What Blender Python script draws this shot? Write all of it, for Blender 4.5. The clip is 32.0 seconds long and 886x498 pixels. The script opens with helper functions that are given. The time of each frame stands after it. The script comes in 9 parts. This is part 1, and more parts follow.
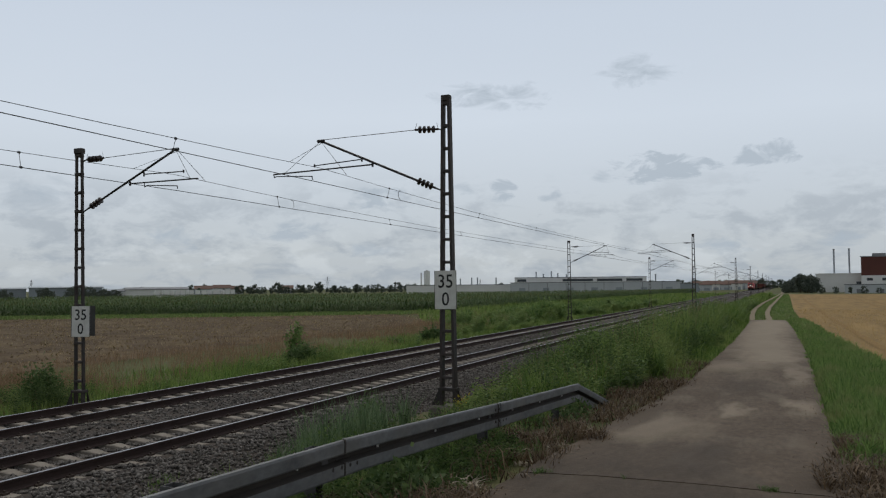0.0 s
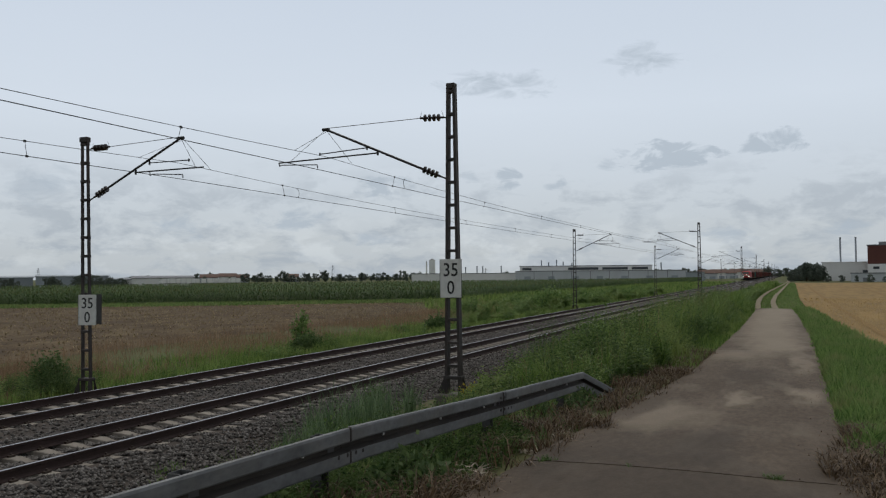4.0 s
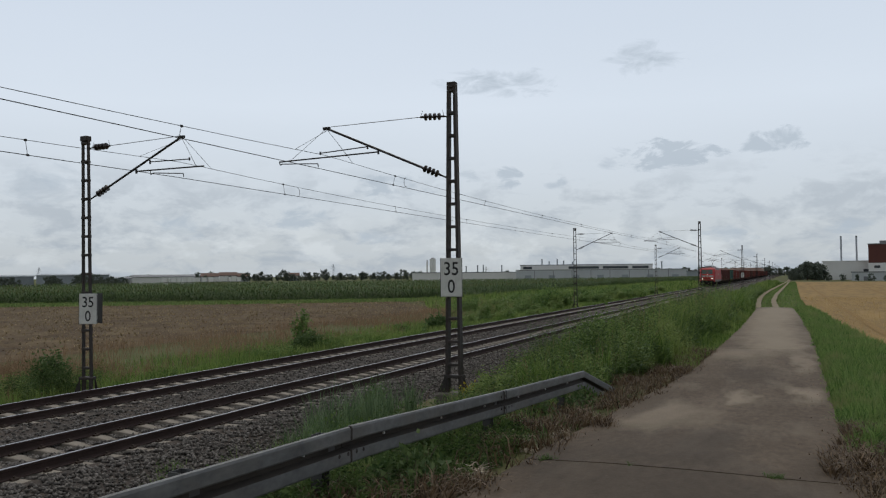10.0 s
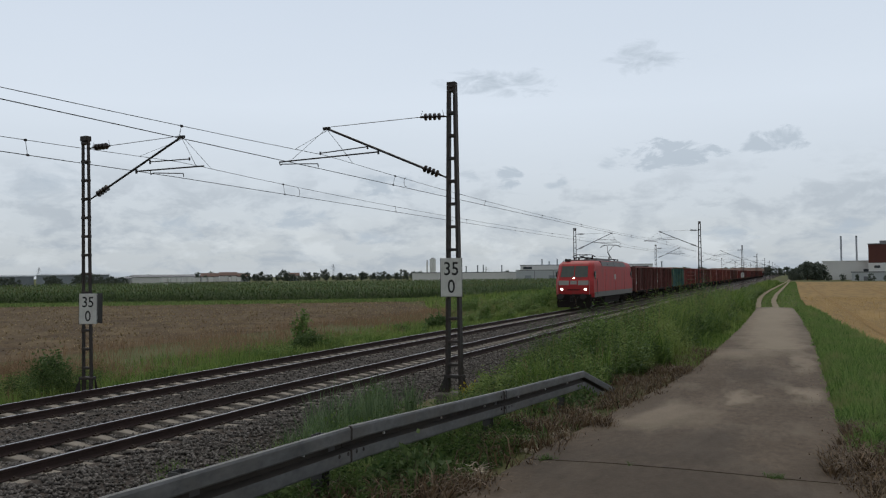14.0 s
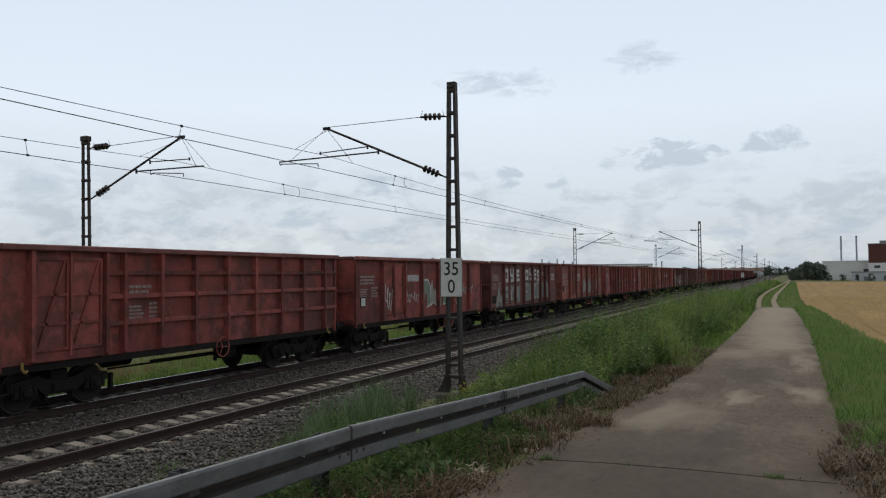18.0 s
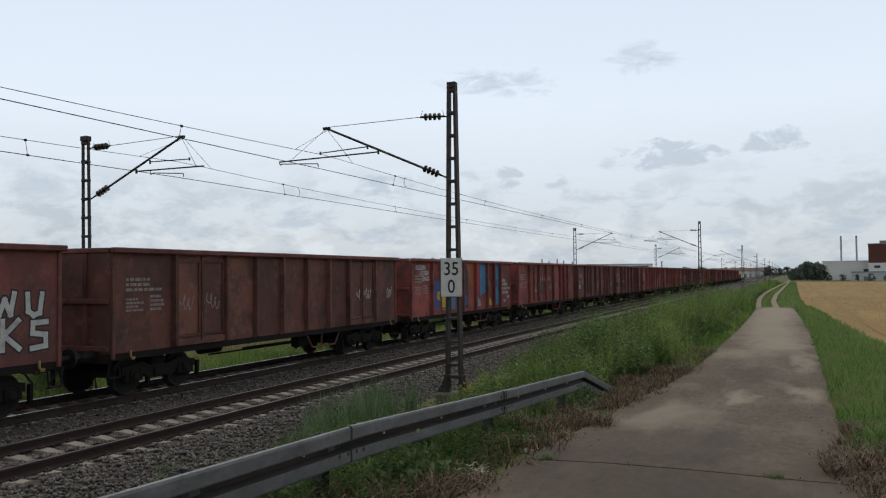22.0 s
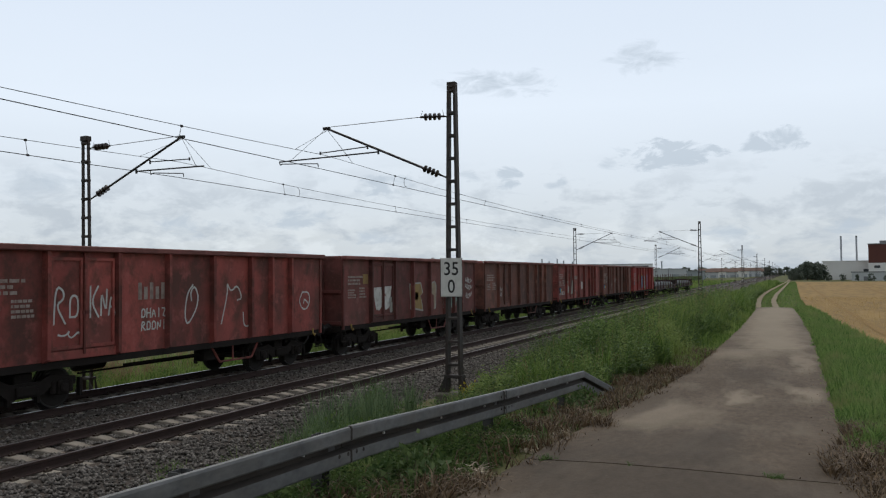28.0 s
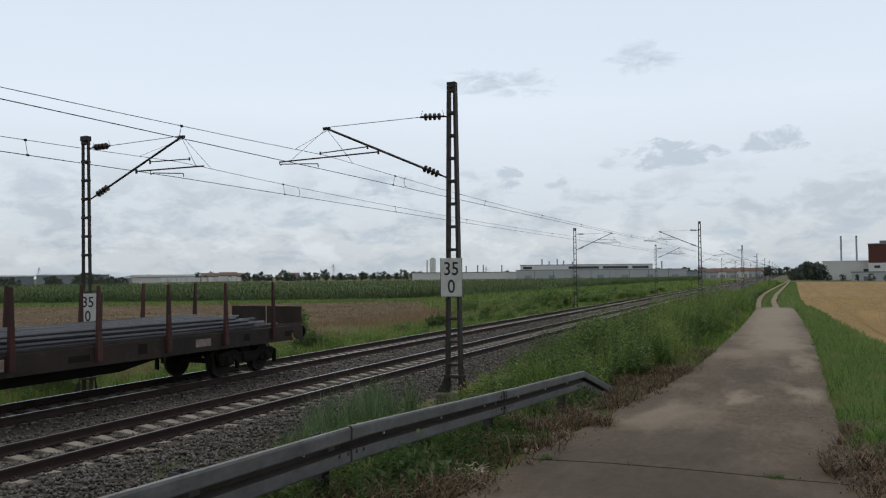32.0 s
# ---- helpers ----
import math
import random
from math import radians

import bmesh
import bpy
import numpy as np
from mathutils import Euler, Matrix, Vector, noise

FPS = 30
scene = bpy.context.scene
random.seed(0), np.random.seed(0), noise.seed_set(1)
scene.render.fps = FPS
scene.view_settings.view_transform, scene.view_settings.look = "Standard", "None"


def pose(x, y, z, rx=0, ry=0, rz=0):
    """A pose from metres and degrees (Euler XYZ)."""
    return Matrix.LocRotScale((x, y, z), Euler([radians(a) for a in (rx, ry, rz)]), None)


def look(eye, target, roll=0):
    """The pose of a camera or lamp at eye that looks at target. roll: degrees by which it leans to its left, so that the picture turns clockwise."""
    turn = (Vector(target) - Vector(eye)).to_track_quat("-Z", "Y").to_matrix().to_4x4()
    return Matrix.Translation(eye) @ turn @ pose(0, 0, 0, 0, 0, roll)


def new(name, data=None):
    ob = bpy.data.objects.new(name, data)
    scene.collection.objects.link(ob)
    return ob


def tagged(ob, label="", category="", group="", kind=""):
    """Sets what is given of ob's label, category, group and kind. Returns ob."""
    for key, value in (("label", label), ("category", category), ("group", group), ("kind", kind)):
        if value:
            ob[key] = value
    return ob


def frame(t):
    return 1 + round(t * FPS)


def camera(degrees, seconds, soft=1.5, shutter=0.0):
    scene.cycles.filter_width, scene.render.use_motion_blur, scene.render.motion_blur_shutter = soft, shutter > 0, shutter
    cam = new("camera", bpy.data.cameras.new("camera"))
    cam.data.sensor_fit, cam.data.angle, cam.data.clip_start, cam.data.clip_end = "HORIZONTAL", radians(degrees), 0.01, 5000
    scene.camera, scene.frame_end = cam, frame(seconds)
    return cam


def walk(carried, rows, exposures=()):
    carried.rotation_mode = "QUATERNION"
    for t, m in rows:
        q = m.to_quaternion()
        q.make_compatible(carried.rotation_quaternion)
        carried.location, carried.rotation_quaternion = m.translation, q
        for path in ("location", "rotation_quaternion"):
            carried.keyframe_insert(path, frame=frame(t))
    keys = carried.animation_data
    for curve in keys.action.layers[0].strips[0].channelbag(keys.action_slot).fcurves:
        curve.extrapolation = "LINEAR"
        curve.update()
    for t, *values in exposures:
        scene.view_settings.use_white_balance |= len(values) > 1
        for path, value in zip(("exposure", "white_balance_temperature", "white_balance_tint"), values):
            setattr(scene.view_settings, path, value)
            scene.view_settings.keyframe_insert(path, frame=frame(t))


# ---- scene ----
# The camera stands on the farm road; it settles during the first seconds.
cam = camera(57.08, 32.0, soft=1.2)
EYE = Vector((0.0, 0.0, 2.801))


def aim(dx, dy):
    """The steady view, turned by small angles given in thousandths of 1441."""
    yaw, pitch = 0.4018 + dx / 1441.5, 0.03186 + dy / 1441.5
    way = Vector((-math.sin(yaw) * math.cos(pitch), math.cos(yaw) * math.cos(pitch), math.sin(pitch)))
    return look(EYE, EYE + way * 10, -0.479)


walk(cam, [(0.0, aim(-10.5, 22)), (0.5, aim(-9, 17.5)), (1.0, aim(-7.2, 13.2)), (1.5, aim(-5.6, 10)), (2.0, aim(-4, 7.5)),
           (2.5, aim(-3, 5.4)), (3.0, aim(-2.1, 3.8)), (3.5, aim(-1.5, 2.6)), (5.5, aim(-0.2, 0.8)), (6.0, aim(-0.1, 0.5)),
           (8.0, aim(0, -0.1)), (32.0, aim(0, -0.1))],
     exposures=[(0.0, 0.0), (8.0, 0.12), (14.0, 0.14), (17.0, 0.28), (21.0, 0.33), (28.0, 0.34), (30.5, 0.33), (32.0, 0.28)])

# ---- sky and light: an overcast afternoon ----
world = bpy.data.worlds.new("overcast_sky")
scene.world = world
world.use_nodes = True
SUN_DIR = Vector((-0.22, 0.50, 0.84)).normalized()


def sky_nodes():
    nt = world.node_tree
    nt.nodes.clear()
    N, L = nt.nodes.new, nt.links.new

    def val(v):
        n = N("ShaderNodeValue")
        n.outputs[0].default_value = v
        return n.outputs[0]

    def op(kind, a, b=None, c=None):
        n = N("ShaderNodeMath")
        n.operation = kind
        for i, s in enumerate((a, b, c)):
            if s is None:
                continue
            if isinstance(s, (int, float)):
                n.inputs[i].default_value = s
            else:
                L(s, n.inputs[i])
        return n.outputs[0]

    def ramp(fac, stops):
        n = N("ShaderNodeValToRGB")
        while len(n.color_ramp.elements) < len(stops):
            n.color_ramp.elements.new(0.5)
        for e, (pos, col) in zip(n.color_ramp.elements, stops):
            e.position, e.color = pos, (*col, 1)
        L(fac, n.inputs[0])
        return n.outputs[0]

    def mix(fac, a, b, blend="MIX"):
        n = N("ShaderNodeMix")
        n.data_type, n.blend_type = "RGBA", blend
        for sock, s in ((n.inputs[0], fac), (n.inputs[6], a), (n.inputs[7], b)):
            if isinstance(s, (int, float)):
                sock.default_value = s
            elif isinstance(s, tuple):
                sock.default_value = (*s, 1)
            else:
                L(s, sock)
        return n.outputs[2]

    coord = N("ShaderNodeTexCoord").outputs["Generated"]
    xyz = N("ShaderNodeSeparateXYZ")
    L(coord, xyz.inputs[0])
    x, y, z = xyz.outputs
    high = op("MAXIMUM", z, 0.0)
    # cloud deck: the layer seen in perspective, flattening to the horizon
    flat = op("ADD", high, 0.06)
    deck = N("ShaderNodeCombineXYZ")
    L(op("DIVIDE", x, flat), deck.inputs[0])
    L(op("DIVIDE", y, flat), deck.inputs[1])

    def cloud(scale, detail, rough, shift=0.0, vec=deck.outputs[0], dist=0.0):
        m = N("ShaderNodeMapping")
        m.inputs["Location"].default_value = (shift, shift * 0.7, 0)
        L(vec, m.inputs[0])
        n = N("ShaderNodeTexNoise")
        n.inputs["Scale"].default_value, n.inputs["Detail"].default_value = scale, detail
        n.inputs["Roughness"].default_value, n.inputs["Distortion"].default_value = rough, dist
        L(m.outputs[0], n.inputs["Vector"])
        return n.outputs["Fac"]

    nishita = N("ShaderNodeTexSky")
    nishita.sky_type, nishita.sun_disc = "NISHITA", False
    nishita.sun_elevation = math.asin(SUN_DIR.z)
    nishita.sun_rotation = math.atan2(SUN_DIR.x, SUN_DIR.y)
    clear = mix(1.0, nishita.outputs[0], (0.085, 0.085, 0.085), "MULTIPLY")
    # the veil of high cloud covers nearly all of the blue
    veil = ramp(high, [(0.0, (0.45, 0.495, 0.53)), (0.05, (0.505, 0.55, 0.59)), (0.12, (0.585, 0.64, 0.70)), (0.2, (0.65, 0.715, 0.795)), (0.32, (0.60, 0.67, 0.765)), (0.6, (0.36, 0.38, 0.40)), (1.0, (0.28, 0.29, 0.30))])
    col = mix(0.93, clear, veil)
    soft = cloud(0.45, 6, 0.55, 3.1)
    col = mix(op("MULTIPLY", ramp(soft, [(0.35, (0, 0, 0)), (0.75, (1, 1, 1))]), 0.25), col, (0.53, 0.60, 0.68))
    # broken low cloud towards the horizon: grey bases and pale tops
    stretch = N("ShaderNodeMapping")
    stretch.inputs["Scale"].default_value = (1, 1, 2.3)
    L(coord, stretch.inputs[0])
    lumps = cloud(16.0, 9, 0.62, 4.4, stretch.outputs[0], 0.3)
    band = ramp(high, [(0.0, (1, 1, 1)), (0.03, (0.95, 0.95, 0.95)), (0.09, (0.7, 0.7, 0.7)), (0.145, (0.0, 0.0, 0.0))])
    dark = op("MULTIPLY", ramp(lumps, [(0.47, (0, 0, 0)), (0.62, (1, 1, 1))]), band)
    col = mix(op("MULTIPLY", dark, 0.85), col, (0.37, 0.42, 0.475))
    lumps2 = cloud(13.0, 6, 0.6, 8.3, stretch.outputs[0], 0.2)
    pale = op("MULTIPLY", ramp(lumps2, [(0.50, (0, 0, 0)), (0.60, (1, 1, 1))]), ramp(high, [(0.0, (0.25, 0.25, 0.25)), (0.035, (0.9, 0.9, 0.9)), (0.085, (0, 0, 0))]))
    col = mix(op("MULTIPLY", pale, 0.4), col, (0.72, 0.77, 0.80))
    # single small clouds that hang under the veil
    wisp = cloud(26.0, 8, 0.65, 5.0, stretch.outputs[0], 0.6)
    total = None
    for azim, elev, wide, tall, deep in CLOUDS:
        a, e = radians(azim), radians(elev)
        d = Vector((math.sin(a) * math.cos(e), math.cos(a) * math.cos(e), math.sin(e)))
        r = Vector((math.cos(a), -math.sin(a), 0))
        u = r.cross(d)

        def dot(v):
            n = N("ShaderNodeVectorMath")
            n.operation = "DOT_PRODUCT"
            L(coord, n.inputs[0])
            n.inputs[1].default_value = v
            return n.outputs["Value"]
        q = op("ADD", op("POWER", op("DIVIDE", dot(r), radians(wide)), 2.0), op("POWER", op("DIVIDE", dot(u), radians(tall)), 2.0))
        front = op("GREATER_THAN", dot(d), 0.0)
        m = op("MULTIPLY", op("MULTIPLY", op("SUBTRACT", op("ADD", 1.0, op("MULTIPLY", op("SUBTRACT", wisp, 0.5), 6.5)), q), deep), front)
        m = op("MINIMUM", op("MAXIMUM", m, 0.0), 0.75)
        total = m if total is None else op("MAXIMUM", total, m)
    col = mix(total, col, (0.40, 0.465, 0.535))
    # the cloud is thicker behind the viewer, thinner over the fields ahead
    ahead = op("ADD", op("MULTIPLY", x, -0.42), op("MULTIPLY", y, 0.91))
    col = mix(1.0, col, ramp(op("ADD", op("MULTIPLY", ahead, 0.5), 0.5), [(0.0, (0.74, 0.72, 0.69)), (0.42, (0.79, 0.77, 0.74)), (0.78, (1, 1, 1))]), "MULTIPLY")
    bg = N("ShaderNodeBackground")
    L(col, bg.inputs[0])
    bg.inputs[1].default_value = 1.0
    out = N("ShaderNodeOutputWorld")
    L(bg.outputs[0], out.inputs[0])


# azimuth from the track's direction, elevation, half width, half height, depth
CLOUDS = [(-7.9, 8.0, 3.4, 0.95, 1.05), (-0.9, 8.5, 1.8, 0.85, 0.80), (-19.2, 13.2, 4.2, 0.9, 0.42), (-9.0, 14.4, 2.4, 1.1, 0.42), (-11.5, 7.6, 0.7, 0.5, 0.5),
          (-18.4, 6.8, 1.0, 0.7, 0.85), (-26.5, 6.2, 2.8, 1.0, 0.80), (-33.3, 4.0, 2.4, 0.7, 0.65), (-15.1, 6.3, 0.8, 0.4, 0.5), (-21.0, 7.0, 0.9, 0.5, 0.5),
          (-40.5, 3.4, 2.0, 0.7, 0.6), (3.5, 2.9, 1.6, 0.5, 0.6), (-49.5, 6.0, 2.4, 1.2, 0.35), (-4.0, 2.6, 2.2, 0.5, 0.55), (-28.5, 2.7, 2.0, 0.5, 0.5)]
sky_nodes()

sun_data = bpy.data.lights.new("sun", "SUN")
sun_data.energy, sun_data.angle, sun_data.color = 0.9, radians(40), (1.0, 0.94, 0.85)
sun = new("sun", sun_data)
sun.matrix_world = look((0, 0, 60), Vector((0, 0, 60)) - SUN_DIR)

# ---- materials ----
def mat(name, base, rough=0.7, metal=0.0, alt=None, scale=4.0, amount=0.5, grain=60.0, grain_amount=0.15, bump=0.2, bump_scale=None,
        stretch=(1, 1, 1), dirt=None, dirt_amount=0.0, dirt_scale=1.5, per=0.0, coord="Object", emit=0.0, spec=0.5, dirt_low=0.45, dirt_high=0.65, shift=False):
    """A surface with two scales of variation, dirt patches and fine relief. per: variation from piece to piece."""
    m = bpy.data.materials.new(name)
    m.use_nodes = True
    nt = m.node_tree
    N, L = nt.nodes.new, nt.links.new
    b = nt.nodes["Principled BSDF"]
    b.inputs["Roughness"].default_value, b.inputs["Metallic"].default_value = rough, metal
    b.inputs["Specular IOR Level"].default_value = spec
    mp = N("ShaderNodeMapping")
    mp.inputs["Scale"].default_value = stretch
    where = N("ShaderNodeTexCoord").outputs[coord]
    if shift:
        rnd, k, add = N("ShaderNodeObjectInfo"), N("ShaderNodeVectorMath"), N("ShaderNodeVectorMath")
        k.operation, add.operation = "MULTIPLY", "ADD"
        k.inputs[1].default_value = (31, 57, 83)
        L(rnd.outputs["Random"], k.inputs[0])
        L(where, add.inputs[0])
        L(k.outputs[0], add.inputs[1])
        where = add.outputs[0]
    L(where, mp.inputs[0])

    def noise_of(s, d=5, r=0.6):
        n = N("ShaderNodeTexNoise")
        n.inputs["Scale"].default_value, n.inputs["Detail"].default_value, n.inputs["Roughness"].default_value = s, d, r
        L(mp.outputs[0], n.inputs["Vector"])
        return n.outputs["Fac"]

    def ramped(fac, lo, hi):
        n = N("ShaderNodeMapRange")
        n.inputs[1].default_value, n.inputs[2].default_value = lo, hi
        L(fac, n.inputs[0])
        return n.outputs[0]

    def mixed(fac, a, c, blend="MIX"):
        n = N("ShaderNodeMix")
        n.data_type, n.blend_type = "RGBA", blend
        for sock, s in ((n.inputs[0], fac), (n.inputs[6], a), (n.inputs[7], c)):
            if isinstance(s, (int, float)):
                sock.default_value = s
            elif isinstance(s, tuple):
                sock.default_value = (*s, 1)
            else:
                L(s, sock)
        return n.outputs[2]

    def scaled(fac, k):
        n = N("ShaderNodeMath")
        n.operation = "MULTIPLY"
        L(fac, n.inputs[0])
        n.inputs[1].default_value = k
        return n.outputs[0]
    alt = alt or tuple(c * 0.7 for c in base)
    big = noise_of(scale)
    fine = noise_of(grain, 3)
    col = mixed(scaled(ramped(big, 0.35, 0.65), amount), base, alt)
    col = mixed(grain_amount, col, mixed(fine, (0.25, 0.25, 0.25), (1.6, 1.6, 1.6)), "MULTIPLY")
    if dirt:
        col = mixed(scaled(ramped(noise_of(dirt_scale, 7, 0.68), dirt_low, dirt_high), dirt_amount), col, dirt)
    if per:
        info = N("ShaderNodeObjectInfo")
        n = N("ShaderNodeMapRange")
        n.inputs[3].default_value, n.inputs[4].default_value = 1 - per, 1 + per
        L(info.outputs["Random"], n.inputs[0])
        hsv = N("ShaderNodeHueSaturation")
        L(n.outputs[0], hsv.inputs["Value"])
        L(col, hsv.inputs["Color"])
        col = hsv.outputs[0]
    L(col, b.inputs["Base Color"])
    if bump:
        bn = N("ShaderNodeBump")
        bn.inputs["Strength"].default_value, bn.inputs["Distance"].default_value = bump, 0.02
        L(noise_of(bump_scale or grain, 4), bn.inputs["Height"])
        L(bn.outputs[0], b.inputs["Normal"])
    if emit:
        b.inputs["Emission Color"].default_value = (1.0, 0.93, 0.75, 1)
        b.inputs["Emission Strength"].default_value = emit
    return m


def leaf_mat(name, dark, light, per_island=True, rough=0.6, trans=0.25, patch=None, patch_scale=0.25):
    """Grass or leaves: colour differs from blade to blade, some light passes through."""
    m = bpy.data.materials.new(name)
    m.use_nodes = True
    nt = m.node_tree
    N, L = nt.nodes.new, nt.links.new
    b = nt.nodes["Principled BSDF"]
    b.inputs["Roughness"].default_value, b.inputs["Specular IOR Level"].default_value = rough, 0.25
    geo = N("ShaderNodeNewGeometry")
    rp = N("ShaderNodeValToRGB")
    rp.color_ramp.elements[0].color, rp.color_ramp.elements[1].color = (*dark, 1), (*light, 1)
    L(geo.outputs["Random Per Island"], rp.inputs[0])
    col = rp.outputs[0]
    if patch:
        n = N("ShaderNodeTexNoise")
        n.inputs["Scale"].default_value, n.inputs["Detail"].default_value = patch_scale, 4
        L(N("ShaderNodeTexCoord").outputs["Object"], n.inputs["Vector"])
        mr = N("ShaderNodeMapRange")
        mr.inputs[1].default_value, mr.inputs[2].default_value = 0.48, 0.68
        L(n.outputs["Fac"], mr.inputs[0])
        mx = N("ShaderNodeMix")
        mx.data_type = "RGBA"
        L(mr.outputs[0], mx.inputs[0])
        L(col, mx.inputs[6])
        mx.inputs[7].default_value = (*patch, 1)
        col = mx.outputs[2]
    L(col, b.inputs["Base Color"])
    tr = N("ShaderNodeBsdfTranslucent")
    L(col, tr.inputs[0])
    ms = N("ShaderNodeMixShader")
    ms.inputs[0].default_value = trans
    L(b.outputs[0], ms.inputs[1])
    L(tr.outputs[0], ms.inputs[2])
    L(ms.outputs[0], nt.nodes["Material Output"].inputs[0])
    return m


def plain(name, col, rough=0.6, metal=0.0, per=0.0):
    return mat(name, col, rough, metal, amount=0.35, grain_amount=0.1, bump=0.08, per=per)


M_GROUND = mat("meadow_soil", (0.095, 0.120, 0.042), 0.95, alt=(0.140, 0.135, 0.062), scale=0.3, amount=0.8, grain=9, grain_amount=0.4, bump=0.6, bump_scale=12,
               dirt=(0.10, 0.085, 0.05), dirt_amount=0.5, dirt_scale=0.12, spec=0.15)
M_PLOUGH = mat("ploughed_soil", (0.132, 0.097, 0.061), 0.95, alt=(0.076, 0.053, 0.036), scale=0.9, amount=0.9, grain=7, grain_amount=0.55, bump=0.9, bump_scale=5,
               dirt=(0.25, 0.190, 0.108), dirt_amount=0.6, dirt_scale=0.35, spec=0.1)
M_CLOD = mat("soil_clod", (0.155, 0.115, 0.078), 0.95, alt=(0.120, 0.088, 0.060), scale=1.5, grain=10, grain_amount=0.4, bump=0.5, spec=0.1)
M_STUBBLE = mat("stubble_field_soil", (0.365, 0.245, 0.105), 0.95, alt=(0.25, 0.170, 0.078), scale=0.5, amount=0.7, grain=8, grain_amount=0.3, bump=0.7, bump_scale=9,
                stretch=(1, 0.12, 1), dirt=(0.21, 0.150, 0.075), dirt_amount=0.7, dirt_scale=0.9, spec=0.1)
M_STRAW = leaf_mat("straw", (0.38, 0.26, 0.11), (0.56, 0.41, 0.19), trans=0.4)
M_ROAD = mat("worn_concrete_road", (0.142, 0.108, 0.079), 0.9, alt=(0.098, 0.073, 0.052), scale=1.0, amount=0.9, grain=13, grain_amount=0.75, bump=0.5, bump_scale=30,
             dirt=(0.20, 0.165, 0.128), dirt_amount=0.5, dirt_scale=1.6, dirt_low=0.50, dirt_high=0.68, spec=0.2, stretch=(1, 0.35, 1))


def stain(m, spots):
    """Adds dusty and damp patches with ragged outlines to a surface: (x, y, half width, half length, colour, strength)."""
    nt = m.node_tree
    N, L = nt.nodes.new, nt.links.new
    b = nt.nodes["Principled BSDF"]
    col = b.inputs["Base Color"].links[0].from_socket
    where = N("ShaderNodeTexCoord").outputs["Object"]
    n = N("ShaderNodeTexNoise")
    n.inputs["Scale"].default_value, n.inputs["Detail"].default_value = 2.2, 7
    lay = N("ShaderNodeMapping")
    lay.inputs["Scale"].default_value = (1, 0.3, 1)
    L(where, lay.inputs[0])
    L(lay.outputs[0], n.inputs["Vector"])
    wob = N("ShaderNodeVectorMath")
    wob.operation = "MULTIPLY_ADD"
    wob.inputs[1].default_value = (1.2, 3.2, 0)
    L(n.outputs["Color"], wob.inputs[0])
    L(where, wob.inputs[2])
    for x, y, rx, ry, c, k in spots:
        mp = N("ShaderNodeMapping")
        mp.vector_type = "TEXTURE"
        mp.inputs["Location"].default_value, mp.inputs["Scale"].default_value = (x + 0.6, y + 1.6, 0), (rx, ry, 50)
        L(wob.outputs[0], mp.inputs[0])
        gr = N("ShaderNodeTexGradient")
        gr.gradient_type = "SPHERICAL"
        L(mp.outputs[0], gr.inputs[0])
        mr = N("ShaderNodeMapRange")
        mr.inputs[2].default_value, mr.inputs[4].default_value = 0.65, k
        L(gr.outputs["Fac"], mr.inputs[0])
        mx = N("ShaderNodeMix")
        mx.data_type = "RGBA"
        L(mr.outputs[0], mx.inputs[0])
        L(col, mx.inputs[6])
        mx.inputs[7].default_value = (*c, 1)
        col = mx.outputs[2]
    L(col, b.inputs["Base Color"])


PALE, DAMP, EARTH = (0.300, 0.250, 0.190), (0.060, 0.048, 0.038), (0.095, 0.072, 0.052)
stain(M_ROAD, [(-1.9, 12.6, 1.0, 2.6, PALE, 0.55), (-0.9, 15.3, 0.35, 0.8, PALE, 0.7), (0.25, 16.4, 0.45, 1.6, PALE, 0.75), (-0.4, 30.0, 1.2, 5.0, PALE, 0.75),
               (-1.5, 26.0, 1.2, 3.0, PALE, 0.5), (-1.2, 44.0, 1.8, 9.0, PALE, 0.55), (0.3, 24.0, 0.4, 4.0, PALE, 0.6), (-1.0, 66.0, 2.4, 14.0, PALE, 0.9), (-0.7, 37.0, 1.7, 10.0, PALE, 0.75), (-1.0, 53.0, 2.0, 12.0, PALE, 0.85),
               (-0.9, 10.0, 0.45, 1.6, DAMP, 0.55), (-1.2, 8.7, 1.6, 0.5, DAMP, 0.5), (0.35, 9.0, 0.6, 1.4, EARTH, 0.85), (-2.4, 8.2, 0.6, 1.0, DAMP, 0.55),
               (-2.45, 14.0, 0.5, 4.5, EARTH, 0.8), (-0.8, 20.0, 0.9, 2.5, DAMP, 0.35), (-2.5, 24.0, 0.35, 8.0, EARTH, 0.7), (-0.5, 6.5, 1.6, 1.3, EARTH, 0.4), (-0.9, 7.3, 2.4, 1.7, DAMP, 0.55), (-1.7, 9.6, 1.3, 1.6, DAMP, 0.40)])
M_CHAFF = leaf_mat("weathered_chaff", (0.20, 0.150, 0.082), (0.40, 0.310, 0.175), trans=0.2)
M_REED = leaf_mat("blue_green_reed_grass", (0.075, 0.130, 0.060), (0.220, 0.300, 0.160), trans=0.4)
M_TYRE = mat("flattened_stubble", (0.30, 0.195, 0.080), 0.95, alt=(0.24, 0.155, 0.065), scale=1.0, grain=8, grain_amount=0.3, bump=0.5, spec=0.1)
M_SAND = mat("dusty_wheel_track", (0.29, 0.245, 0.175), 0.95, alt=(0.24, 0.2, 0.14), scale=1.2, grain=25, grain_amount=0.3, bump=0.5, bump_scale=20, spec=0.1)
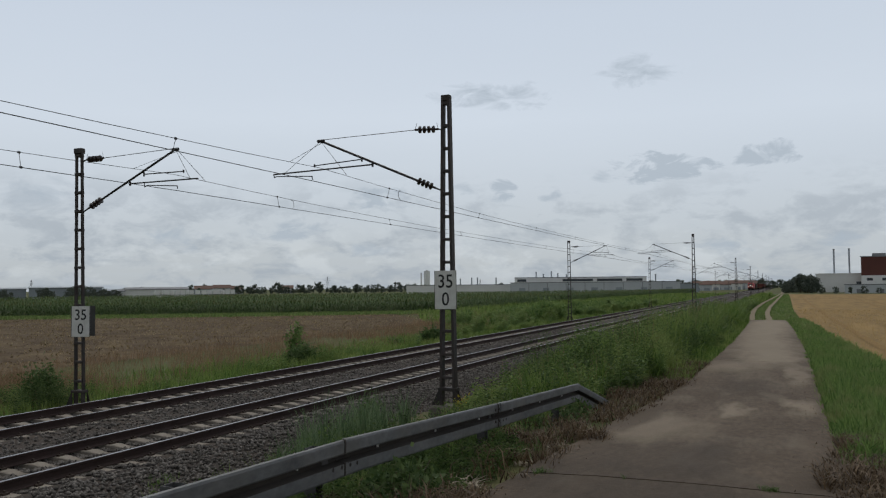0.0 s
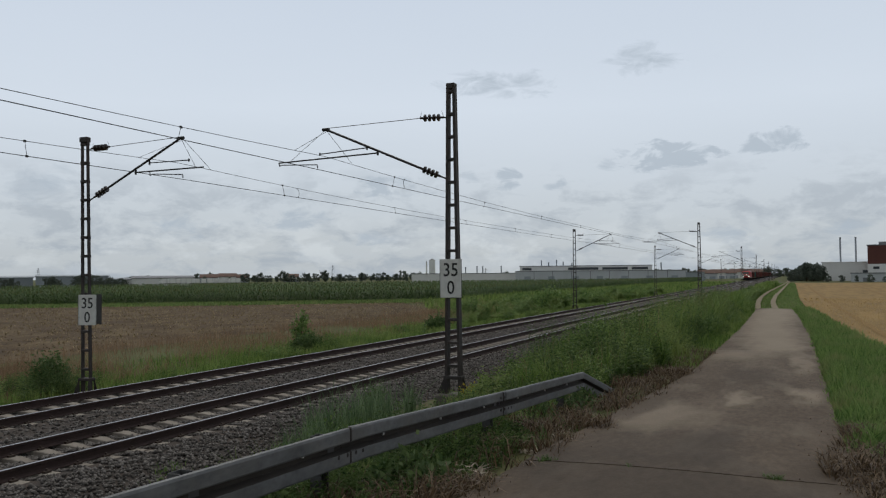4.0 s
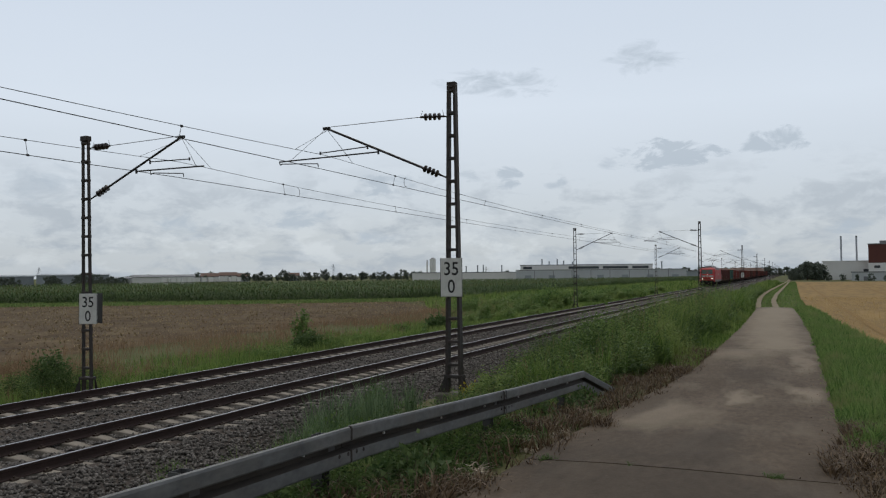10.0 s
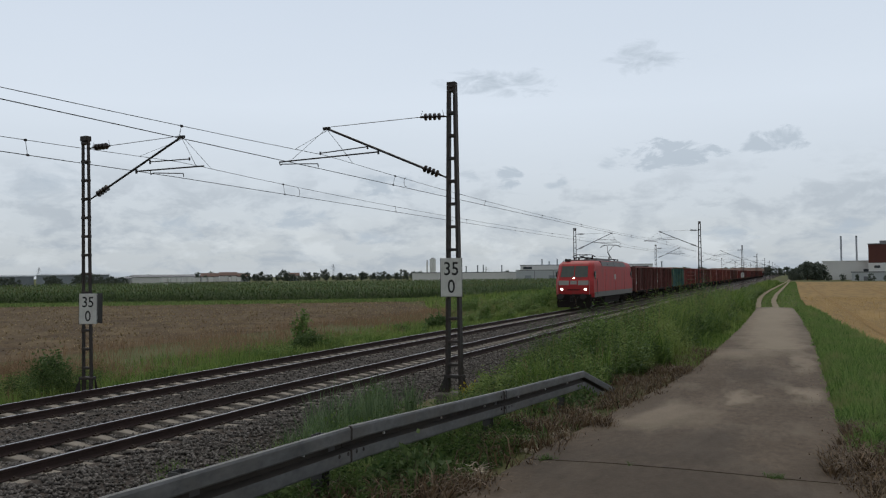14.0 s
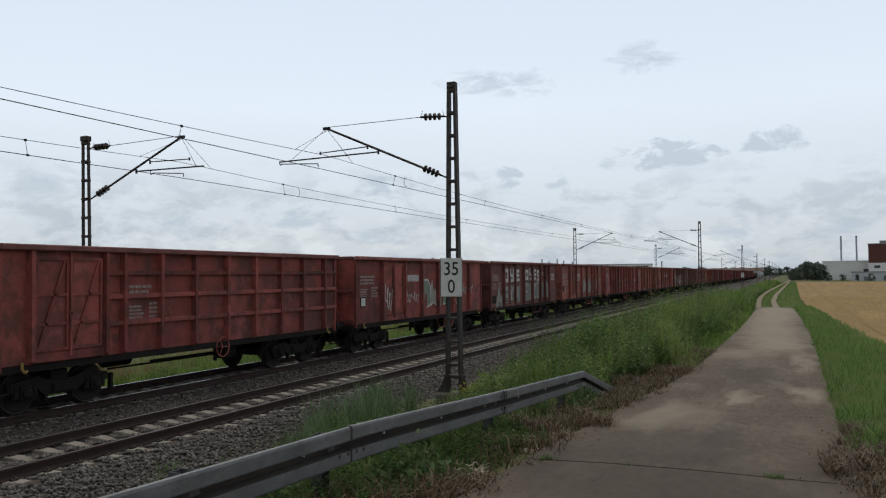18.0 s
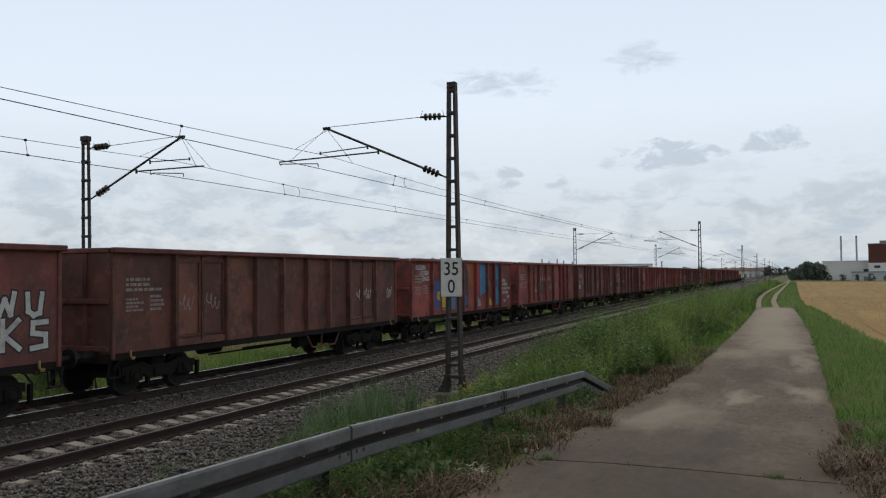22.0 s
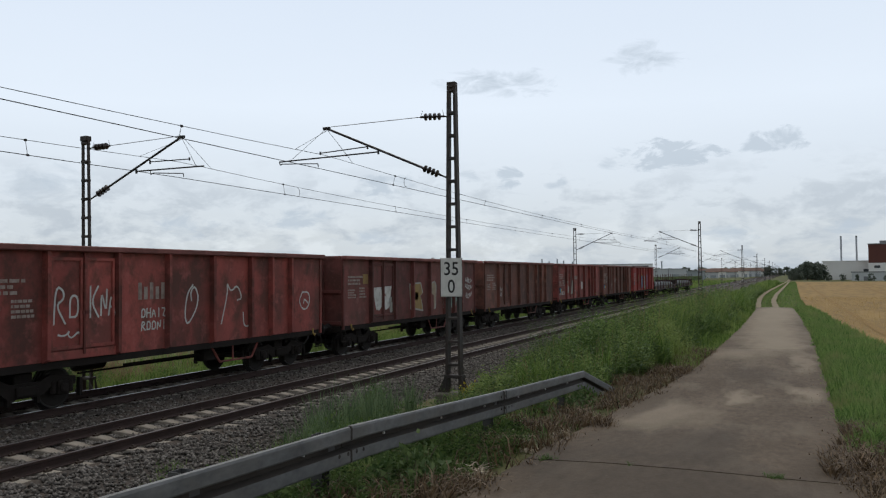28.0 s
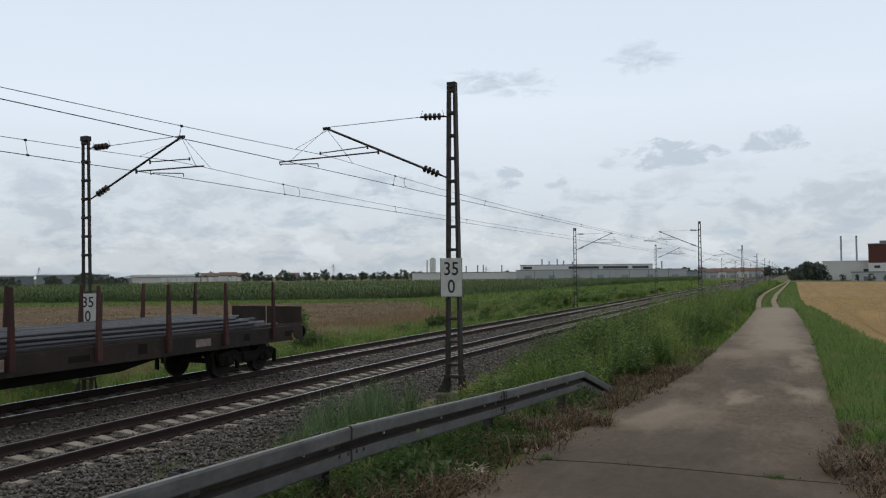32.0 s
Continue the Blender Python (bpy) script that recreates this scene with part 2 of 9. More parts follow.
M_BALLAST = mat("ballast_bed", (0.078, 0.069, 0.063), 0.92, alt=(0.060, 0.050, 0.045), scale=1.1, amount=0.7, grain=22, grain_amount=0.75, bump=1.0, bump_scale=24, spec=0.2,
                dirt=(0.12, 0.09, 0.07), dirt_amount=0.5, dirt_scale=0.8)
M_STONE = leaf_mat("ballast_stone", (0.042, 0.037, 0.034), (0.225, 0.207, 0.192), rough=0.9, trans=0.0)
M_RAIL = mat("rusty_rail_steel", (0.052, 0.032, 0.029), 0.85, 0.0, alt=(0.026, 0.018, 0.016), scale=3, grain=40, bump=0.2, spec=0.3)
M_RAILTOP = mat("polished_rail_head", (0.30, 0.29, 0.31), 0.32, 0.85, scale=6, grain=80, grain_amount=0.1, bump=0.05)
M_SLEEPER = mat("concrete_sleeper", (0.325, 0.295, 0.255), 0.9, alt=(0.25, 0.215, 0.18), scale=3, grain=30, grain_amount=0.25, bump=0.3, per=0.12,
                dirt=(0.13, 0.10, 0.08), dirt_amount=0.55, dirt_scale=4, spec=0.2)
M_CLIP = plain("rusty_clip", (0.07, 0.05, 0.04), 0.7, 0.4)
M_MAST = mat("dark_painted_mast_steel", (0.030, 0.026, 0.026), 0.7, 0.0, alt=(0.048, 0.038, 0.034), scale=2, grain=20, bump=0.15, dirt=(0.085, 0.055, 0.042), dirt_amount=0.4, dirt_scale=3)
M_FOUND = mat("mast_concrete", (0.14, 0.125, 0.11), 0.9, scale=4, grain=30, bump=0.4)
M_TUBE = plain("dark_steel_tube", (0.035, 0.034, 0.036), 0.5, 0.5)
M_WIRE = plain("dark_wire", (0.045, 0.043, 0.043), 0.5, 0.6)
M_INSUL = plain("brown_glazed_insulator", (0.035, 0.025, 0.022), 0.25)
M_GALV = mat("galvanised_steel", (0.180, 0.186, 0.192), 0.6, 0.3, alt=(0.105, 0.111, 0.116), scale=4, amount=1.0, grain=24, grain_amount=0.65, bump=0.08,
             dirt=(0.15, 0.14, 0.125), dirt_amount=0.5, dirt_scale=3.0, stretch=(1, 0.5, 1))
# dirt plus the groove's shade, both put into one dark colour
M_GRIMESHADE = mat("beam_grime_and_shade", (0.026, 0.021, 0.018), 0.9, alt=(0.060, 0.050, 0.042), scale=3, amount=0.8, grain=30, bump=0.1, stretch=(1, 0.3, 1))
M_GALVDARK = mat("dull_galvanised_post", (0.11, 0.11, 0.11), 0.7, 0.4, scale=4, grain=40, bump=0.1)
M_BOARD = mat("white_enamel_board", (0.72, 0.72, 0.70), 0.45, scale=5, amount=0.25, grain=40, grain_amount=0.05, bump=0.02, dirt=(0.4, 0.38, 0.34), dirt_amount=0.3, dirt_scale=6)
M_BLACK = plain("black_enamel", (0.012, 0.012, 0.013), 0.5)
M_BOARDBACK = plain("dark_board_back", (0.026, 0.026, 0.028), 0.6)
M_GRASS = leaf_mat("tall_meadow_grass", (0.048, 0.112, 0.022), (0.245, 0.345, 0.092), patch=(0.300, 0.360, 0.120), patch_scale=0.5, trans=0.45)
M_LAWN = leaf_mat("verge_grass", (0.070, 0.145, 0.036), (0.270, 0.385, 0.120), patch=(0.270, 0.300, 0.125), patch_scale=1.1, trans=0.45)
M_DRYGRASS = leaf_mat("dry_seed_grass", (0.21, 0.135, 0.080), (0.37, 0.255, 0.160), trans=0.35)
M_DEADWEED = leaf_mat("withered_weeds", (0.050, 0.034, 0.022), (0.235, 0.165, 0.100), trans=0.2)
M_HERB = leaf_mat("green_weeds", (0.055, 0.120, 0.030), (0.225, 0.330, 0.105), trans=0.45, patch=(0.290, 0.370, 0.125), patch_scale=0.4)
M_YELLOW = leaf_mat("yellow_blossom", (0.42, 0.33, 0.03), (0.62, 0.50, 0.06), trans=0.2)
M_WHITEFLOWER = leaf_mat("pale_dry_leaves", (0.30, 0.26, 0.19), (0.52, 0.46, 0.36), trans=0.2)
M_CORN = leaf_mat("maize_leaves", (0.036, 0.080, 0.020), (0.095, 0.165, 0.042), trans=0.25)
M_CORNTOP = leaf_mat("maize_tassels", (0.085, 0.115, 0.035), (0.17, 0.18, 0.07), trans=0.2)
# far trees only: the distance haze is mixed into the leaf colour
M_TREE = leaf_mat("hazed_tree_leaves", (0.082, 0.104, 0.088), (0.150, 0.175, 0.135), trans=0.3)
M_BUSH = leaf_mat("bush_leaves", (0.052, 0.098, 0.032), (0.150, 0.215, 0.080), trans=0.35)
M_NETTLE = leaf_mat("dark_nettle_leaves", (0.030, 0.068, 0.020), (0.165, 0.255, 0.080), trans=0.35, patch=(0.110, 0.170, 0.055), patch_scale=0.8)
M_BARK = mat("bark", (0.09, 0.07, 0.05), 0.95, scale=6, grain=40, bump=0.6)


# ---- mesh helpers ----
class Mesh:
    """Collects boxes, tubes and prisms into one mesh."""

    def __init__(self):
        self.v, self.f, self.mi = [], [], []

    def add(self, verts, faces, mi=0):
        k = len(self.v)
        self.v += [tuple(q) for q in verts]
        self.f += [tuple(i + k for i in fc) for fc in faces]
        self.mi += [mi] * len(faces)
        return self

    def box(self, x0, x1, y0, y1, z0, z1, mi=0):
        return self.add([(x0, y0, z0), (x1, y0, z0), (x1, y1, z0), (x0, y1, z0), (x0, y0, z1), (x1, y0, z1), (x1, y1, z1), (x0, y1, z1)],
                        [(0, 3, 2, 1), (4, 5, 6, 7), (0, 1, 5, 4), (1, 2, 6, 5), (2, 3, 7, 6), (3, 0, 4, 7)], mi)

    def cbox(self, x0, x1, y0, y1, z0, z1, c=0.01, mi=0):
        """A box with chamfered edges."""
        k = len(self.v)
        lo, hi = (x0, y0, z0), (x1, y1, z1)
        ids = {}
        for sx in (0, 1):
            for sy in (0, 1):
                for sz in (0, 1):
                    s = (sx, sy, sz)
                    for ax in range(3):
                        q = [(hi[i] - c if s[i] else lo[i] + c) for i in range(3)]
                        q[ax] = hi[ax] if s[ax] else lo[ax]
                        ids[s, ax] = len(self.v)
                        self.v.append(tuple(q))
        fs = []
        for ax in range(3):
            a, b = [(1, 2), (2, 0), (0, 1)][ax]
            for side in (0, 1):
                loop = []
                for sa, sb in ((0, 0), (1, 0), (1, 1), (0, 1)):
                    s = [0, 0, 0]
                    s[ax], s[a], s[b] = side, sa, sb
                    loop.append(ids[tuple(s), ax])
                fs.append(tuple(loop) if side else tuple(loop[::-1]))
        for ax in range(3):
            a, b = [(1, 2), (2, 0), (0, 1)][ax]
            for sa in (0, 1):
                for sb in (0, 1):
                    s0, s1 = [0, 0, 0], [0, 0, 0]
                    s0[ax], s1[ax] = 0, 1
                    s0[a] = s1[a] = sa
                    s0[b] = s1[b] = sb
                    fs.append((ids[tuple(s0), a], ids[tuple(s1), a], ids[tuple(s1), b], ids[tuple(s0), b]))
        for sx in (0, 1):
            for sy in (0, 1):
                for sz in (0, 1):
                    s = (sx, sy, sz)
                    fs.append((ids[s, 0], ids[s, 1], ids[s, 2]))
        self.f += fs
        self.mi += [mi] * len(fs)
        return self

    def tube(self, a, b, r, n=8, r2=None, mi=0, caps=True):
        a, b = Vector(a), Vector(b)
        r2 = r if r2 is None else r2
        d = (b - a).normalized()
        u = d.orthogonal().normalized()
        w = d.cross(u)
        vs = []
        for base, rad in ((a, r), (b, r2)):
            for i in range(n):
                t = 2 * math.pi * i / n
                vs.append(base + u * (rad * math.cos(t)) + w * (rad * math.sin(t)))
        fs = [(i, (i + 1) % n, n + (i + 1) % n, n + i) for i in range(n)]
        if caps:
            fs += [tuple(range(n))[::-1], tuple(range(n, 2 * n))]
        return self.add(vs, fs, mi)

    def path(self, pts, r, n=6, mi=0):
        for a, b in zip(pts, pts[1:]):
            self.tube(a, b, r, n, mi=mi)
        return self

    def lathe(self, a, b, prof, n=12, mi=0):
        """A turned body about the line a-b; prof: (share along, radius)."""
        a, b = Vector(a), Vector(b)
        d = b - a
        u = d.orthogonal().normalized()
        w = d.normalized().cross(u)
        vs = [a + d * s + (u * math.cos(2 * math.pi * i / n) + w * math.sin(2 * math.pi * i / n)) * r for s, r in prof for i in range(n)]
        m = len(prof)
        fs = [(j * n + i, j * n + (i + 1) % n, (j + 1) * n + (i + 1) % n, (j + 1) * n + i) for j in range(m - 1) for i in range(n)]
        fs += [tuple(range(n))[::-1], tuple(range((m - 1) * n, m * n))]
        return self.add(vs, fs, mi)

    def prism(self, poly, a, b, axis="y", mi=0):
        """A profile drawn out along an axis. poly is in the two other axes, in the order x, y, z."""
        n = len(poly)

        def place(p, q):
            return {"x": (q, p[0], p[1]), "y": (p[0], q, p[1]), "z": (p[0], p[1], q)}[axis]
        vs = [place(p, a) for p in poly] + [place(p, b) for p in poly]
        fs = [(i, (i + 1) % n, n + (i + 1) % n, n + i) for i in range(n)]
        fs += [tuple(range(n))[::-1], tuple(range(n, 2 * n))]
        return self.add(vs, fs, mi)

    def data(self, name):
        me = bpy.data.meshes.new(name)
        me.from_pydata(self.v, [], self.f)
        if any(self.mi):
            me.polygons.foreach_set("material_index", self.mi)
        bm = bmesh.new()
        bm.from_mesh(me)
        bmesh.ops.recalc_face_normals(bm, faces=bm.faces)
        bm.to_mesh(me)
        bm.free()
        return me


def soup(name, verts, faces, mats=()):
    """A mesh from number arrays; all faces have the same corners."""
    verts, faces = np.asarray(verts, np.float32), np.asarray(faces, np.int32)
    me = bpy.data.meshes.new(name)
    k = faces.shape[1]
    me.vertices.add(len(verts))
    me.vertices.foreach_set("co", verts.ravel())
    me.loops.add(faces.size)
    me.loops.foreach_set("vertex_index", faces.ravel())
    me.polygons.add(len(faces))
    me.polygons.foreach_set("loop_start", np.arange(0, faces.size, k, dtype=np.int32))
    me.update(calc_edges=True)
    for m in mats:
        me.materials.append(m)
    return me


def part(name, shape, material, parent=None, label="", at=None, smooth=False):
    """One mesh object under a thing or a part. shape: a Mesh or mesh data, which may be shared."""
    me = shape if isinstance(shape, bpy.types.Mesh) else shape.data(name)
    mats = material if isinstance(material, (list, tuple)) else [material]
    while len(me.materials) < len(mats):
        me.materials.append(mats[len(me.materials)])
    ob = new(name, me)
    for slot, m in zip(ob.material_slots, mats):
        slot.link, slot.material = "OBJECT", m
    if smooth:
        me.polygons.foreach_set("use_smooth", [True] * len(me.polygons))
    if parent:
        ob.parent = parent
    if at is not None:
        ob.matrix_basis = at if isinstance(at, Matrix) else Matrix.Translation(at)
    if label:
        tagged(ob, label)
    return ob


def thing(name, at, label, category, group="", kind=""):
    ob = new(name)
    ob.empty_display_size = 0.2
    ob.matrix_basis = at if isinstance(at, Matrix) else Matrix.Translation(at)
    return tagged(ob, label, category, group, kind)


# ---- the lie of the land: rails lie at z = 0 along +y ----
TRACK_FAR, TRACK_NEAR = -15.409, -11.451
ROAD_L, ROAD_R = -2.55, 0.58
ROAD_Y = np.array([-60, -5, 5, 9, 14, 20, 30, 45, 61, 75, 120, 300, 3000.0])
ROAD_Z = np.array([1.15, 1.1, 1.0, .85, .6, .45, .3, .1, -.05, -.2, -.35, -.5, -.6])


def road_z(y):
    return np.interp(y, ROAD_Y, ROAD_Z)


def ground_z(x, y):
    """Height of the bare ground; works on arrays."""
    x, y = np.broadcast_arrays(np.asarray(x, float), np.asarray(y, float))
    rz = road_z(y)
    base = -0.55 * np.ones_like(rz)
    low = np.minimum(rz - 0.12, 2)
    right = np.where(x < 2.2, rz - 0.08, np.where(x < 9, rz - 0.08 + (np.minimum(rz, 0) - 0.15 - rz + 0.08) * (x - 2.2) / 6.8, np.minimum(rz, 0) - 0.15))
    k = np.clip((x + 8.6) / (8.6 - 3.6), 0, 1)
    k = k * k * (3 - 2 * k)
    slope = base + 0.1 + (low - base - 0.1) * k
    left = np.interp(x, [-3000, -60, -33, -24, -21.5, -19.2, -18.3, -8.7], [-1.2, -0.85, -0.75, -0.78, -0.85, -0.6, -0.55, -0.45])
    return np.where(x > -3.6, np.where(x > ROAD_R, right, low), np.where(x > -8.6, slope, left))


def grow(a, b, first, ratio):
    """Coordinates from a to b whose steps grow."""
    out, step = [a], first
    while abs(out[-1] - b) > abs(step):
        out.append(out[-1] + (step if b > a else -step))
        step *= ratio
    out.append(b)
    return out


def sheet(name, xs, ys, zf, material):
    X, Y = np.meshgrid(np.array(xs), np.array(ys))
    Z = zf(X, Y)
    n, m = X.shape
    idx = np.arange(n * m).reshape(n, m)
    faces = np.stack([idx[:-1, :-1], idx[:-1, 1:], idx[1:, 1:], idx[1:, :-1]], -1).reshape(-1, 4)
    me = soup(name, np.stack([X, Y, Z], -1).reshape(-1, 3), faces)
    return part(name, me, material, smooth=True)


rng = np.random.default_rng(7)


def lumpy(x, y, s, seed=0.0):
    """Cheap smooth unevenness from sines."""
    return (np.sin(x * s + seed) * np.cos(y * s * 1.3 + seed * 2.1) + 0.6 * np.sin(x * s * 2.3 - y * s * 1.7 + seed) + 0.4 * np.cos(x * s * 4.1 + y * s * 3.7 - seed)) / 2


gx = sorted(set(np.round(grow(-36, -3000, 2, 1.18)[1:] + list(np.arange(-36, 12.01, 0.6)) + grow(12, 3000, 1, 1.2)[1:], 3)))
gy = sorted(set(np.round(grow(-30, -1500, 2, 1.3)[1:] + list(np.arange(-30, 130.01, 1.0)) + grow(130, 4000, 1.2, 1.12)[1:], 3)))
ground = sheet("ground", gx, gy, lambda x, y: ground_z(x, y) + 0.03 * lumpy(x, y, 1.1) * ((x < -18.5) | (x > 1.2)), M_GROUND)
tagged(ground, "grassy ground with bare earth between fields and railway", "ground", kind="structure")

# farm road: worn slabs that end where two wheel tracks begin
road = new("road")
tagged(road, "worn grey-brown farm road of old concrete, cracked and dusty", "road", kind="structure")


def ragged(y, seed):
    """Irregular offsets along an edge, in metres."""
    g = np.random.default_rng(seed)
    at = np.arange(-32, 80, 0.33)
    fine, broad = g.normal(0, 1, len(at)), g.normal(0, 1, len(at) // 6 + 2)
    return float(0.010 * np.interp(y, at, fine) + 0.030 * np.interp(y, at[0] + 1.98 * np.arange(len(broad)), broad))


def road_left(y):
    return np.interp(y, [-30, 13, 20, 42, 60, 75], [-2.6, -2.55, -2.2, -2.2, -2.4, -2.65])


def road_right(y):
    return np.interp(y, [12, 24, 37, 55, 70, 75], [0.58, 0.68, 0.75, 0.58, 0.28, 0.15])


def slab(y0, y1, cut=0.0):
    ys = np.linspace(y0, y1, max(3, int((y1 - y0) / 0.2)))
    top = []
    for y in ys:
        xs = np.linspace(road_left(y), road_right(y), 13)
        for i, x in enumerate(xs):
            edge = 0.0
            if i == 0:
                edge = ragged(y, 61)
            if i == 12:
                edge = ragged(y, 62) + 0.12 * math.exp(-((y - 9) / 2.0) ** 2)
            crack = 0.012 * ragged(y, 70 + i) / 0.05
            top.append((x + edge, y + (ragged(x * 3 + 40, 63) * 0.35 if y in (y0, y1) else 0.0), road_z(y) + 0.03 * (1 - ((i - 6) / 6) ** 2) + 0.25 * crack))
    n, m = len(ys), 13
    k = len(top)
    bot = [(x, y, z - 0.22) for x, y, z in top]
    fs = [(r * m + c, r * m + c + 1, (r + 1) * m + c + 1, (r + 1) * m + c) for r in range(n - 1) for c in range(m - 1)]
    for r in range(n - 1):
        fs += [(r * m, (r + 1) * m, k + (r + 1) * m, k + r * m), ((r + 1) * m - 1, k + (r + 1) * m - 1, k + (r + 2) * m - 1, (r + 2) * m - 1)]
    for c in range(m - 1):
        fs += [(c, k + c, k + c + 1, c + 1), ((n - 1) * m + c, (n - 1) * m + c + 1, k + (n - 1) * m + c + 1, k + (n - 1) * m + c)]
    return Mesh().add(top + bot, fs)


for y0, y1 in ((-30, -8), (-8, 8.17), (8.21, 28), (28.03, 50), (50.03, 74.3)):
    part("road_slab", slab(y0, y1), M_ROAD, road, smooth=False)

WHEEL_WAYS = (([74, 81, 97, 115, 151, 231, 334], [-2.55, -2.72, -3.15, -3.45, -3.3, -1.95, -0.5]), ([74, 81, 97, 122, 180, 248, 330], [-1.15, -1.30, -1.68, -1.78, -1.25, -0.62, 0.05]))
for at, way in WHEEL_WAYS:
    ys = np.array(grow(74.2, 400, 0.7, 1.03))
    mid = np.interp(ys, at, way)
    rag = np.array([[ragged(y % 70, 81), ragged(y % 70, 82), ragged(y % 70, 83), ragged(y % 70, 84)] for y in ys]) * 1.6
    X = mid[:, None] + np.array([-0.25, -0.09, 0.09, 0.25])[None, :] + rag
    Z = ground_z(X, ys[:, None] + 0 * X) + 0.13
    idx = np.arange(X.size).reshape(X.shape)
    fs = np.stack([idx[:-1, :-1], idx[:-1, 1:], idx[1:, 1:], idx[1:, :-1]], -1).reshape(-1, 4)
    tr = part("wheel_track", soup("wheel_track", np.stack([X, ys[:, None] + 0 * X, Z], -1).reshape(-1, 3), fs), M_SAND)
    tagged(tr, "pale dusty wheel track worn into the grass", "track", "wheel tracks", "structure")


def off_wheels(x, y):
    """True away from the two wheel tracks."""
    away = np.minimum(*[np.abs(x - np.interp(y, a, w)) for a, w in WHEEL_WAYS])
    return (y < 74) | (away > 0.25)


# fields


def soil(x, y):
    fade = np.exp(-((np.hypot(x, y)) / 90) ** 2)
    inner = np.clip((-30.2 - x) / 3.0, 0, 1)
    return ground_z(x, y) + 0.012 + 0.08 * inner + (0.05 * lumpy(x, y, 3.1) + 0.06 * lumpy(x, y, 7.7, 1.3)) * (0.3 + fade) * inner


def quad_sheet(name, corners, nu, nv, zf, material, ease=1.0):
    """A field between four corners, finer towards the first edge."""
    a, b, c, d = [np.array(q, float) for q in corners]
    u, v = np.meshgrid(np.linspace(0, 1, nu), np.linspace(0, 1, nv) ** ease)
    P = (a * (1 - u)[..., None] + b * u[..., None]) * (1 - v)[..., None] + (d * (1 - u)[..., None] + c * u[..., None]) * v[..., None]
    X, Y = P[..., 0], P[..., 1]
    idx = np.arange(nu * nv).reshape(nv, nu)
    fs = np.stack([idx[:-1, :-1], idx[:-1, 1:], idx[1:, 1:], idx[1:, :-1]], -1).reshape(-1, 4)
    return part(name, soup(name, np.stack([X, Y, zf(X, Y)], -1).reshape(-1, 3), fs), material, smooth=False)


plough = quad_sheet("ploughed_field", [(-29.5, -40), (-31.5, 74), (-52.0, 104), (-170, 24)], 320, 260, soil, M_PLOUGH, 1.3)
tagged(plough, "brown ploughed field of dry clods and stubble remains", "field", kind="structure")
def field_edge(y):
    """Where the verge ends and the stubble begins."""
    return np.interp(y, [-20, 20, 30, 37, 50, 64, 72, 80, 105, 180, 250], [3.3, 3.1, 2.81, 2.5, 2.07, 1.8, 1.52, 1.32, 1.1, 1.4, 1.7])


U, V = np.meshgrid(np.linspace(0, 1, 60), np.linspace(0, 1, 240))
SY = -20 + 320 * V
SX = field_edge(SY) + 0.10 * lumpy(SY * 0.3, SY, 1.1) * (1 - U) + 260 * U ** 2.2
idx = np.arange(U.size).reshape(U.shape)
fs = np.stack([idx[:-1, :-1], idx[:-1, 1:], idx[1:, 1:], idx[1:, :-1]], -1).reshape(-1, 4)
stubble = part("stubble_field", soup("stubble_field", np.stack([SX, SY, ground_z(SX, SY) + 0.10 + 0.02 * lumpy(SX, SY, 2.0)], -1).reshape(-1, 3), fs), M_STUBBLE)
tagged(stubble, "golden stubble field after the harvest with faint tyre lines", "field", kind="structure")

# faint lines that tyres pressed into the stubble
for line in (([30, 41, 56, 78, 115, 161, 272], [3.7, 3.7, 3.74, 3.86, 3.97, 3.94, 4.8]), ([30, 60, 135, 191, 290], [8.6, 9.6, 12.3, 14.4, 18.0]), ([30, 60, 135, 191, 290], [10.4, 11.4, 14.1, 16.2, 19.8])):
    ys = np.array(grow(28, 270, 1.0, 1.04))
    X = np.interp(ys, *line)[:, None] + np.array([-0.2, 0.2])[None, :] + 0.03 * lumpy(ys, ys, 1.7)[:, None]
    Yy = ys[:, None] + 0 * X
    idx = np.arange(X.size).reshape(X.shape)
    fs = np.stack([idx[:-1, :-1], idx[:-1, 1:], idx[1:, 1:], idx[1:, :-1]], -1).reshape(-1, 4)
    part("tyre_line", soup("tyre_line", np.stack([X, Yy, ground_z(X, Yy) + 0.125], -1).reshape(-1, 3), fs), M_TYRE, stubble, "flattened line left by tyres")

# ---- the railway ----
def ballast_z(x, y):
    z = np.interp(x, [-19.0, -17.2, -16.62, -16.5, -16.05, -15.75, -15.55, -15.27, -15.07, -14.75, -14.3, -14.15, -13.43, -12.7, -12.55, -12.2, -11.80, -11.58, -11.32, -11.10, -10.7, -10.36, -10.25, -9.6, -8.1], [-0.75, -0.22, -0.168, -0.168, -0.255, -0.255, -0.200, -0.200, -0.255, -0.255, -0.168, -0.168, -0.20, -0.168, -0.168, -0.26, -0.26, -0.205, -0.205, -0.26, -0.26, -0.168, -0.168, -0.22, -0.64])
    return z + 0.018 * lumpy(x, y, 9.0)


bx = np.linspace(-19.0, -8.1, 80)
by = sorted(set(np.round(list(np.arange(-30, 60, 0.45)) + grow(60, 1500, 1.0, 1.05), 3)))
ballast = sheet("ballast_bed", bx, by, ballast_z, M_BALLAST)
tagged(ballast, "grey-brown gravel ballast bed under two tracks", "ballast", kind="structure")


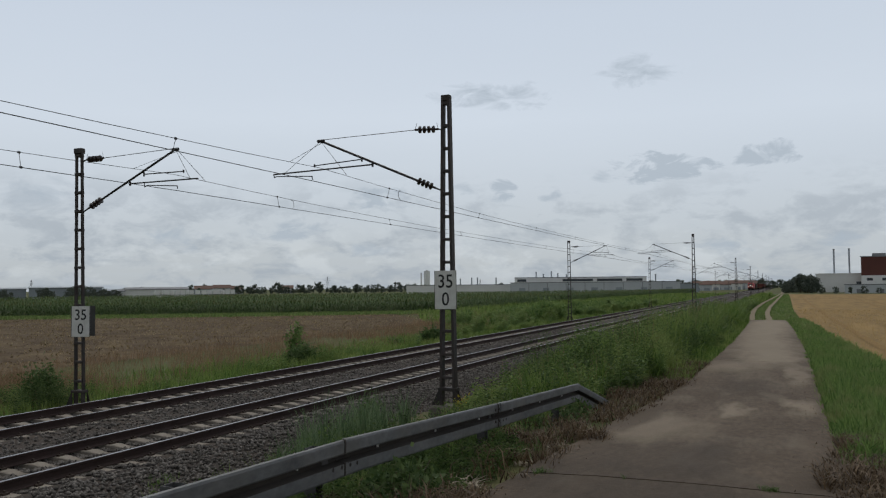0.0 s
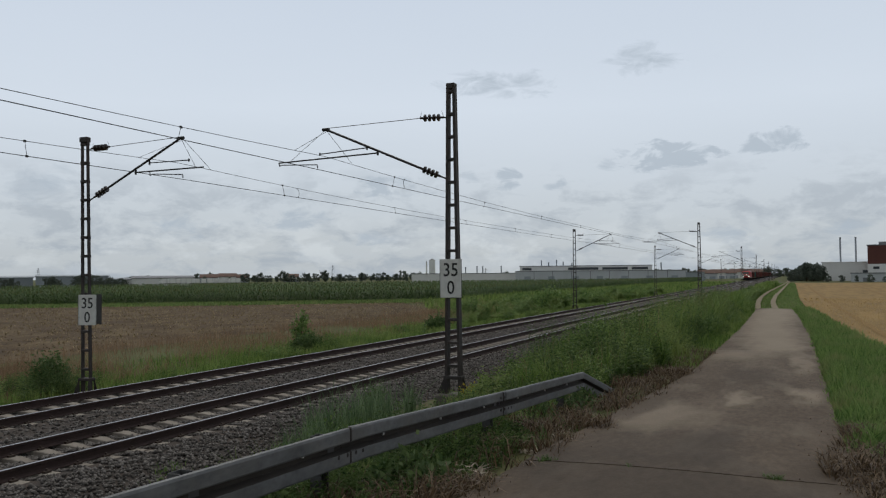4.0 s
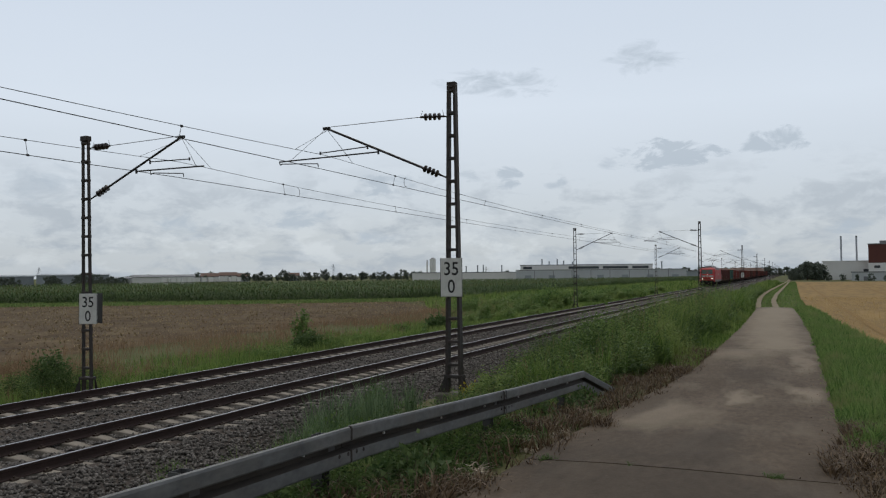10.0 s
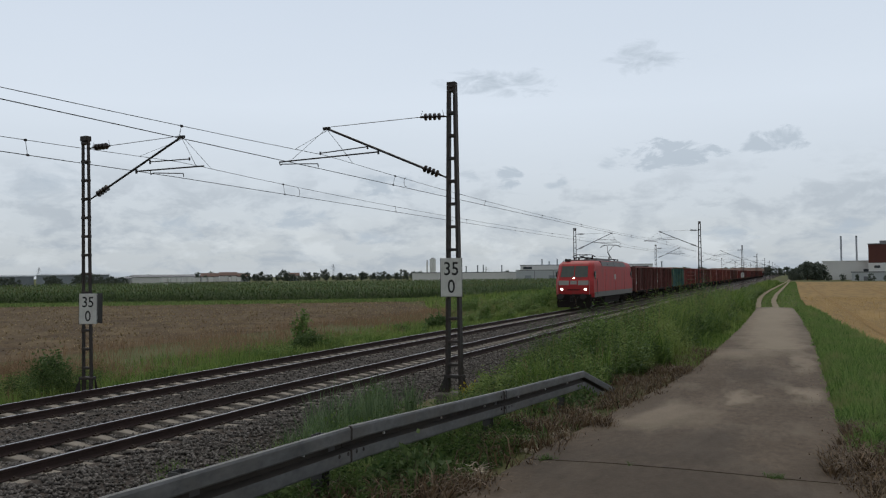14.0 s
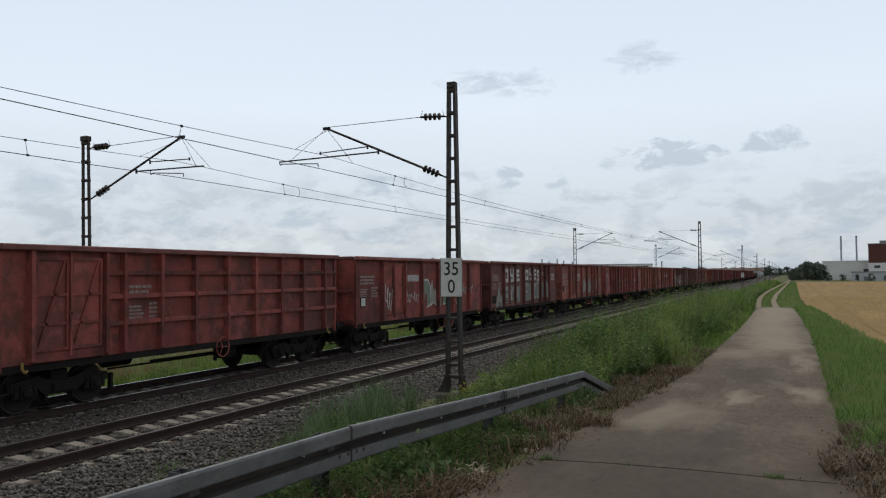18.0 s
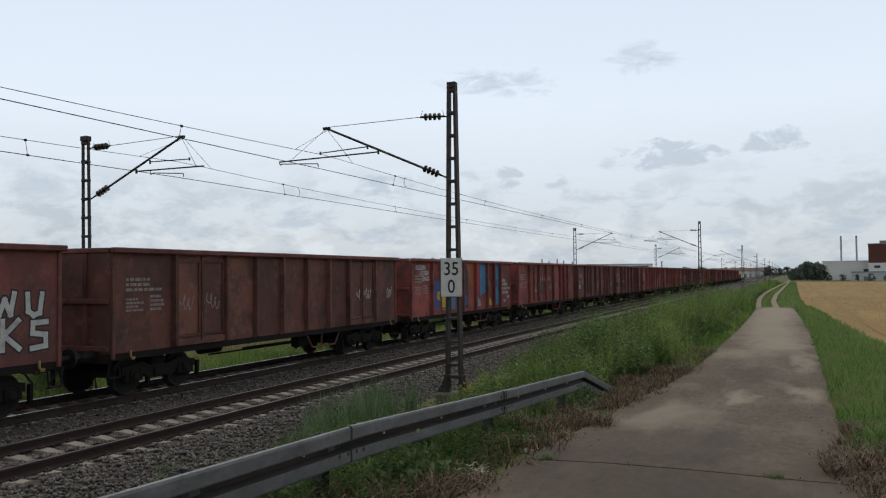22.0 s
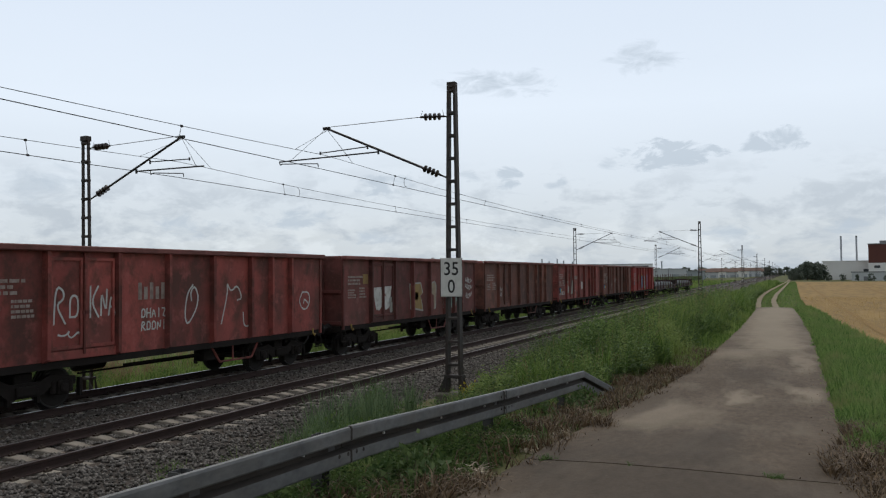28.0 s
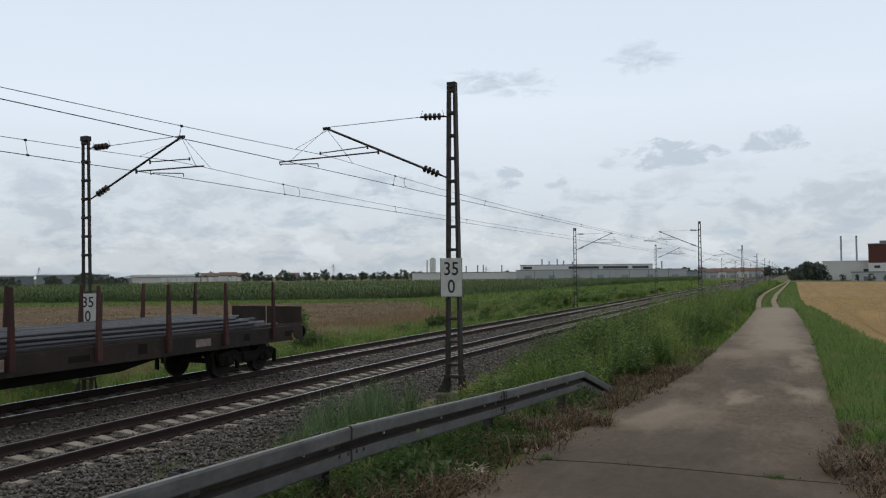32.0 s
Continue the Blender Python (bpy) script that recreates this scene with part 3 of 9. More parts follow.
def stones(name, n, seed):
    """Loose ballast stones, uneven octahedra."""
    g = np.random.default_rng(seed)
    y = 4 + 52 * g.random(n) ** 1.35
    x = np.where(g.random(n) < 0.52, -12.8 + 4.4 * g.random(n), -18.4 + 10.0 * g.random(n))
    near = (np.abs(x - TRACK_NEAR) < 1.33) | (np.abs(x - TRACK_FAR) < 1.33)
    y = np.where(near, (np.floor((y - 0.245) / 0.6) + 0.5) * 0.6 + 0.245 + (g.random(n) - 0.5) * 0.26, y)
    s = 0.017 + 0.030 * g.random(n) ** 1.3
    z = ballast_z(x, y) + s * 0.35
    base = np.array([(1, 0, 0), (-1, 0, 0), (0, 1, 0), (0, -1, 0), (0, 0, 0.8), (0, 0, -0.8)])
    v = base[None] * s[:, None, None] * (0.65 + 0.7 * g.random((n, 6, 3)))
    a = g.random(n) * 6.28
    c, sn = np.cos(a), np.sin(a)
    vx, vy = v[..., 0] * c[:, None] - v[..., 1] * sn[:, None], v[..., 0] * sn[:, None] + v[..., 1] * c[:, None]
    V = np.stack([vx + x[:, None], vy + y[:, None], v[..., 2] + z[:, None] + 0.25 * vx], -1).reshape(-1, 3)
    f = np.array([(0, 2, 4), (2, 1, 4), (1, 3, 4), (3, 0, 4), (2, 0, 5), (1, 2, 5), (3, 1, 5), (0, 3, 5)])
    F = (f[None] + 6 * np.arange(n)[:, None, None]).reshape(-1, 3)
    return part(name, soup(name, V, F), M_STONE)


tagged(stones("ballast_stones", 105000, 3), "loose grey crushed stones of the track ballast", "stones", kind="stuff")


def rail_profile():
    half = [(0.075, -0.172), (0.075, -0.160), (0.022, -0.142), (0.010, -0.125), (0.010, -0.055), (0.034, -0.042), (0.036, -0.010), (0.030, -0.002)]
    return half + [(-x, z) for x, z in half[::-1]]


def sleeper_mesh():
    me = Mesh()
    top = -0.176
    # concrete body with lower middle
    secs = [(-1.3, 0.115, top - 0.01), (-1.27, 0.13, top), (-0.5, 0.125, top), (-0.25, 0.105, top - 0.035), (0.25, 0.105, top - 0.035), (0.5, 0.125, top), (1.27, 0.13, top), (1.3, 0.115, top - 0.01)]
    vs, fs = [], []
    for x, w, z in secs:
        vs += [(x, -w - 0.02, z - 0.2), (x, -w, z - 0.012), (x, -w + 0.015, z), (x, w - 0.015, z), (x, w, z - 0.012), (x, w + 0.02, z - 0.2)]
    n = len(secs)
    for i in range(n - 1):
        for j in range(5):
            fs.append((i * 6 + j, i * 6 + j + 1, (i + 1) * 6 + j + 1, (i + 1) * 6 + j))
    fs += [tuple(range(6)), tuple(range((n - 1) * 6, n * 6))]
    me.add(vs, fs)
    for r in (-0.7535, 0.7535):
        for s in (-1, 1):
            me.box(r + s * 0.12 - 0.03, r + s * 0.12 + 0.03, -0.06, 0.06, top, top + 0.035, 1)
            me.tube((r + s * 0.115, 0, top + 0.03), (r + s * 0.115, 0, top + 0.065), 0.02, 6, mi=1)
    return me.data("sleeper")


SLEEPER = sleeper_mesh()
for nm, cx, lab in (("railway_track", TRACK_FAR, "railway track of rusty rails on pale concrete sleepers"), ("railway_track", TRACK_NEAR, "railway track with polished rail heads on pale concrete sleepers")):
    tk = thing(nm, (cx, 0, 0), lab, "railway track", "railway tracks", "structure")
    for s in (-1, 1):
        rp = rail_profile()
        rl = Mesh().prism([(x + s * 0.7535, z) for x, z in rp], -60, 1500)
        rail = part("rail", rl, M_RAIL, tk)
        part("rail_head", Mesh().box(s * 0.7535 - 0.029, s * 0.7535 + 0.027, -60, 1500, -0.004, 0.0), M_RAILTOP, rail, "polished running surface")
    for i in range(-14, 150):
        y = 0.245 + i * 0.6
        part("sleeper", SLEEPER, [M_SLEEPER, M_CLIP], tk, at=(rng.normal(0, 0.01), y + rng.normal(0, 0.008), 0))
    far = Mesh()
    for i in range(150, 900):
        y = 0.245 + i * 0.6
        far.box(-1.3, 1.3, y - 0.12, y + 0.12, -0.3, -0.18)
    tagged(part("far_sleepers", far, M_SLEEPER, tk), kind="stuff")

# ---- overhead line ----
MAST_NEAR = [(-7.78, 18.98), (-7.78, 80.6), (-7.78, 156.3)] + [(-7.78, 156.3 + 72 * i) for i in range(1, 9)]
MAST_FAR = [(-18.81, 17.70), (-18.81, 76.5), (-18.81, 127.6)] + [(-18.81, 127.6 + 66 * i) for i in range(1, 9)]


def mast(x, y, top, side, near):
    """Flat lattice mast of two channels with batten plates; side: where the track lies."""
    t = thing("catenary_mast", (x, y, 0), "dark riveted lattice mast of the overhead line with cantilever arm", "mast", "overhead line masts")
    gz = -0.20 if near else -0.55
    w0, w1 = (0.180, 0.080) if near else (0.150, 0.100)
    for s in (-1, 1):
        m = Mesh()
        xb, xt = s * w0, s * w1
        th, dp = (0.068, 0.10) if near else (0.052, 0.045)
        m.add([(xb - th / 2, -dp, gz), (xb + th / 2, -dp, gz), (xb + th / 2, dp, gz), (xb - th / 2, dp, gz),
               (xt - th / 2, -dp * 0.8, top), (xt + th / 2, -dp * 0.8, top), (xt + th / 2, dp * 0.8, top), (xt - th / 2, dp * 0.8, top)],
              [(0, 3, 2, 1), (4, 5, 6, 7), (0, 1, 5, 4), (1, 2, 6, 5), (2, 3, 7, 6), (3, 0, 4, 7)])
        part("mast_leg", m, M_MAST, t)
    n = 13
    for i in range(n):
        z = gz + 0.75 + (top - gz - 0.95) * i / (n - 1)
        k = (z - gz) / (top - gz)
        w = w0 + (w1 - w0) * k
        part("batten_plate", Mesh().cbox(-w, w, -0.085, 0.085, z - 0.035, z + 0.035, 0.006), M_MAST, t)
    part("mast_cap", Mesh().cbox(-w1 - 0.035, w1 + 0.035, -0.09, 0.09, top - 0.14, top + 0.01, 0.01), M_MAST, t)
    foot = Mesh()
    foot.cbox(-0.40, 0.40, -0.32, 0.32, gz - 0.5, gz + 0.06, 0.04)
    part("foundation", foot, M_FOUND, t, "weathered concrete foot")
    gus = Mesh()
    for s in (-1, 1):
        gus.add([(s * (w0 + 0.02), -0.115, gz + 0.05), (s * (w0 + 0.24), -0.115, gz + 0.05), (s * (w0 + 0.02), -0.115, gz + 0.5), (s * (w0 + 0.02), -0.10, gz + 0.05), (s * (w0 + 0.24), -0.10, gz + 0.05), (s * (w0 + 0.02), -0.10, gz + 0.5)],
                [(0, 1, 2), (3, 5, 4), (0, 3, 4, 1), (1, 4, 5, 2), (2, 5, 3, 0)])
        gus.add([(s * (w0 + 0.02), 0.115, gz + 0.05), (s * (w0 + 0.17), 0.115, gz + 0.05), (s * (w0 + 0.02), 0.115, gz + 0.5), (s * (w0 + 0.02), 0.10, gz + 0.05), (s * (w0 + 0.17), 0.10, gz + 0.05), (s * (w0 + 0.02), 0.10, gz + 0.5)],
                [(0, 1, 2), (3, 5, 4), (0, 3, 4, 1), (1, 4, 5, 2), (2, 5, 3, 0)])
    gus.cbox(-w0 - 0.06, w0 + 0.06, -0.13, 0.13, gz + 0.42, gz + 0.50, 0.01)
    part("foot_gusset", gus, M_MAST, t)
    # cantilever in the plane across the track
    tx = side * (abs(TRACK_NEAR - x) if near else abs(TRACK_FAR - x))
    if near:
        tip, root, top_root = Vector((tx - 0.01, 0, 6.79)), Vector((-0.15, 0, 5.26)), Vector((-0.08, 0, 6.80))
    else:
        tip, root, top_root = Vector((tx + 0.11, 0, 6.59)), Vector((0.20, 0, 5.09)), Vector((0.13, 0, 6.55))
    ins_len = 0.62
    d = (tip - root).normalized()

    def insulator(nm, a, b):
        prof = [(0, 0.03), (0.08, 0.03)]
        for i in range(4):
            s0 = 0.16 + 0.19 * i
            prof += [(s0, 0.03), (s0 + 0.03, 0.095), (s0 + 0.075, 0.095), (s0 + 0.10, 0.035)]
        prof += [(0.95, 0.03), (1.0, 0.03)]
        part(nm, Mesh().lathe(a, b, prof, 10), M_INSUL, t, "ribbed brown insulator")
    a0 = root + d * 0.18
    part("hinge", Mesh().tube(root - d * 0.05, a0, 0.022, 6), M_TUBE, t)
    insulator("insulator", a0, a0 + d * ins_len)
    arm = Mesh().tube(a0 + d * ins_len, tip, 0.032, 8)
    arm.tube(tip - Vector((0.10, 0, 0)), tip + Vector((0.10, 0, 0)), 0.045, 8)
    part("cantilever_tube", arm, M_TUBE, t)
    out = Vector((side, 0, 0.03 if near else -0.02)).normalized()
    i0, i1 = top_root + out * 0.14 + Vector((0, 0, 0.03)), top_root + out * 0.80 + Vector((0, 0, 0.04))
    insulator("insulator", i0, i1)
    rod = Mesh().tube(top_root, i0, 0.018, 6)
    rod.tube(i1, tip + Vector((0, 0, 0.03)), 0.009, 5)
    part("tie_rod", rod, M_WIRE, t)
    for q, lean in ((i0, 0.05), (i1, -0.06)):
        part("arcing_horn", Mesh().tube(q, q + Vector((side * lean, 0, 0.17)), 0.008, 5, 0.004), M_WIRE, t)
    # registration tube, steady arm and stays
    if near:
        r0, r1 = Vector((-2.11, 0, 6.05)), Vector((tx - 1.53, 0, 5.97))
        r2, r3 = Vector((-2.43, 0, 6.21)), Vector((tx - 0.21, 0, 6.13))
        arm_way = [r1, Vector((tx - 1.50, 0, 5.88)), Vector((tx - 1.44, 0, 5.91)), Vector((tx - 0.29, 0, 5.85)), Vector((tx - 0.27, 0, 5.75))]
    else:
        r0, r1 = Vector((1.90, 0, 5.76)), Vector((tx + 0.87, 0, 5.73))
        r2, r3 = Vector((2.40, 0, 5.99)), Vector((tx + 0.38, 0, 5.96))
        arm_way = [Vector((2.41, 0, 5.76)), Vector((2.42, 0, 5.63)), Vector((2.52, 0, 5.67)), Vector((tx + 0.16, 0, 5.58)), Vector((tx + 0.17, 0, 5.49))]
    part("registration_tube", Mesh().tube(r0, r1, 0.02, 6).tube(r0 - Vector((0, 0, 0.06)), r0 + Vector((0, 0, 0.06)), 0.03, 6), M_TUBE, t)
    part("window_stay", Mesh().tube(r2, r3, 0.015, 6).tube(r2 - Vector((0, 0, 0.06)), r2 + Vector((0, 0, 0.05)), 0.026, 6).tube(r3 - Vector((0, 0, 0.04)), r3 + Vector((0, 0, 0.04)), 0.024, 6), M_TUBE, t)
    part("steady_arm", Mesh().path(arm_way, 0.014, 5), M_TUBE, t)
    hang = Mesh().tube(tip, Vector((r1.x + (0.36 if near else -0.26), 0, r1.z + 0.01)), 0.006, 4)
    part("stay_wire", hang, M_WIRE, t)
    return t


def hm_board(parent, x, y, z0, face, sizes=(0.50, 0.86)):
    """A kilometre board: white enamel plate with black figures on two lines."""
    w, h = sizes
    b = thing("kilometre_board", pose(x, y, z0, 0, 0, face), "white enamel kilometre board reading 35 over 0", "sign", "kilometre boards")
    part("plate", Mesh().cbox(-w / 2, w / 2, -0.008, 0.008, 0, h, 0.006), M_BOARD, b)
    rim = Mesh()
    for q in ((-w / 2, -w / 2 + 0.012, 0, h), (w / 2 - 0.012, w / 2, 0, h)):
        rim.box(q[0], q[1], -0.0115, -0.009, q[2], q[3])
    part("rim", rim, M_BOARDBACK, b)
    for text, zc, size in (("35", h * 0.58, 0.47 * h / 0.96), ("0", h * 0.12, 0.47 * h / 0.96)):
        part("figure", lettering(text, size, 0.86, 0.004), M_BLACK, b, at=pose(0, -0.0125, zc - 0.02, 90, 0, 0))
    for zz in (0.1, h - 0.1):
        part("bracket", Mesh().box(-0.16, 0.16, 0.009, 0.06, zz - 0.02, zz + 0.02), M_MAST, b)
    return b


LETTERS = {}


def lettering(text, size, squeeze=1.0, bold=0.0, align="CENTER"):
    """Flat letters as a mesh, centred, lying in x and y."""
    key = (text, size, squeeze, bold, align)
    if key not in LETTERS:
        cu = bpy.data.curves.new("lettering", "FONT")
        cu.body, cu.size, cu.align_x, cu.offset = text, size, align, bold
        cu.resolution_u = 3
        ob = bpy.data.objects.new("lettering", cu)
        scene.collection.objects.link(ob)
        bpy.context.view_layer.update()
        me = bpy.data.meshes.new_from_object(ob.evaluated_get(bpy.context.evaluated_depsgraph_get()))
        me.transform(Matrix.Diagonal((squeeze, 1, 1, 1)))
        bpy.data.objects.remove(ob)
        LETTERS[key] = me
    return LETTERS[key]


for i, (x, y) in enumerate(MAST_NEAR):
    mast(x, y, 7.67, -1, True)
for i, (x, y) in enumerate(MAST_FAR):
    far_mast = mast(x, y, 6.92 if i < 1 else 7.15, 1, False)
    if i == 0:
        far_mast.matrix_basis = pose(x + 0.11, y, 0, 0, -1.0, 0)
hm_board(None, -7.76, 18.78, 2.26, 10, (0.56, 0.96))
hm_board(None, -18.50, 17.52, 1.48, 20, (0.54, 0.87))
bk = thing("kilometre_board", pose(-18.26, 17.72, 1.50, 0, 0, 153), "dark back of a kilometre board turned away", "sign", "kilometre boards")
part("plate", Mesh().cbox(-0.22, 0.22, -0.008, 0.008, 0, 0.86, 0.006), M_BOARDBACK, bk)
hm_board(None, -7.78, 156.1, 1.9, 8)


def wires(cx, masts, zig, zc, zm, sag, tip, first, jump, low):
    """Contact wire, messenger wire, droppers and the stays at the supports."""
    ys = [masts[0][1] - 60] + [m[1] for m in masts]
    w = thing("overhead_wire", (cx, 0, 0), "thin dark contact wire hung from a low messenger wire", "overhead wire", "overhead wires")
    con, mes = Mesh(), Mesh()
    for k, (a, b) in enumerate(zip(ys, ys[1:])):
        z0, z1 = (zig, -zig) if k % 2 else (-zig, zig)

        def cpt(y):
            return Vector((z0 + (z1 - z0) * (y - a) / (b - a), y, zc - (0.04 if k else low) * math.sin(math.pi * (y - a) / (b - a))))

        def mpt(y):
            q = (y - a) / (b - a) * 2 - 1
            return Vector((0.3 * (z0 + (z1 - z0) * (q + 1) / 2), y, zm + sag * abs(q) ** 2.8 - (0 if k else 0.03 * (1 - q * q))))
        r = 0.0095 if k < 2 else 0.013 if k < 4 else 0.02
        seg = 16
        con.path([cpt(a + (b - a) * i / seg) for i in range(seg + 1)], r, 5)
        mes.path([mpt(a + (b - a) * i / seg) for i in range(seg + 1)], r * 0.75, 5)
        if k < 3:
            y = a + first
            while y < b - 3:
                c, m = cpt(y), mpt(y)
                d = Mesh().tube(c, m, 0.006 if k < 2 else 0.009, 4)
                for q in (c, m):
                    d.box(q.x - 0.012, q.x + 0.012, y - 0.03, y + 0.03, q.z - 0.025, q.z + 0.025)
                part("dropper", d, M_WIRE, w)
                y += 8.35
            st = Mesh().tube((tip[0], b, tip[1]), mpt(b - 1.5), 0.006, 4)
            part("stay_wire", st, M_WIRE, w)
            if k + 2 < len(ys):
                c = ys[k + 2]
                st = Mesh().tube((tip[0], b, tip[1]), (0.0, b + 1.4, zm + sag * 0.92), 0.006, 4)
                part("stay_wire", st, M_WIRE, w)
    # jumper loop a few metres behind the first support
    jy = ys[1] + abs(jump)
    loop = [(0.02, jy + math.copysign(0.16, jump) * math.cos(t) - 0.0, zc + 0.14 + 0.15 * math.sin(t)) for t in np.linspace(math.pi / 2, 3 * math.pi / 2, 9)]
    part("jumper", Mesh().path(loop, 0.008, 5), M_WIRE, w)
    part("contact_wire", con, M_WIRE, w)
    part("messenger_wire", mes, M_WIRE, w)


wires(TRACK_NEAR, MAST_NEAR, -0.12, 5.685, 5.76, 0.30, (0.02, 6.74), 4.2, 4.9, 0.03)
wires(TRACK_FAR, MAST_FAR, 0.12, 5.52, 5.665, 0.30, (0.2, 6.60), 5.0, -5.85, 0.08)

# ---- crash barrier along the road's edge ----
def barrier():
    b = thing("crash_barrier", (-3.45, 0, 0), "weathered galvanised W-beam crash barrier with a ramped end", "crash barrier")
    prof = [(0.04, 0.0), (0.082, 0.008), (0.091, 0.022), (0.091, 0.112), (0.004, 0.128), (0.002, 0.176), (0.088, 0.190), (0.093, 0.200), (0.094, 0.285), (0.088, 0.302), (0.072, 0.307)]

    def ztop(y):
        return float(np.interp(y, [-10, 2, 4.1, 6.07, 10.07, 14.2, 16], [1.74, 1.69, 1.645, 1.56, 1.32, 1.10, 1.0]))

    def beam(y0, y1, drop0=0.0, drop1=0.0, out1=0.0, lift=0.0):
        th, n = 0.006, len(prof)
        vs, fs = [], []
        for y, dr, ox in ((y0, drop0, 0.0), (y1, drop1, out1)):
            zt = ztop(y) - 0.31 - dr
            vs += [(xx + ox + lift, y, zt + zz) for xx, zz in prof] + [(xx + ox + lift - th, y, zt + zz) for xx, zz in prof]
        k = 2 * n
        for i in range(n - 1):
            fs += [(i, i + 1, k + i + 1, k + i), (n + i + 1, n + i, k + n + i, k + n + i + 1)]
            fs += [(i + 1, i, n + i, n + i + 1), (k + i, k + i + 1, k + n + i + 1, k + n + i)]
        fs += [(0, k, k + n, n), (n - 1, 2 * n - 1, k + 2 * n - 1, k + n - 1)]
        me = Mesh().add(vs, fs)
        # floor, back and roof of the groove: shade painted in with the grime
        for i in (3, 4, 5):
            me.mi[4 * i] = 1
        return me
    ys = [-9.93, -5.93, -1.93, 2.07, 6.07, 10.07, 14.2]
    for y0, y1 in zip(ys, ys[1:]):
        part("beam", beam(y0 - 0.15, y1 + 0.15 if y1 < 14 else y1, lift=0.0 if int(y0 // 4) % 2 else 0.008), [M_GALV, M_GRIMESHADE], b)
    part("end_beam", beam(14.2, 15.9, 0.0, 0.42, 0.20, 0.002), [M_GALV, M_GRIMESHADE], b, "beam end bent down to the ground")
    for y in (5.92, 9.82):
        part("lap_edge", beam(y - 0.012, y + 0.012, lift=0.012), M_GRIMESHADE, b)
    for y in ys[1:-1] + [14.0]:
        for dy in (-0.34, -0.20, -0.06, 0.06):
            for zz in (0.085, 0.235):
                part("bolt", Mesh().tube((0.079, y + dy, ztop(y + dy) - 0.31 + zz), (0.100, y + dy, ztop(y + dy) - 0.31 + zz), 0.019, 6), M_GRIMESHADE, b)
    for y in (-7.9, -3.9, 0.1, 2.1, 4.1, 5.75, 9.75, 13.3):
        zt = ztop(y)
        gz = float(ground_z(-3.5, y))
        p = Mesh()
        p.box(-0.145, -0.139, y - 0.06, y + 0.06, gz - 0.4, zt - 0.06)
        p.box(-0.139, -0.045, y - 0.06, y - 0.054, gz - 0.4, zt - 0.06)
        p.box(-0.139, -0.045, y + 0.054, y + 0.06, gz - 0.4, zt - 0.06)
        post = part("post", p, M_GALVDARK, b)
        part("spacer", Mesh().box(-0.05, 0.012, y - 0.05, y + 0.05, zt - 0.24, zt - 0.08), M_GALVDARK, post)
    for y in np.arange(-8, 14, 1.333):
        part("rivet", Mesh().tube((0.010, y, ztop(y) - 0.155), (0.022, y, ztop(y) - 0.155), 0.014, 6), M_BOARD, b)


barrier()

# ---- the freight train ----
SPEED, ZERO = 27.785, 16.23          # metres a second; when the lamps pass y = 0
TRAIN = []                          # (thing, metres behind the first buffers)


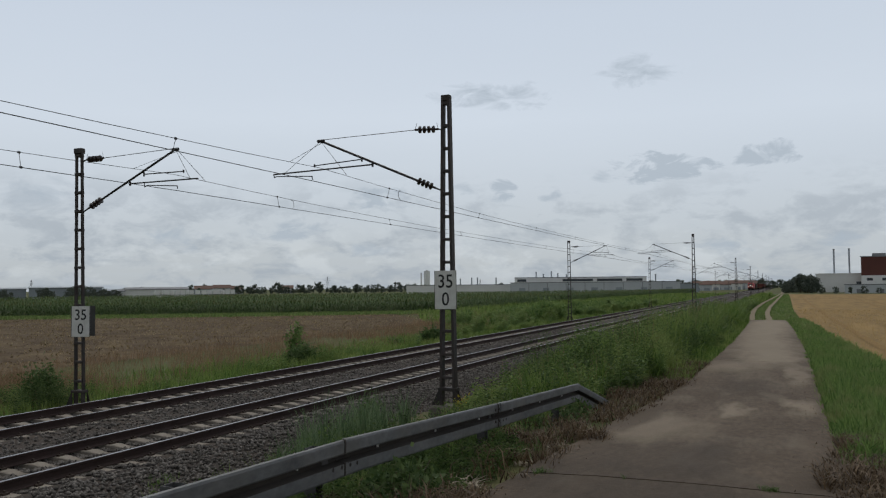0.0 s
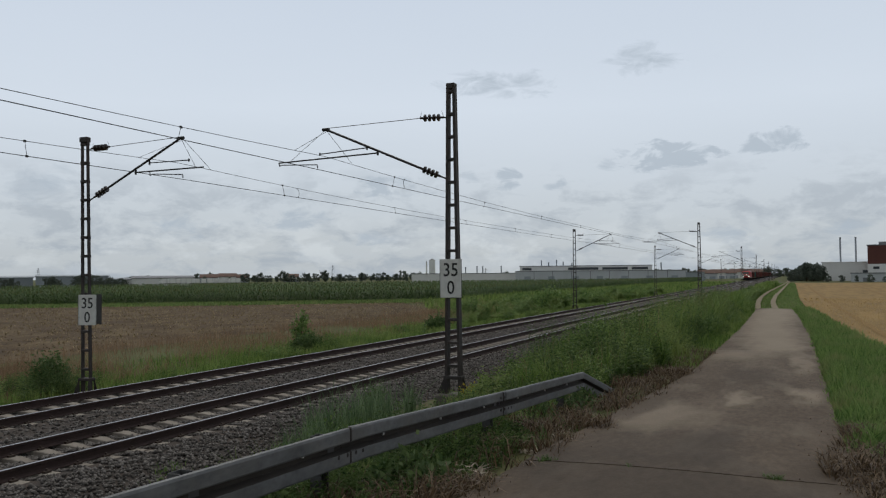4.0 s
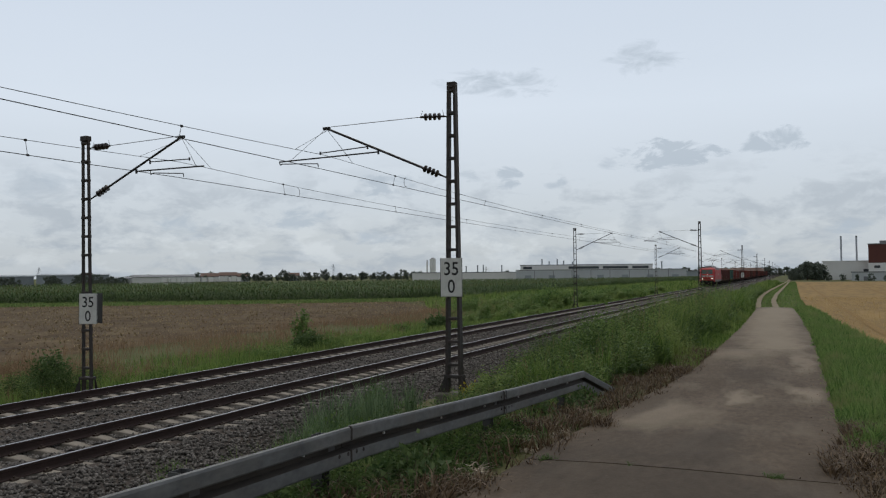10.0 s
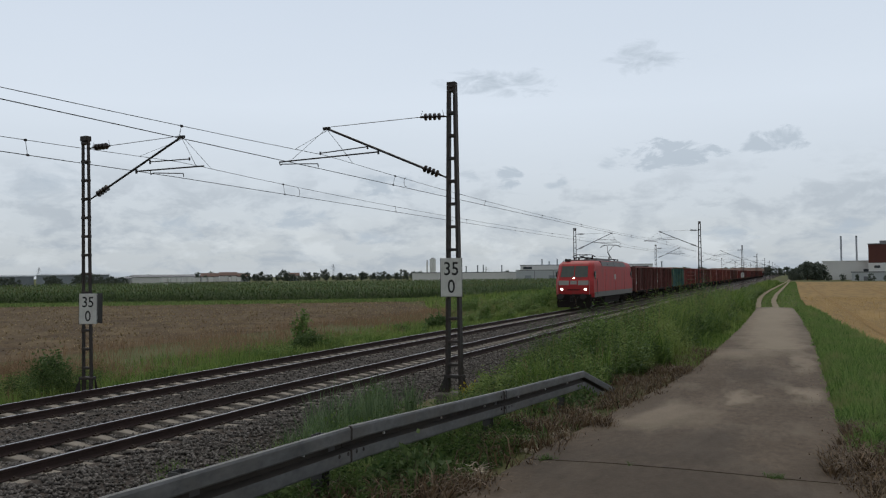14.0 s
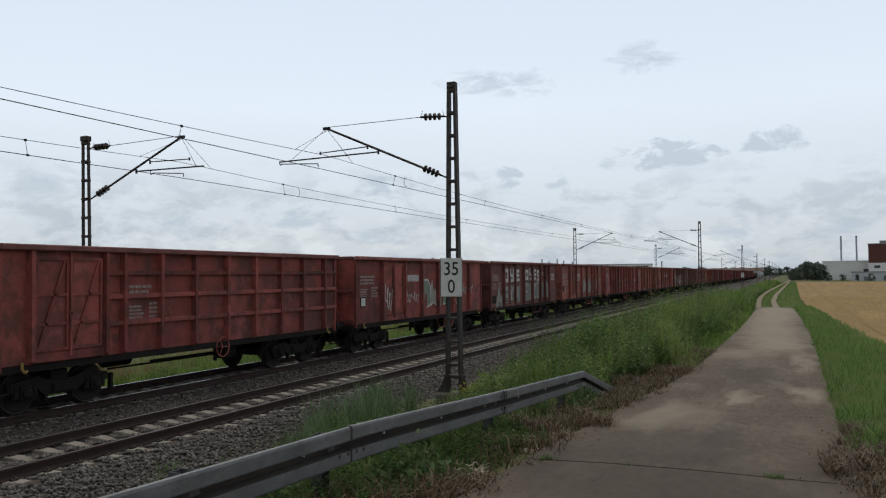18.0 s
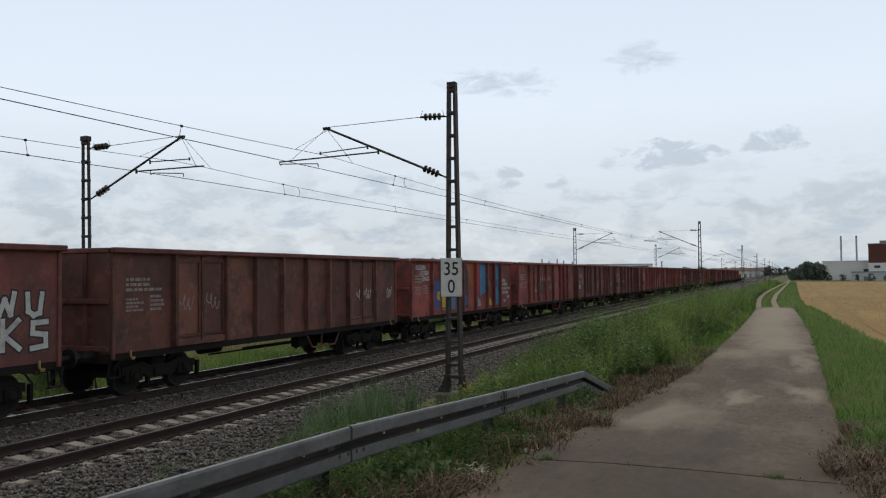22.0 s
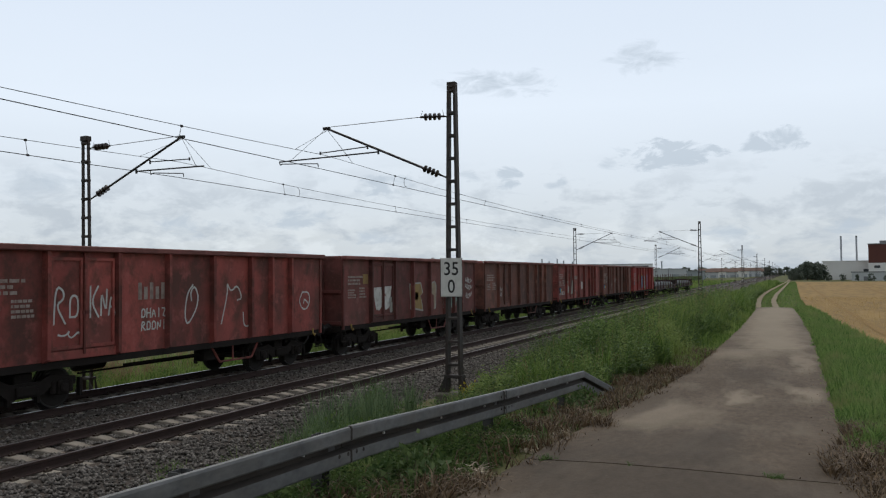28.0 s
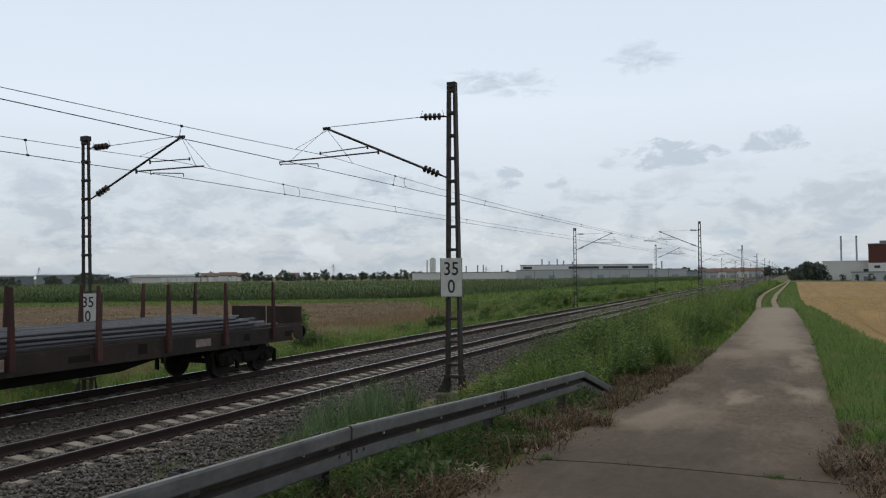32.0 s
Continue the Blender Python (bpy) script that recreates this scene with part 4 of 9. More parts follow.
def rust_paint(name, base, alt, rust=(0.095, 0.043, 0.034), amount=0.6, soot=0.55):
    """Freight wagon paint: faded, rust-stained in patches and streaks."""
    m = mat(name, base, 0.72, 0.0, alt=alt, scale=1.3, amount=0.85, grain=16, grain_amount=0.22, bump=0.25, bump_scale=6, dirt=rust, dirt_amount=amount, dirt_scale=1.6,
            dirt_low=0.47, dirt_high=0.60, stretch=(1, 1, 0.8), spec=0.3, coord="Object", shift=True)
    nt = m.node_tree
    # broad sooty areas
    b = nt.nodes["Principled BSDF"]
    old = b.inputs["Base Color"].links[0].from_socket
    tc = nt.nodes.new("ShaderNodeTexCoord")
    info = nt.nodes.new("ShaderNodeObjectInfo")
    mp = nt.nodes.new("ShaderNodeMapping")
    mp.inputs["Scale"].default_value = (1, 1.0, 0.62)
    k, add = nt.nodes.new("ShaderNodeVectorMath"), nt.nodes.new("ShaderNodeVectorMath")
    k.operation, add.operation = "MULTIPLY", "ADD"
    k.inputs[1].default_value = (13, 29, 7)
    nt.links.new(info.outputs["Random"], k.inputs[0])
    nt.links.new(tc.outputs["Object"], add.inputs[0])
    nt.links.new(k.outputs[0], add.inputs[1])
    nt.links.new(add.outputs[0], mp.inputs[0])
    n = nt.nodes.new("ShaderNodeTexNoise")
    n.inputs["Scale"].default_value, n.inputs["Detail"].default_value = 0.62, 6
    n.inputs["Roughness"].default_value = 0.55
    nt.links.new(mp.outputs[0], n.inputs["Vector"])
    mr = nt.nodes.new("ShaderNodeMapRange")
    mr.inputs[1].default_value, mr.inputs[2].default_value, mr.inputs[4].default_value = 0.46, 0.60, soot
    nt.links.new(n.outputs["Fac"], mr.inputs[0])
    mx = nt.nodes.new("ShaderNodeMix")
    mx.data_type = "RGBA"
    nt.links.new(mr.outputs[0], mx.inputs[0])
    nt.links.new(old, mx.inputs[6])
    mx.inputs[7].default_value = (0.078, 0.042, 0.036, 1)
    # bleached and scraped spots
    n2 = nt.nodes.new("ShaderNodeTexNoise")
    n2.inputs["Scale"].default_value, n2.inputs["Detail"].default_value, n2.inputs["Roughness"].default_value = 2.6, 9, 0.7
    nt.links.new(add.outputs[0], n2.inputs["Vector"])
    m2 = nt.nodes.new("ShaderNodeMapRange")
    m2.inputs[1].default_value, m2.inputs[2].default_value, m2.inputs[4].default_value = 0.54, 0.68, 0.55
    nt.links.new(n2.outputs["Fac"], m2.inputs[0])
    light = nt.nodes.new("ShaderNodeMix")
    light.data_type = "RGBA"
    nt.links.new(m2.outputs[0], light.inputs[0])
    nt.links.new(mx.outputs[2], light.inputs[6])
    light.inputs[7].default_value = (*[1.1 * c + 0.035 for c in base], 1)
    mx = light
    hsv = nt.nodes.new("ShaderNodeHueSaturation")
    vr = nt.nodes.new("ShaderNodeMapRange")
    vr.inputs[3].default_value, vr.inputs[4].default_value = 0.66, 1.24
    nt.links.new(info.outputs["Random"], vr.inputs[0])
    nt.links.new(vr.outputs[0], hsv.inputs["Value"])
    nt.links.new(mx.outputs[2], hsv.inputs["Color"])
    nt.links.new(hsv.outputs[0], b.inputs["Base Color"])
    return m


P_RED = rust_paint("faded_wagon_red", (0.345, 0.083, 0.070), (0.235, 0.064, 0.056), amount=0.75)
P_BROWN = rust_paint("wagon_brown", (0.205, 0.066, 0.058), (0.142, 0.051, 0.046), amount=0.75)
P_DARK = rust_paint("sooty_wagon_brown", (0.215, 0.084, 0.062), (0.140, 0.062, 0.048), (0.075, 0.046, 0.036), 0.75, 0.6)
P_BRIGHT = rust_paint("fresh_wagon_red", (0.400, 0.060, 0.055), (0.300, 0.058, 0.052), (0.17, 0.055, 0.045), 0.5, 0.3)
P_PALE = rust_paint("bleached_wagon_red", (0.390, 0.112, 0.085), (0.270, 0.080, 0.063), (0.14, 0.060, 0.042), amount=0.65)
P_GREEN = rust_paint("faded_turquoise_paint", (0.068, 0.165, 0.150), (0.045, 0.110, 0.118), (0.135, 0.225, 0.145), 0.8, 0.0)
P_TOPRED = rust_paint("wagon_top_rail_red", (0.300, 0.110, 0.100), (0.215, 0.080, 0.072), amount=0.45, soot=0.35)
P_TOPOCHRE = rust_paint("ochre_top_rail", (0.33, 0.20, 0.085), (0.26, 0.16, 0.075), amount=0.3, soot=0.2)
M_UNDER = mat("sooty_running_gear", (0.016, 0.013, 0.012), 0.9, 0.0, alt=(0.026, 0.020, 0.017), scale=3, grain=25, bump=0.2, spec=0.25)
M_WHEEL = mat("brown_wheel_steel", (0.018, 0.014, 0.012), 0.85, 0.0, scale=3, grain=25, bump=0.1)
M_TREAD = plain("bright_wheel_tread", (0.030, 0.027, 0.025), 0.6, 0.3)
M_BUFFER = plain("greasy_buffer_steel", (0.045, 0.042, 0.042), 0.5, 0.6)
M_HOOK = plain("yellow_hook_paint", (0.30, 0.20, 0.045), 0.6)
M_CARD = plain("white_card", (0.62, 0.63, 0.62), 0.5)
M_PRINT = mat("worn_white_stencil", (0.36, 0.31, 0.28), 0.8, alt=(0.22, 0.16, 0.14), scale=5, amount=0.9, grain=30, grain_amount=0.4, bump=0)
M_FLOOR = mat("rusty_wagon_inside", (0.07, 0.045, 0.035), 0.9, scale=2, grain=20, bump=0.2)
PAINTS = {}


def spray(name, col):
    if name not in PAINTS:
        PAINTS[name] = mat("spray_" + name, col, 0.65, alt=tuple(c * 0.72 for c in col), scale=2.2, amount=0.6, grain=25, grain_amount=0.15, bump=0.05,
                           dirt=(0.11, 0.055, 0.042), dirt_amount=0.45, dirt_scale=3.5, dirt_low=0.5, dirt_high=0.66)
    return PAINTS[name]


S_WHITE, S_SILVER = spray("white", (0.60, 0.60, 0.58)), spray("silver", (0.335, 0.335, 0.300))
S_GREEN, S_BLUE, S_CYAN = spray("pale_green", (0.20, 0.25, 0.19)), spray("blue", (0.035, 0.075, 0.26)), spray("light_blue", (0.03, 0.22, 0.42))
S_YELLOW, S_ORANGE, S_CRIM = spray("yellow", (0.60, 0.42, 0.03)), spray("orange", (0.42, 0.10, 0.025)), spray("crimson", (0.36, 0.025, 0.05))
S_BLACK, S_PINK, S_OCHRE, S_MINT = spray("black", (0.022, 0.022, 0.024)), spray("pink", (0.40, 0.10, 0.16)), spray("ochre", (0.30, 0.20, 0.06)), spray("mint", (0.22, 0.38, 0.34))
S_TAN, S_LIME = spray("tan", (0.34, 0.28, 0.20)), spray("lime", (0.16, 0.30, 0.07))


def wheelset_mesh(r=0.46):
    m = Mesh()
    for s in (-1, 1):
        x = s * 0.75
        m.lathe((x - 0.07, 0, 0), (x + 0.07, 0, 0), [(0, r + (0.03 if s > 0 else -0.02)), (0.22, r + (0.03 if s > 0 else -0.01)), (0.25, r), (0.75, r), (0.78, r + (-0.01 if s > 0 else 0.03)), (1, r + (-0.02 if s > 0 else 0.03))], 24, 1)
        m.lathe((x - 0.09, 0, 0), (x + 0.09, 0, 0), [(0, 0.12), (0.05, r * 0.82), (0.12, r * 0.88), (0.88, r * 0.88), (0.95, r * 0.82), (1, 0.12)], 20)
        m.lathe((s * 0.82, 0, 0), (s * 1.08, 0, 0), [(0, 0.10), (0.3, 0.12), (0.9, 0.12), (1, 0.10)], 10)
    m.tube((-0.8, 0, 0), (0.8, 0, 0), 0.08, 10)
    return m.data("wheelset")


def bogie_frame_mesh(wb=1.8):
    """One side frame of a freight bogie."""
    m = Mesh()
    h = wb / 2
    m.prism([(-h - 0.36, 0.50), (-h - 0.36, 0.68), (-h + 0.30, 0.78), (-0.35, 0.66), (0.35, 0.66), (h - 0.30, 0.78), (h + 0.36, 0.68), (h + 0.36, 0.50), (h - 0.24, 0.56), (0.40, 0.36), (-0.40, 0.36), (-h + 0.24, 0.56)], -0.05, 0.05, "x")
    for y in (-h, h):
        m.cbox(-0.075, 0.10, y - 0.14, y + 0.14, 0.32, 0.62, 0.02)
        m.lathe((0.09, y, 0.46), (0.155, y, 0.46), [(0, 0.11), (0.6, 0.11), (1, 0.07)], 10)
        for d in (-0.22, 0.22):
            m.tube((0.02, y + d, 0.36), (0.02, y + d, 0.62), 0.07, 8)
    m.cbox(-0.04, 0.11, -0.26, 0.26, 0.40, 0.60, 0.02)
    for y in (-h - 0.55, -h + 0.55, h - 0.55, h + 0.55):
        m.box(-0.10, 0.0, y - 0.035, y + 0.035, 0.22, 0.62)
    return m.data("side_frame")


WHEELSET, SIDE_FRAME = wheelset_mesh(), bogie_frame_mesh()
BOLSTER = Mesh().cbox(-0.98, 0.98, -0.22, 0.22, 0.62, 0.86, 0.02).cbox(-0.5, 0.5, -0.35, 0.35, 0.86, 0.98, 0.02).data("bolster")


def bogie(parent, y):
    b = part("bogie", BOLSTER, M_UNDER, parent, at=(0, y, 0))
    for s in (-1, 1):
        part("side_frame", SIDE_FRAME, M_UNDER, b, at=pose(s * 1.0, 0, 0, 0, 0, 0 if s > 0 else 180))
    for dy in (-0.9, 0.9):
        part("wheelset", WHEELSET, [M_WHEEL, M_TREAD], b, at=(0, dy, 0.46))


BUFFER = Mesh().lathe((0, 0.62, 0), (0, 0, 0), [(0, 0.14), (0.04, 0.14), (0.05, 0.10), (0.55, 0.095), (0.57, 0.07), (0.93, 0.065), (0.94, 0.22), (0.985, 0.225), (1, 0.19)], 14).data("buffer")
COUPLING = Mesh().cbox(-0.05, 0.05, -0.15, 0.7, -0.07, 0.05, 0.015).path([(-0.07, -0.05, 0), (-0.09, -0.12, -0.35), (0.09, -0.12, -0.35), (0.07, -0.05, 0)], 0.02, 6).data("coupling")
HOSE = Mesh().path([(0.35, 0.55, 0.05), (0.36, 0.3, 0.0), (0.34, 0.12, -0.28), (0.2, 0.03, -0.5)], 0.025, 6).data("brake_hose")


def ends(parent, length, z=1.04):
    for y, turn in ((0, 0), (length, 180)):
        for x in (-0.875, 0.875):
            part("buffer", BUFFER, M_BUFFER, parent, at=pose(x, y, z, 0, 0, turn))
        part("coupling", COUPLING, M_BUFFER, parent, at=pose(0, y, z, 0, 0, turn))
        part("brake_hose", HOSE, M_BUFFER, parent, at=pose(0, y, z - 0.1, 0, 0, turn))


SHARED = {}


def shared(key, make):
    if key not in SHARED:
        SHARED[key] = make().data(key[0])
    return SHARED[key]


LAYOUT = {
    "A": (14.04, [0.157, 0.308, 0.437, 0.569, 0.699, 0.777, 0.856], [(0.157, 0.308, 1)]),
    "W": (14.04, [0.086, 0.171, 0.332, 0.41, 0.496, 0.583, 0.667, 0.822, 0.906], [(0.171, 0.332, 1), (0.667, 0.822, 1)]),
    "V": (12.75, [0.105, 0.175, 0.256, 0.339, 0.424, 0.496, 0.58, 0.664, 0.754, 0.829, 0.904], []),
    "D": (14.04, [0.057, 0.21, 0.252, 0.346, 0.443, 0.545, 0.643, 0.744, 0.837, 0.937], [(0.057, 0.21, 2)]),
    "B": (15.74, [0.139, 0.211, 0.281, 0.374, 0.461, 0.553, 0.646, 0.736, 0.875], [(0.736, 0.875, 1)]),
    "C": (15.74, [0.138, 0.277, 0.37, 0.463, 0.555, 0.648, 0.738, 0.874], [(0.138, 0.277, 1), (0.738, 0.874, 1)]),
    "E": (15.74, [0.138, 0.275, 0.366, 0.457, 0.551, 0.64, 0.73, 0.827, 0.926], [(0.138, 0.275, 1)]),
}
LOWER, UPPER, HALF = 1.08, 3.36, 1.36


def wagon(kind, paint, s0, label, toprail=None):
    """An open high-sided bogie wagon; y runs back from its front buffers."""
    length, ribs, doors = LAYOUT[kind]
    toprail = toprail or P_TOPRED
    w = thing("open_wagon", (TRACK_FAR, 0, 0), label, "freight wagon", "wagons of the train")
    TRAIN.append((w, s0))
    y0, y1 = 0.69, length - 0.69
    body = y1 - y0
    high = UPPER + (0.06 if kind == "V" else 0)
    for s in (-1, 1):
        cuts = [0.0] + ribs + [1.0] if s > 0 else [0.0, 1.0]
        for a, b in zip(cuts, cuts[1:]):
            part("side_panel", shared(("side_panel", kind, s, a), lambda: Mesh().box(s * HALF - 0.012, s * HALF + 0.012, y0 + a * body, y0 + b * body, LOWER, high)), paint, w)
        part("top_rail", shared(("top_rail", kind, s), lambda: Mesh().cbox(s * 1.45 - 0.10, s * 1.45 + 0.10, y0 - 0.03, y1 + 0.03, high, high + 0.125, 0.02)), toprail, w)
        part("side_sill", shared(("side_sill", kind, s), lambda: Mesh().box(s * 1.30 - 0.05, s * 1.30 + 0.05, y0 + 0.02, y1 - 0.02, LOWER - 0.16, LOWER - 0.002)), M_UNDER, w)
        rib = shared(("rib", kind == "D", s), lambda: Mesh().add(
            [(s * (HALF + 0.012), -0.06, LOWER - 0.02), (s * (HALF + 0.155), -0.045, LOWER + 0.06), (s * (HALF + 0.155), 0.045, LOWER + 0.06), (s * (HALF + 0.012), 0.06, LOWER - 0.02),
             (s * (HALF + 0.012), -0.06, UPPER), (s * (HALF + 0.155), -0.045, UPPER), (s * (HALF + 0.155), 0.045, UPPER), (s * (HALF + 0.012), 0.06, UPPER)],
            [(0, 1, 2, 3), (4, 7, 6, 5), (0, 4, 5, 1), (1, 5, 6, 2), (2, 6, 7, 3), (3, 7, 4, 0)]))
        for q in ribs:
            part("rib", rib, paint, w, at=(0, y0 + q * body, 0))
        post = shared(("corner_post", s), lambda: Mesh().cbox(s * HALF - 0.03, s * HALF + 0.055, -0.045, 0.045, LOWER - 0.12, UPPER, 0.012))
        for y in (y0 + 0.05, y1 - 0.05):
            part("corner_post", post, paint, w, at=(0, y, 0))
        for a, b, style in doors:
            ya, yb = y0 + a * body + 0.09, y0 + b * body - 0.09
            mid = (ya + yb) / 2
            for u, v in ((ya, mid - 0.03), (mid + 0.03, yb)):
                d = part("door_leaf", shared(("door_leaf", kind, s, u), lambda: Mesh().cbox(s * (HALF + 0.012), s * (HALF + 0.040), u, v, LOWER + 0.22, UPPER - 0.12, 0.008) if s > 0 else
                         Mesh().cbox(s * (HALF + 0.040), s * (HALF + 0.012), u, v, LOWER + 0.22, UPPER - 0.12, 0.008)), paint, w)
                fr = Mesh()
                x0, x1 = sorted((s * (HALF + 0.040), s * (HALF + 0.080)))
                fr.box(x0, x1, u + 0.005, u + 0.065, LOWER + 0.225, UPPER - 0.125).box(x0, x1, v - 0.065, v - 0.005, LOWER + 0.225, UPPER - 0.125)
                fr.box(x0, x1, u + 0.065, v - 0.065, UPPER - 0.19, UPPER - 0.125).box(x0, x1, u + 0.065, v - 0.065, LOWER + 0.225, LOWER + 0.29)
                if style == 2:
                    for zz in (LOWER + 0.75, LOWER + 1.35):
                        fr.box(x0, x1, u + 0.065, v - 0.065, zz, zz + 0.06)
                    fr.add([(x0, u + 0.07, LOWER + 0.3), (x0, u + 0.13, LOWER + 0.3), (x0, v - 0.07, UPPER - 0.2), (x0, v - 0.13, UPPER - 0.2),
                            (x1, u + 0.07, LOWER + 0.3), (x1, u + 0.13, LOWER + 0.3), (x1, v - 0.07, UPPER - 0.2), (x1, v - 0.13, UPPER - 0.2)],
                           [(0, 1, 2, 3), (4, 7, 6, 5), (0, 4, 5, 1), (1, 5, 6, 2), (2, 6, 7, 3), (3, 7, 4, 0)])
                part("door_frame", shared(("door_frame", kind, s, u), lambda: fr), paint, d)
            xb = sorted((s * (HALF + 0.05), s * (HALF + 0.115)))
            part("lock_bar", shared(("lock_bar", kind, s, mid), lambda: Mesh().box(xb[0], xb[1], mid - 0.022, mid + 0.022, LOWER + 0.1, UPPER - 0.02).box(xb[0], xb[1], mid - 0.05, mid + 0.09, LOWER + 0.95, LOWER + 1.02)), paint, w)
            xt = sorted((s * (HALF + 0.012), s * (HALF + 0.075)))
            part("door_sill", shared(("door_sill", kind, s, ya), lambda: Mesh().cbox(xt[0], xt[1], ya - 0.05, yb + 0.05, LOWER + 0.005, LOWER + 0.19, 0.01)), paint, w)
    for y, t in ((y0, -1), (y1, 1)):
        e = Mesh().box(-HALF + 0.02, HALF - 0.02, y - 0.012, y + 0.012, LOWER, high)
        ew = part("end_wall", shared(("end_wall", kind, t), lambda: e), paint, w)
        for zz in (LOWER + 0.05, LOWER + 1.12):
            ys = sorted((y + t * 0.012, y + t * 0.085))
            part("end_brace", shared(("end_brace", kind, t, zz), lambda: Mesh().cbox(-HALF + 0.03, HALF - 0.03, ys[0], ys[1], zz, zz + 0.12, 0.015)), paint, ew)
        ys = sorted((y + t * 0.012, y + t * 0.065))
        for xx in (-0.62, 0.62):
            for za, zb in ((LOWER + 0.175, LOWER + 1.115), (LOWER + 1.245, high - 0.01)):
                part("end_post", shared(("end_post", kind, t, xx, za), lambda: Mesh().box(xx - 0.05, xx + 0.05, ys[0], ys[1], za, zb)), paint, ew)
        part("top_rail", shared(("end_top_rail", kind, t), lambda: Mesh().cbox(-1.32, 1.32, y - 0.06, y + 0.06, high + 0.002, high + 0.12, 0.02)), toprail, w)
        part("head_stock", shared(("head_stock", kind, t), lambda: Mesh().cbox(-1.3, 1.3, y - 0.09, y + 0.09, 0.86, LOWER - 0.005, 0.015)), M_UNDER, w)
        for xx in (-1.43, 1.43):
            part("tow_hook", shared(("tow_hook", xx > 0), lambda: Mesh().path([(xx * 0.985, 0, 0.15), (xx, -0.02, 0.02), (xx * 1.015, 0.03, -0.06), (xx * 1.0, 0.10, -0.02)], 0.028, 6)), M_HOOK, w, "yellow towing hook", at=(0, y - t * 0.55, LOWER - 0.10))
            part("step", shared(("step", xx > 0), lambda: Mesh().path([(xx * 0.93, -0.16, 0.4), (xx * 0.95, -0.16, 0), (xx * 0.95, 0.16, 0), (xx * 0.93, 0.16, 0.4)], 0.016, 5).box(min(xx * 0.9, xx * 0.98), max(xx * 0.9, xx * 0.98), -0.16, 0.16, -0.02, 0.0)), M_UNDER, w, at=(0, y - t * 0.12, 0.55))
    part("floor", shared(("floor", kind), lambda: Mesh().box(-HALF + 0.02, HALF - 0.02, y0 + 0.02, y1 - 0.02, 1.10, 1.22)), M_FLOOR, w)
    cs = Mesh().box(-0.42, -0.28, y0 + 0.1, y1 - 0.1, 0.83, 1.09).box(0.28, 0.42, y0 + 0.1, y1 - 0.1, 0.83, 1.09)
    for q in range(6):
        yy = y0 + body * (0.28 + 0.44 * q / 5)
        cs.box(-1.24, 1.24, yy - 0.05, yy + 0.05, 0.90, 1.085)
    part("centre_sill", shared(("centre_sill", kind), lambda: cs), M_UNDER, w)
    mid = length / 2
    part("air_tank", shared(("air_tank", kind), lambda: Mesh().lathe((-0.85, mid - 1.6, 0.68), (-0.85, mid - 0.6, 0.68), [(0, 0.1), (0.08, 0.19), (0.92, 0.19), (1, 0.1)], 12)), M_UNDER, w)
    part("brake_gear", shared(("brake_gear", kind), lambda: Mesh().cbox(0.55, 0.85, mid + 1.2, mid + 1.75, 0.52, 0.86, 0.03).tube((0.2, mid - 2.4, 0.6), (0.2, mid + 2.6, 0.6), 0.025, 6).tube((0.7, mid - 1.5, 0.72), (0.7, mid + 1.6, 0.72), 0.03, 6)), M_UNDER, w)
    if kind in "ABCE":
        frm = Mesh().path([(1.28, mid + 1.0, 0.95), (1.28, mid + 1.35, 0.52), (1.28, mid + 2.75, 0.52), (1.28, mid + 3.05, 0.95)], 0.03, 6).tube((1.28, mid + 1.9, 0.52), (1.28, mid + 1.9, 0.95), 0.025, 6)
        part("step_frame", shared(("step_frame", kind), lambda: frm), paint, w)
    else:
        wh = Mesh().path([(1.43, mid + 0.4 + 0.26 * math.cos(a * math.pi / 8), 0.93 + 0.26 * math.sin(a * math.pi / 8)) for a in range(17)], 0.016, 5)
        for a in (0, 2.1, 4.2):
            wh.tube((1.42, mid + 0.4, 0.93), (1.43, mid + 0.4 + 0.26 * math.cos(a), 0.93 + 0.26 * math.sin(a)), 0.012, 5)
        wh.tube((1.2, mid + 0.4, 0.93), (1.43, mid + 0.4, 0.93), 0.03, 8)
        part("hand_wheel", shared(("hand_wheel", kind), lambda: wh), M_HOOK if kind == "V" else P_PALE, w)
    for y in (2.52 if length < 15 else 2.62, length - (2.52 if length < 15 else 2.62)):
        bogie(w, y)
    ends(w, length)
    return w, y0, body


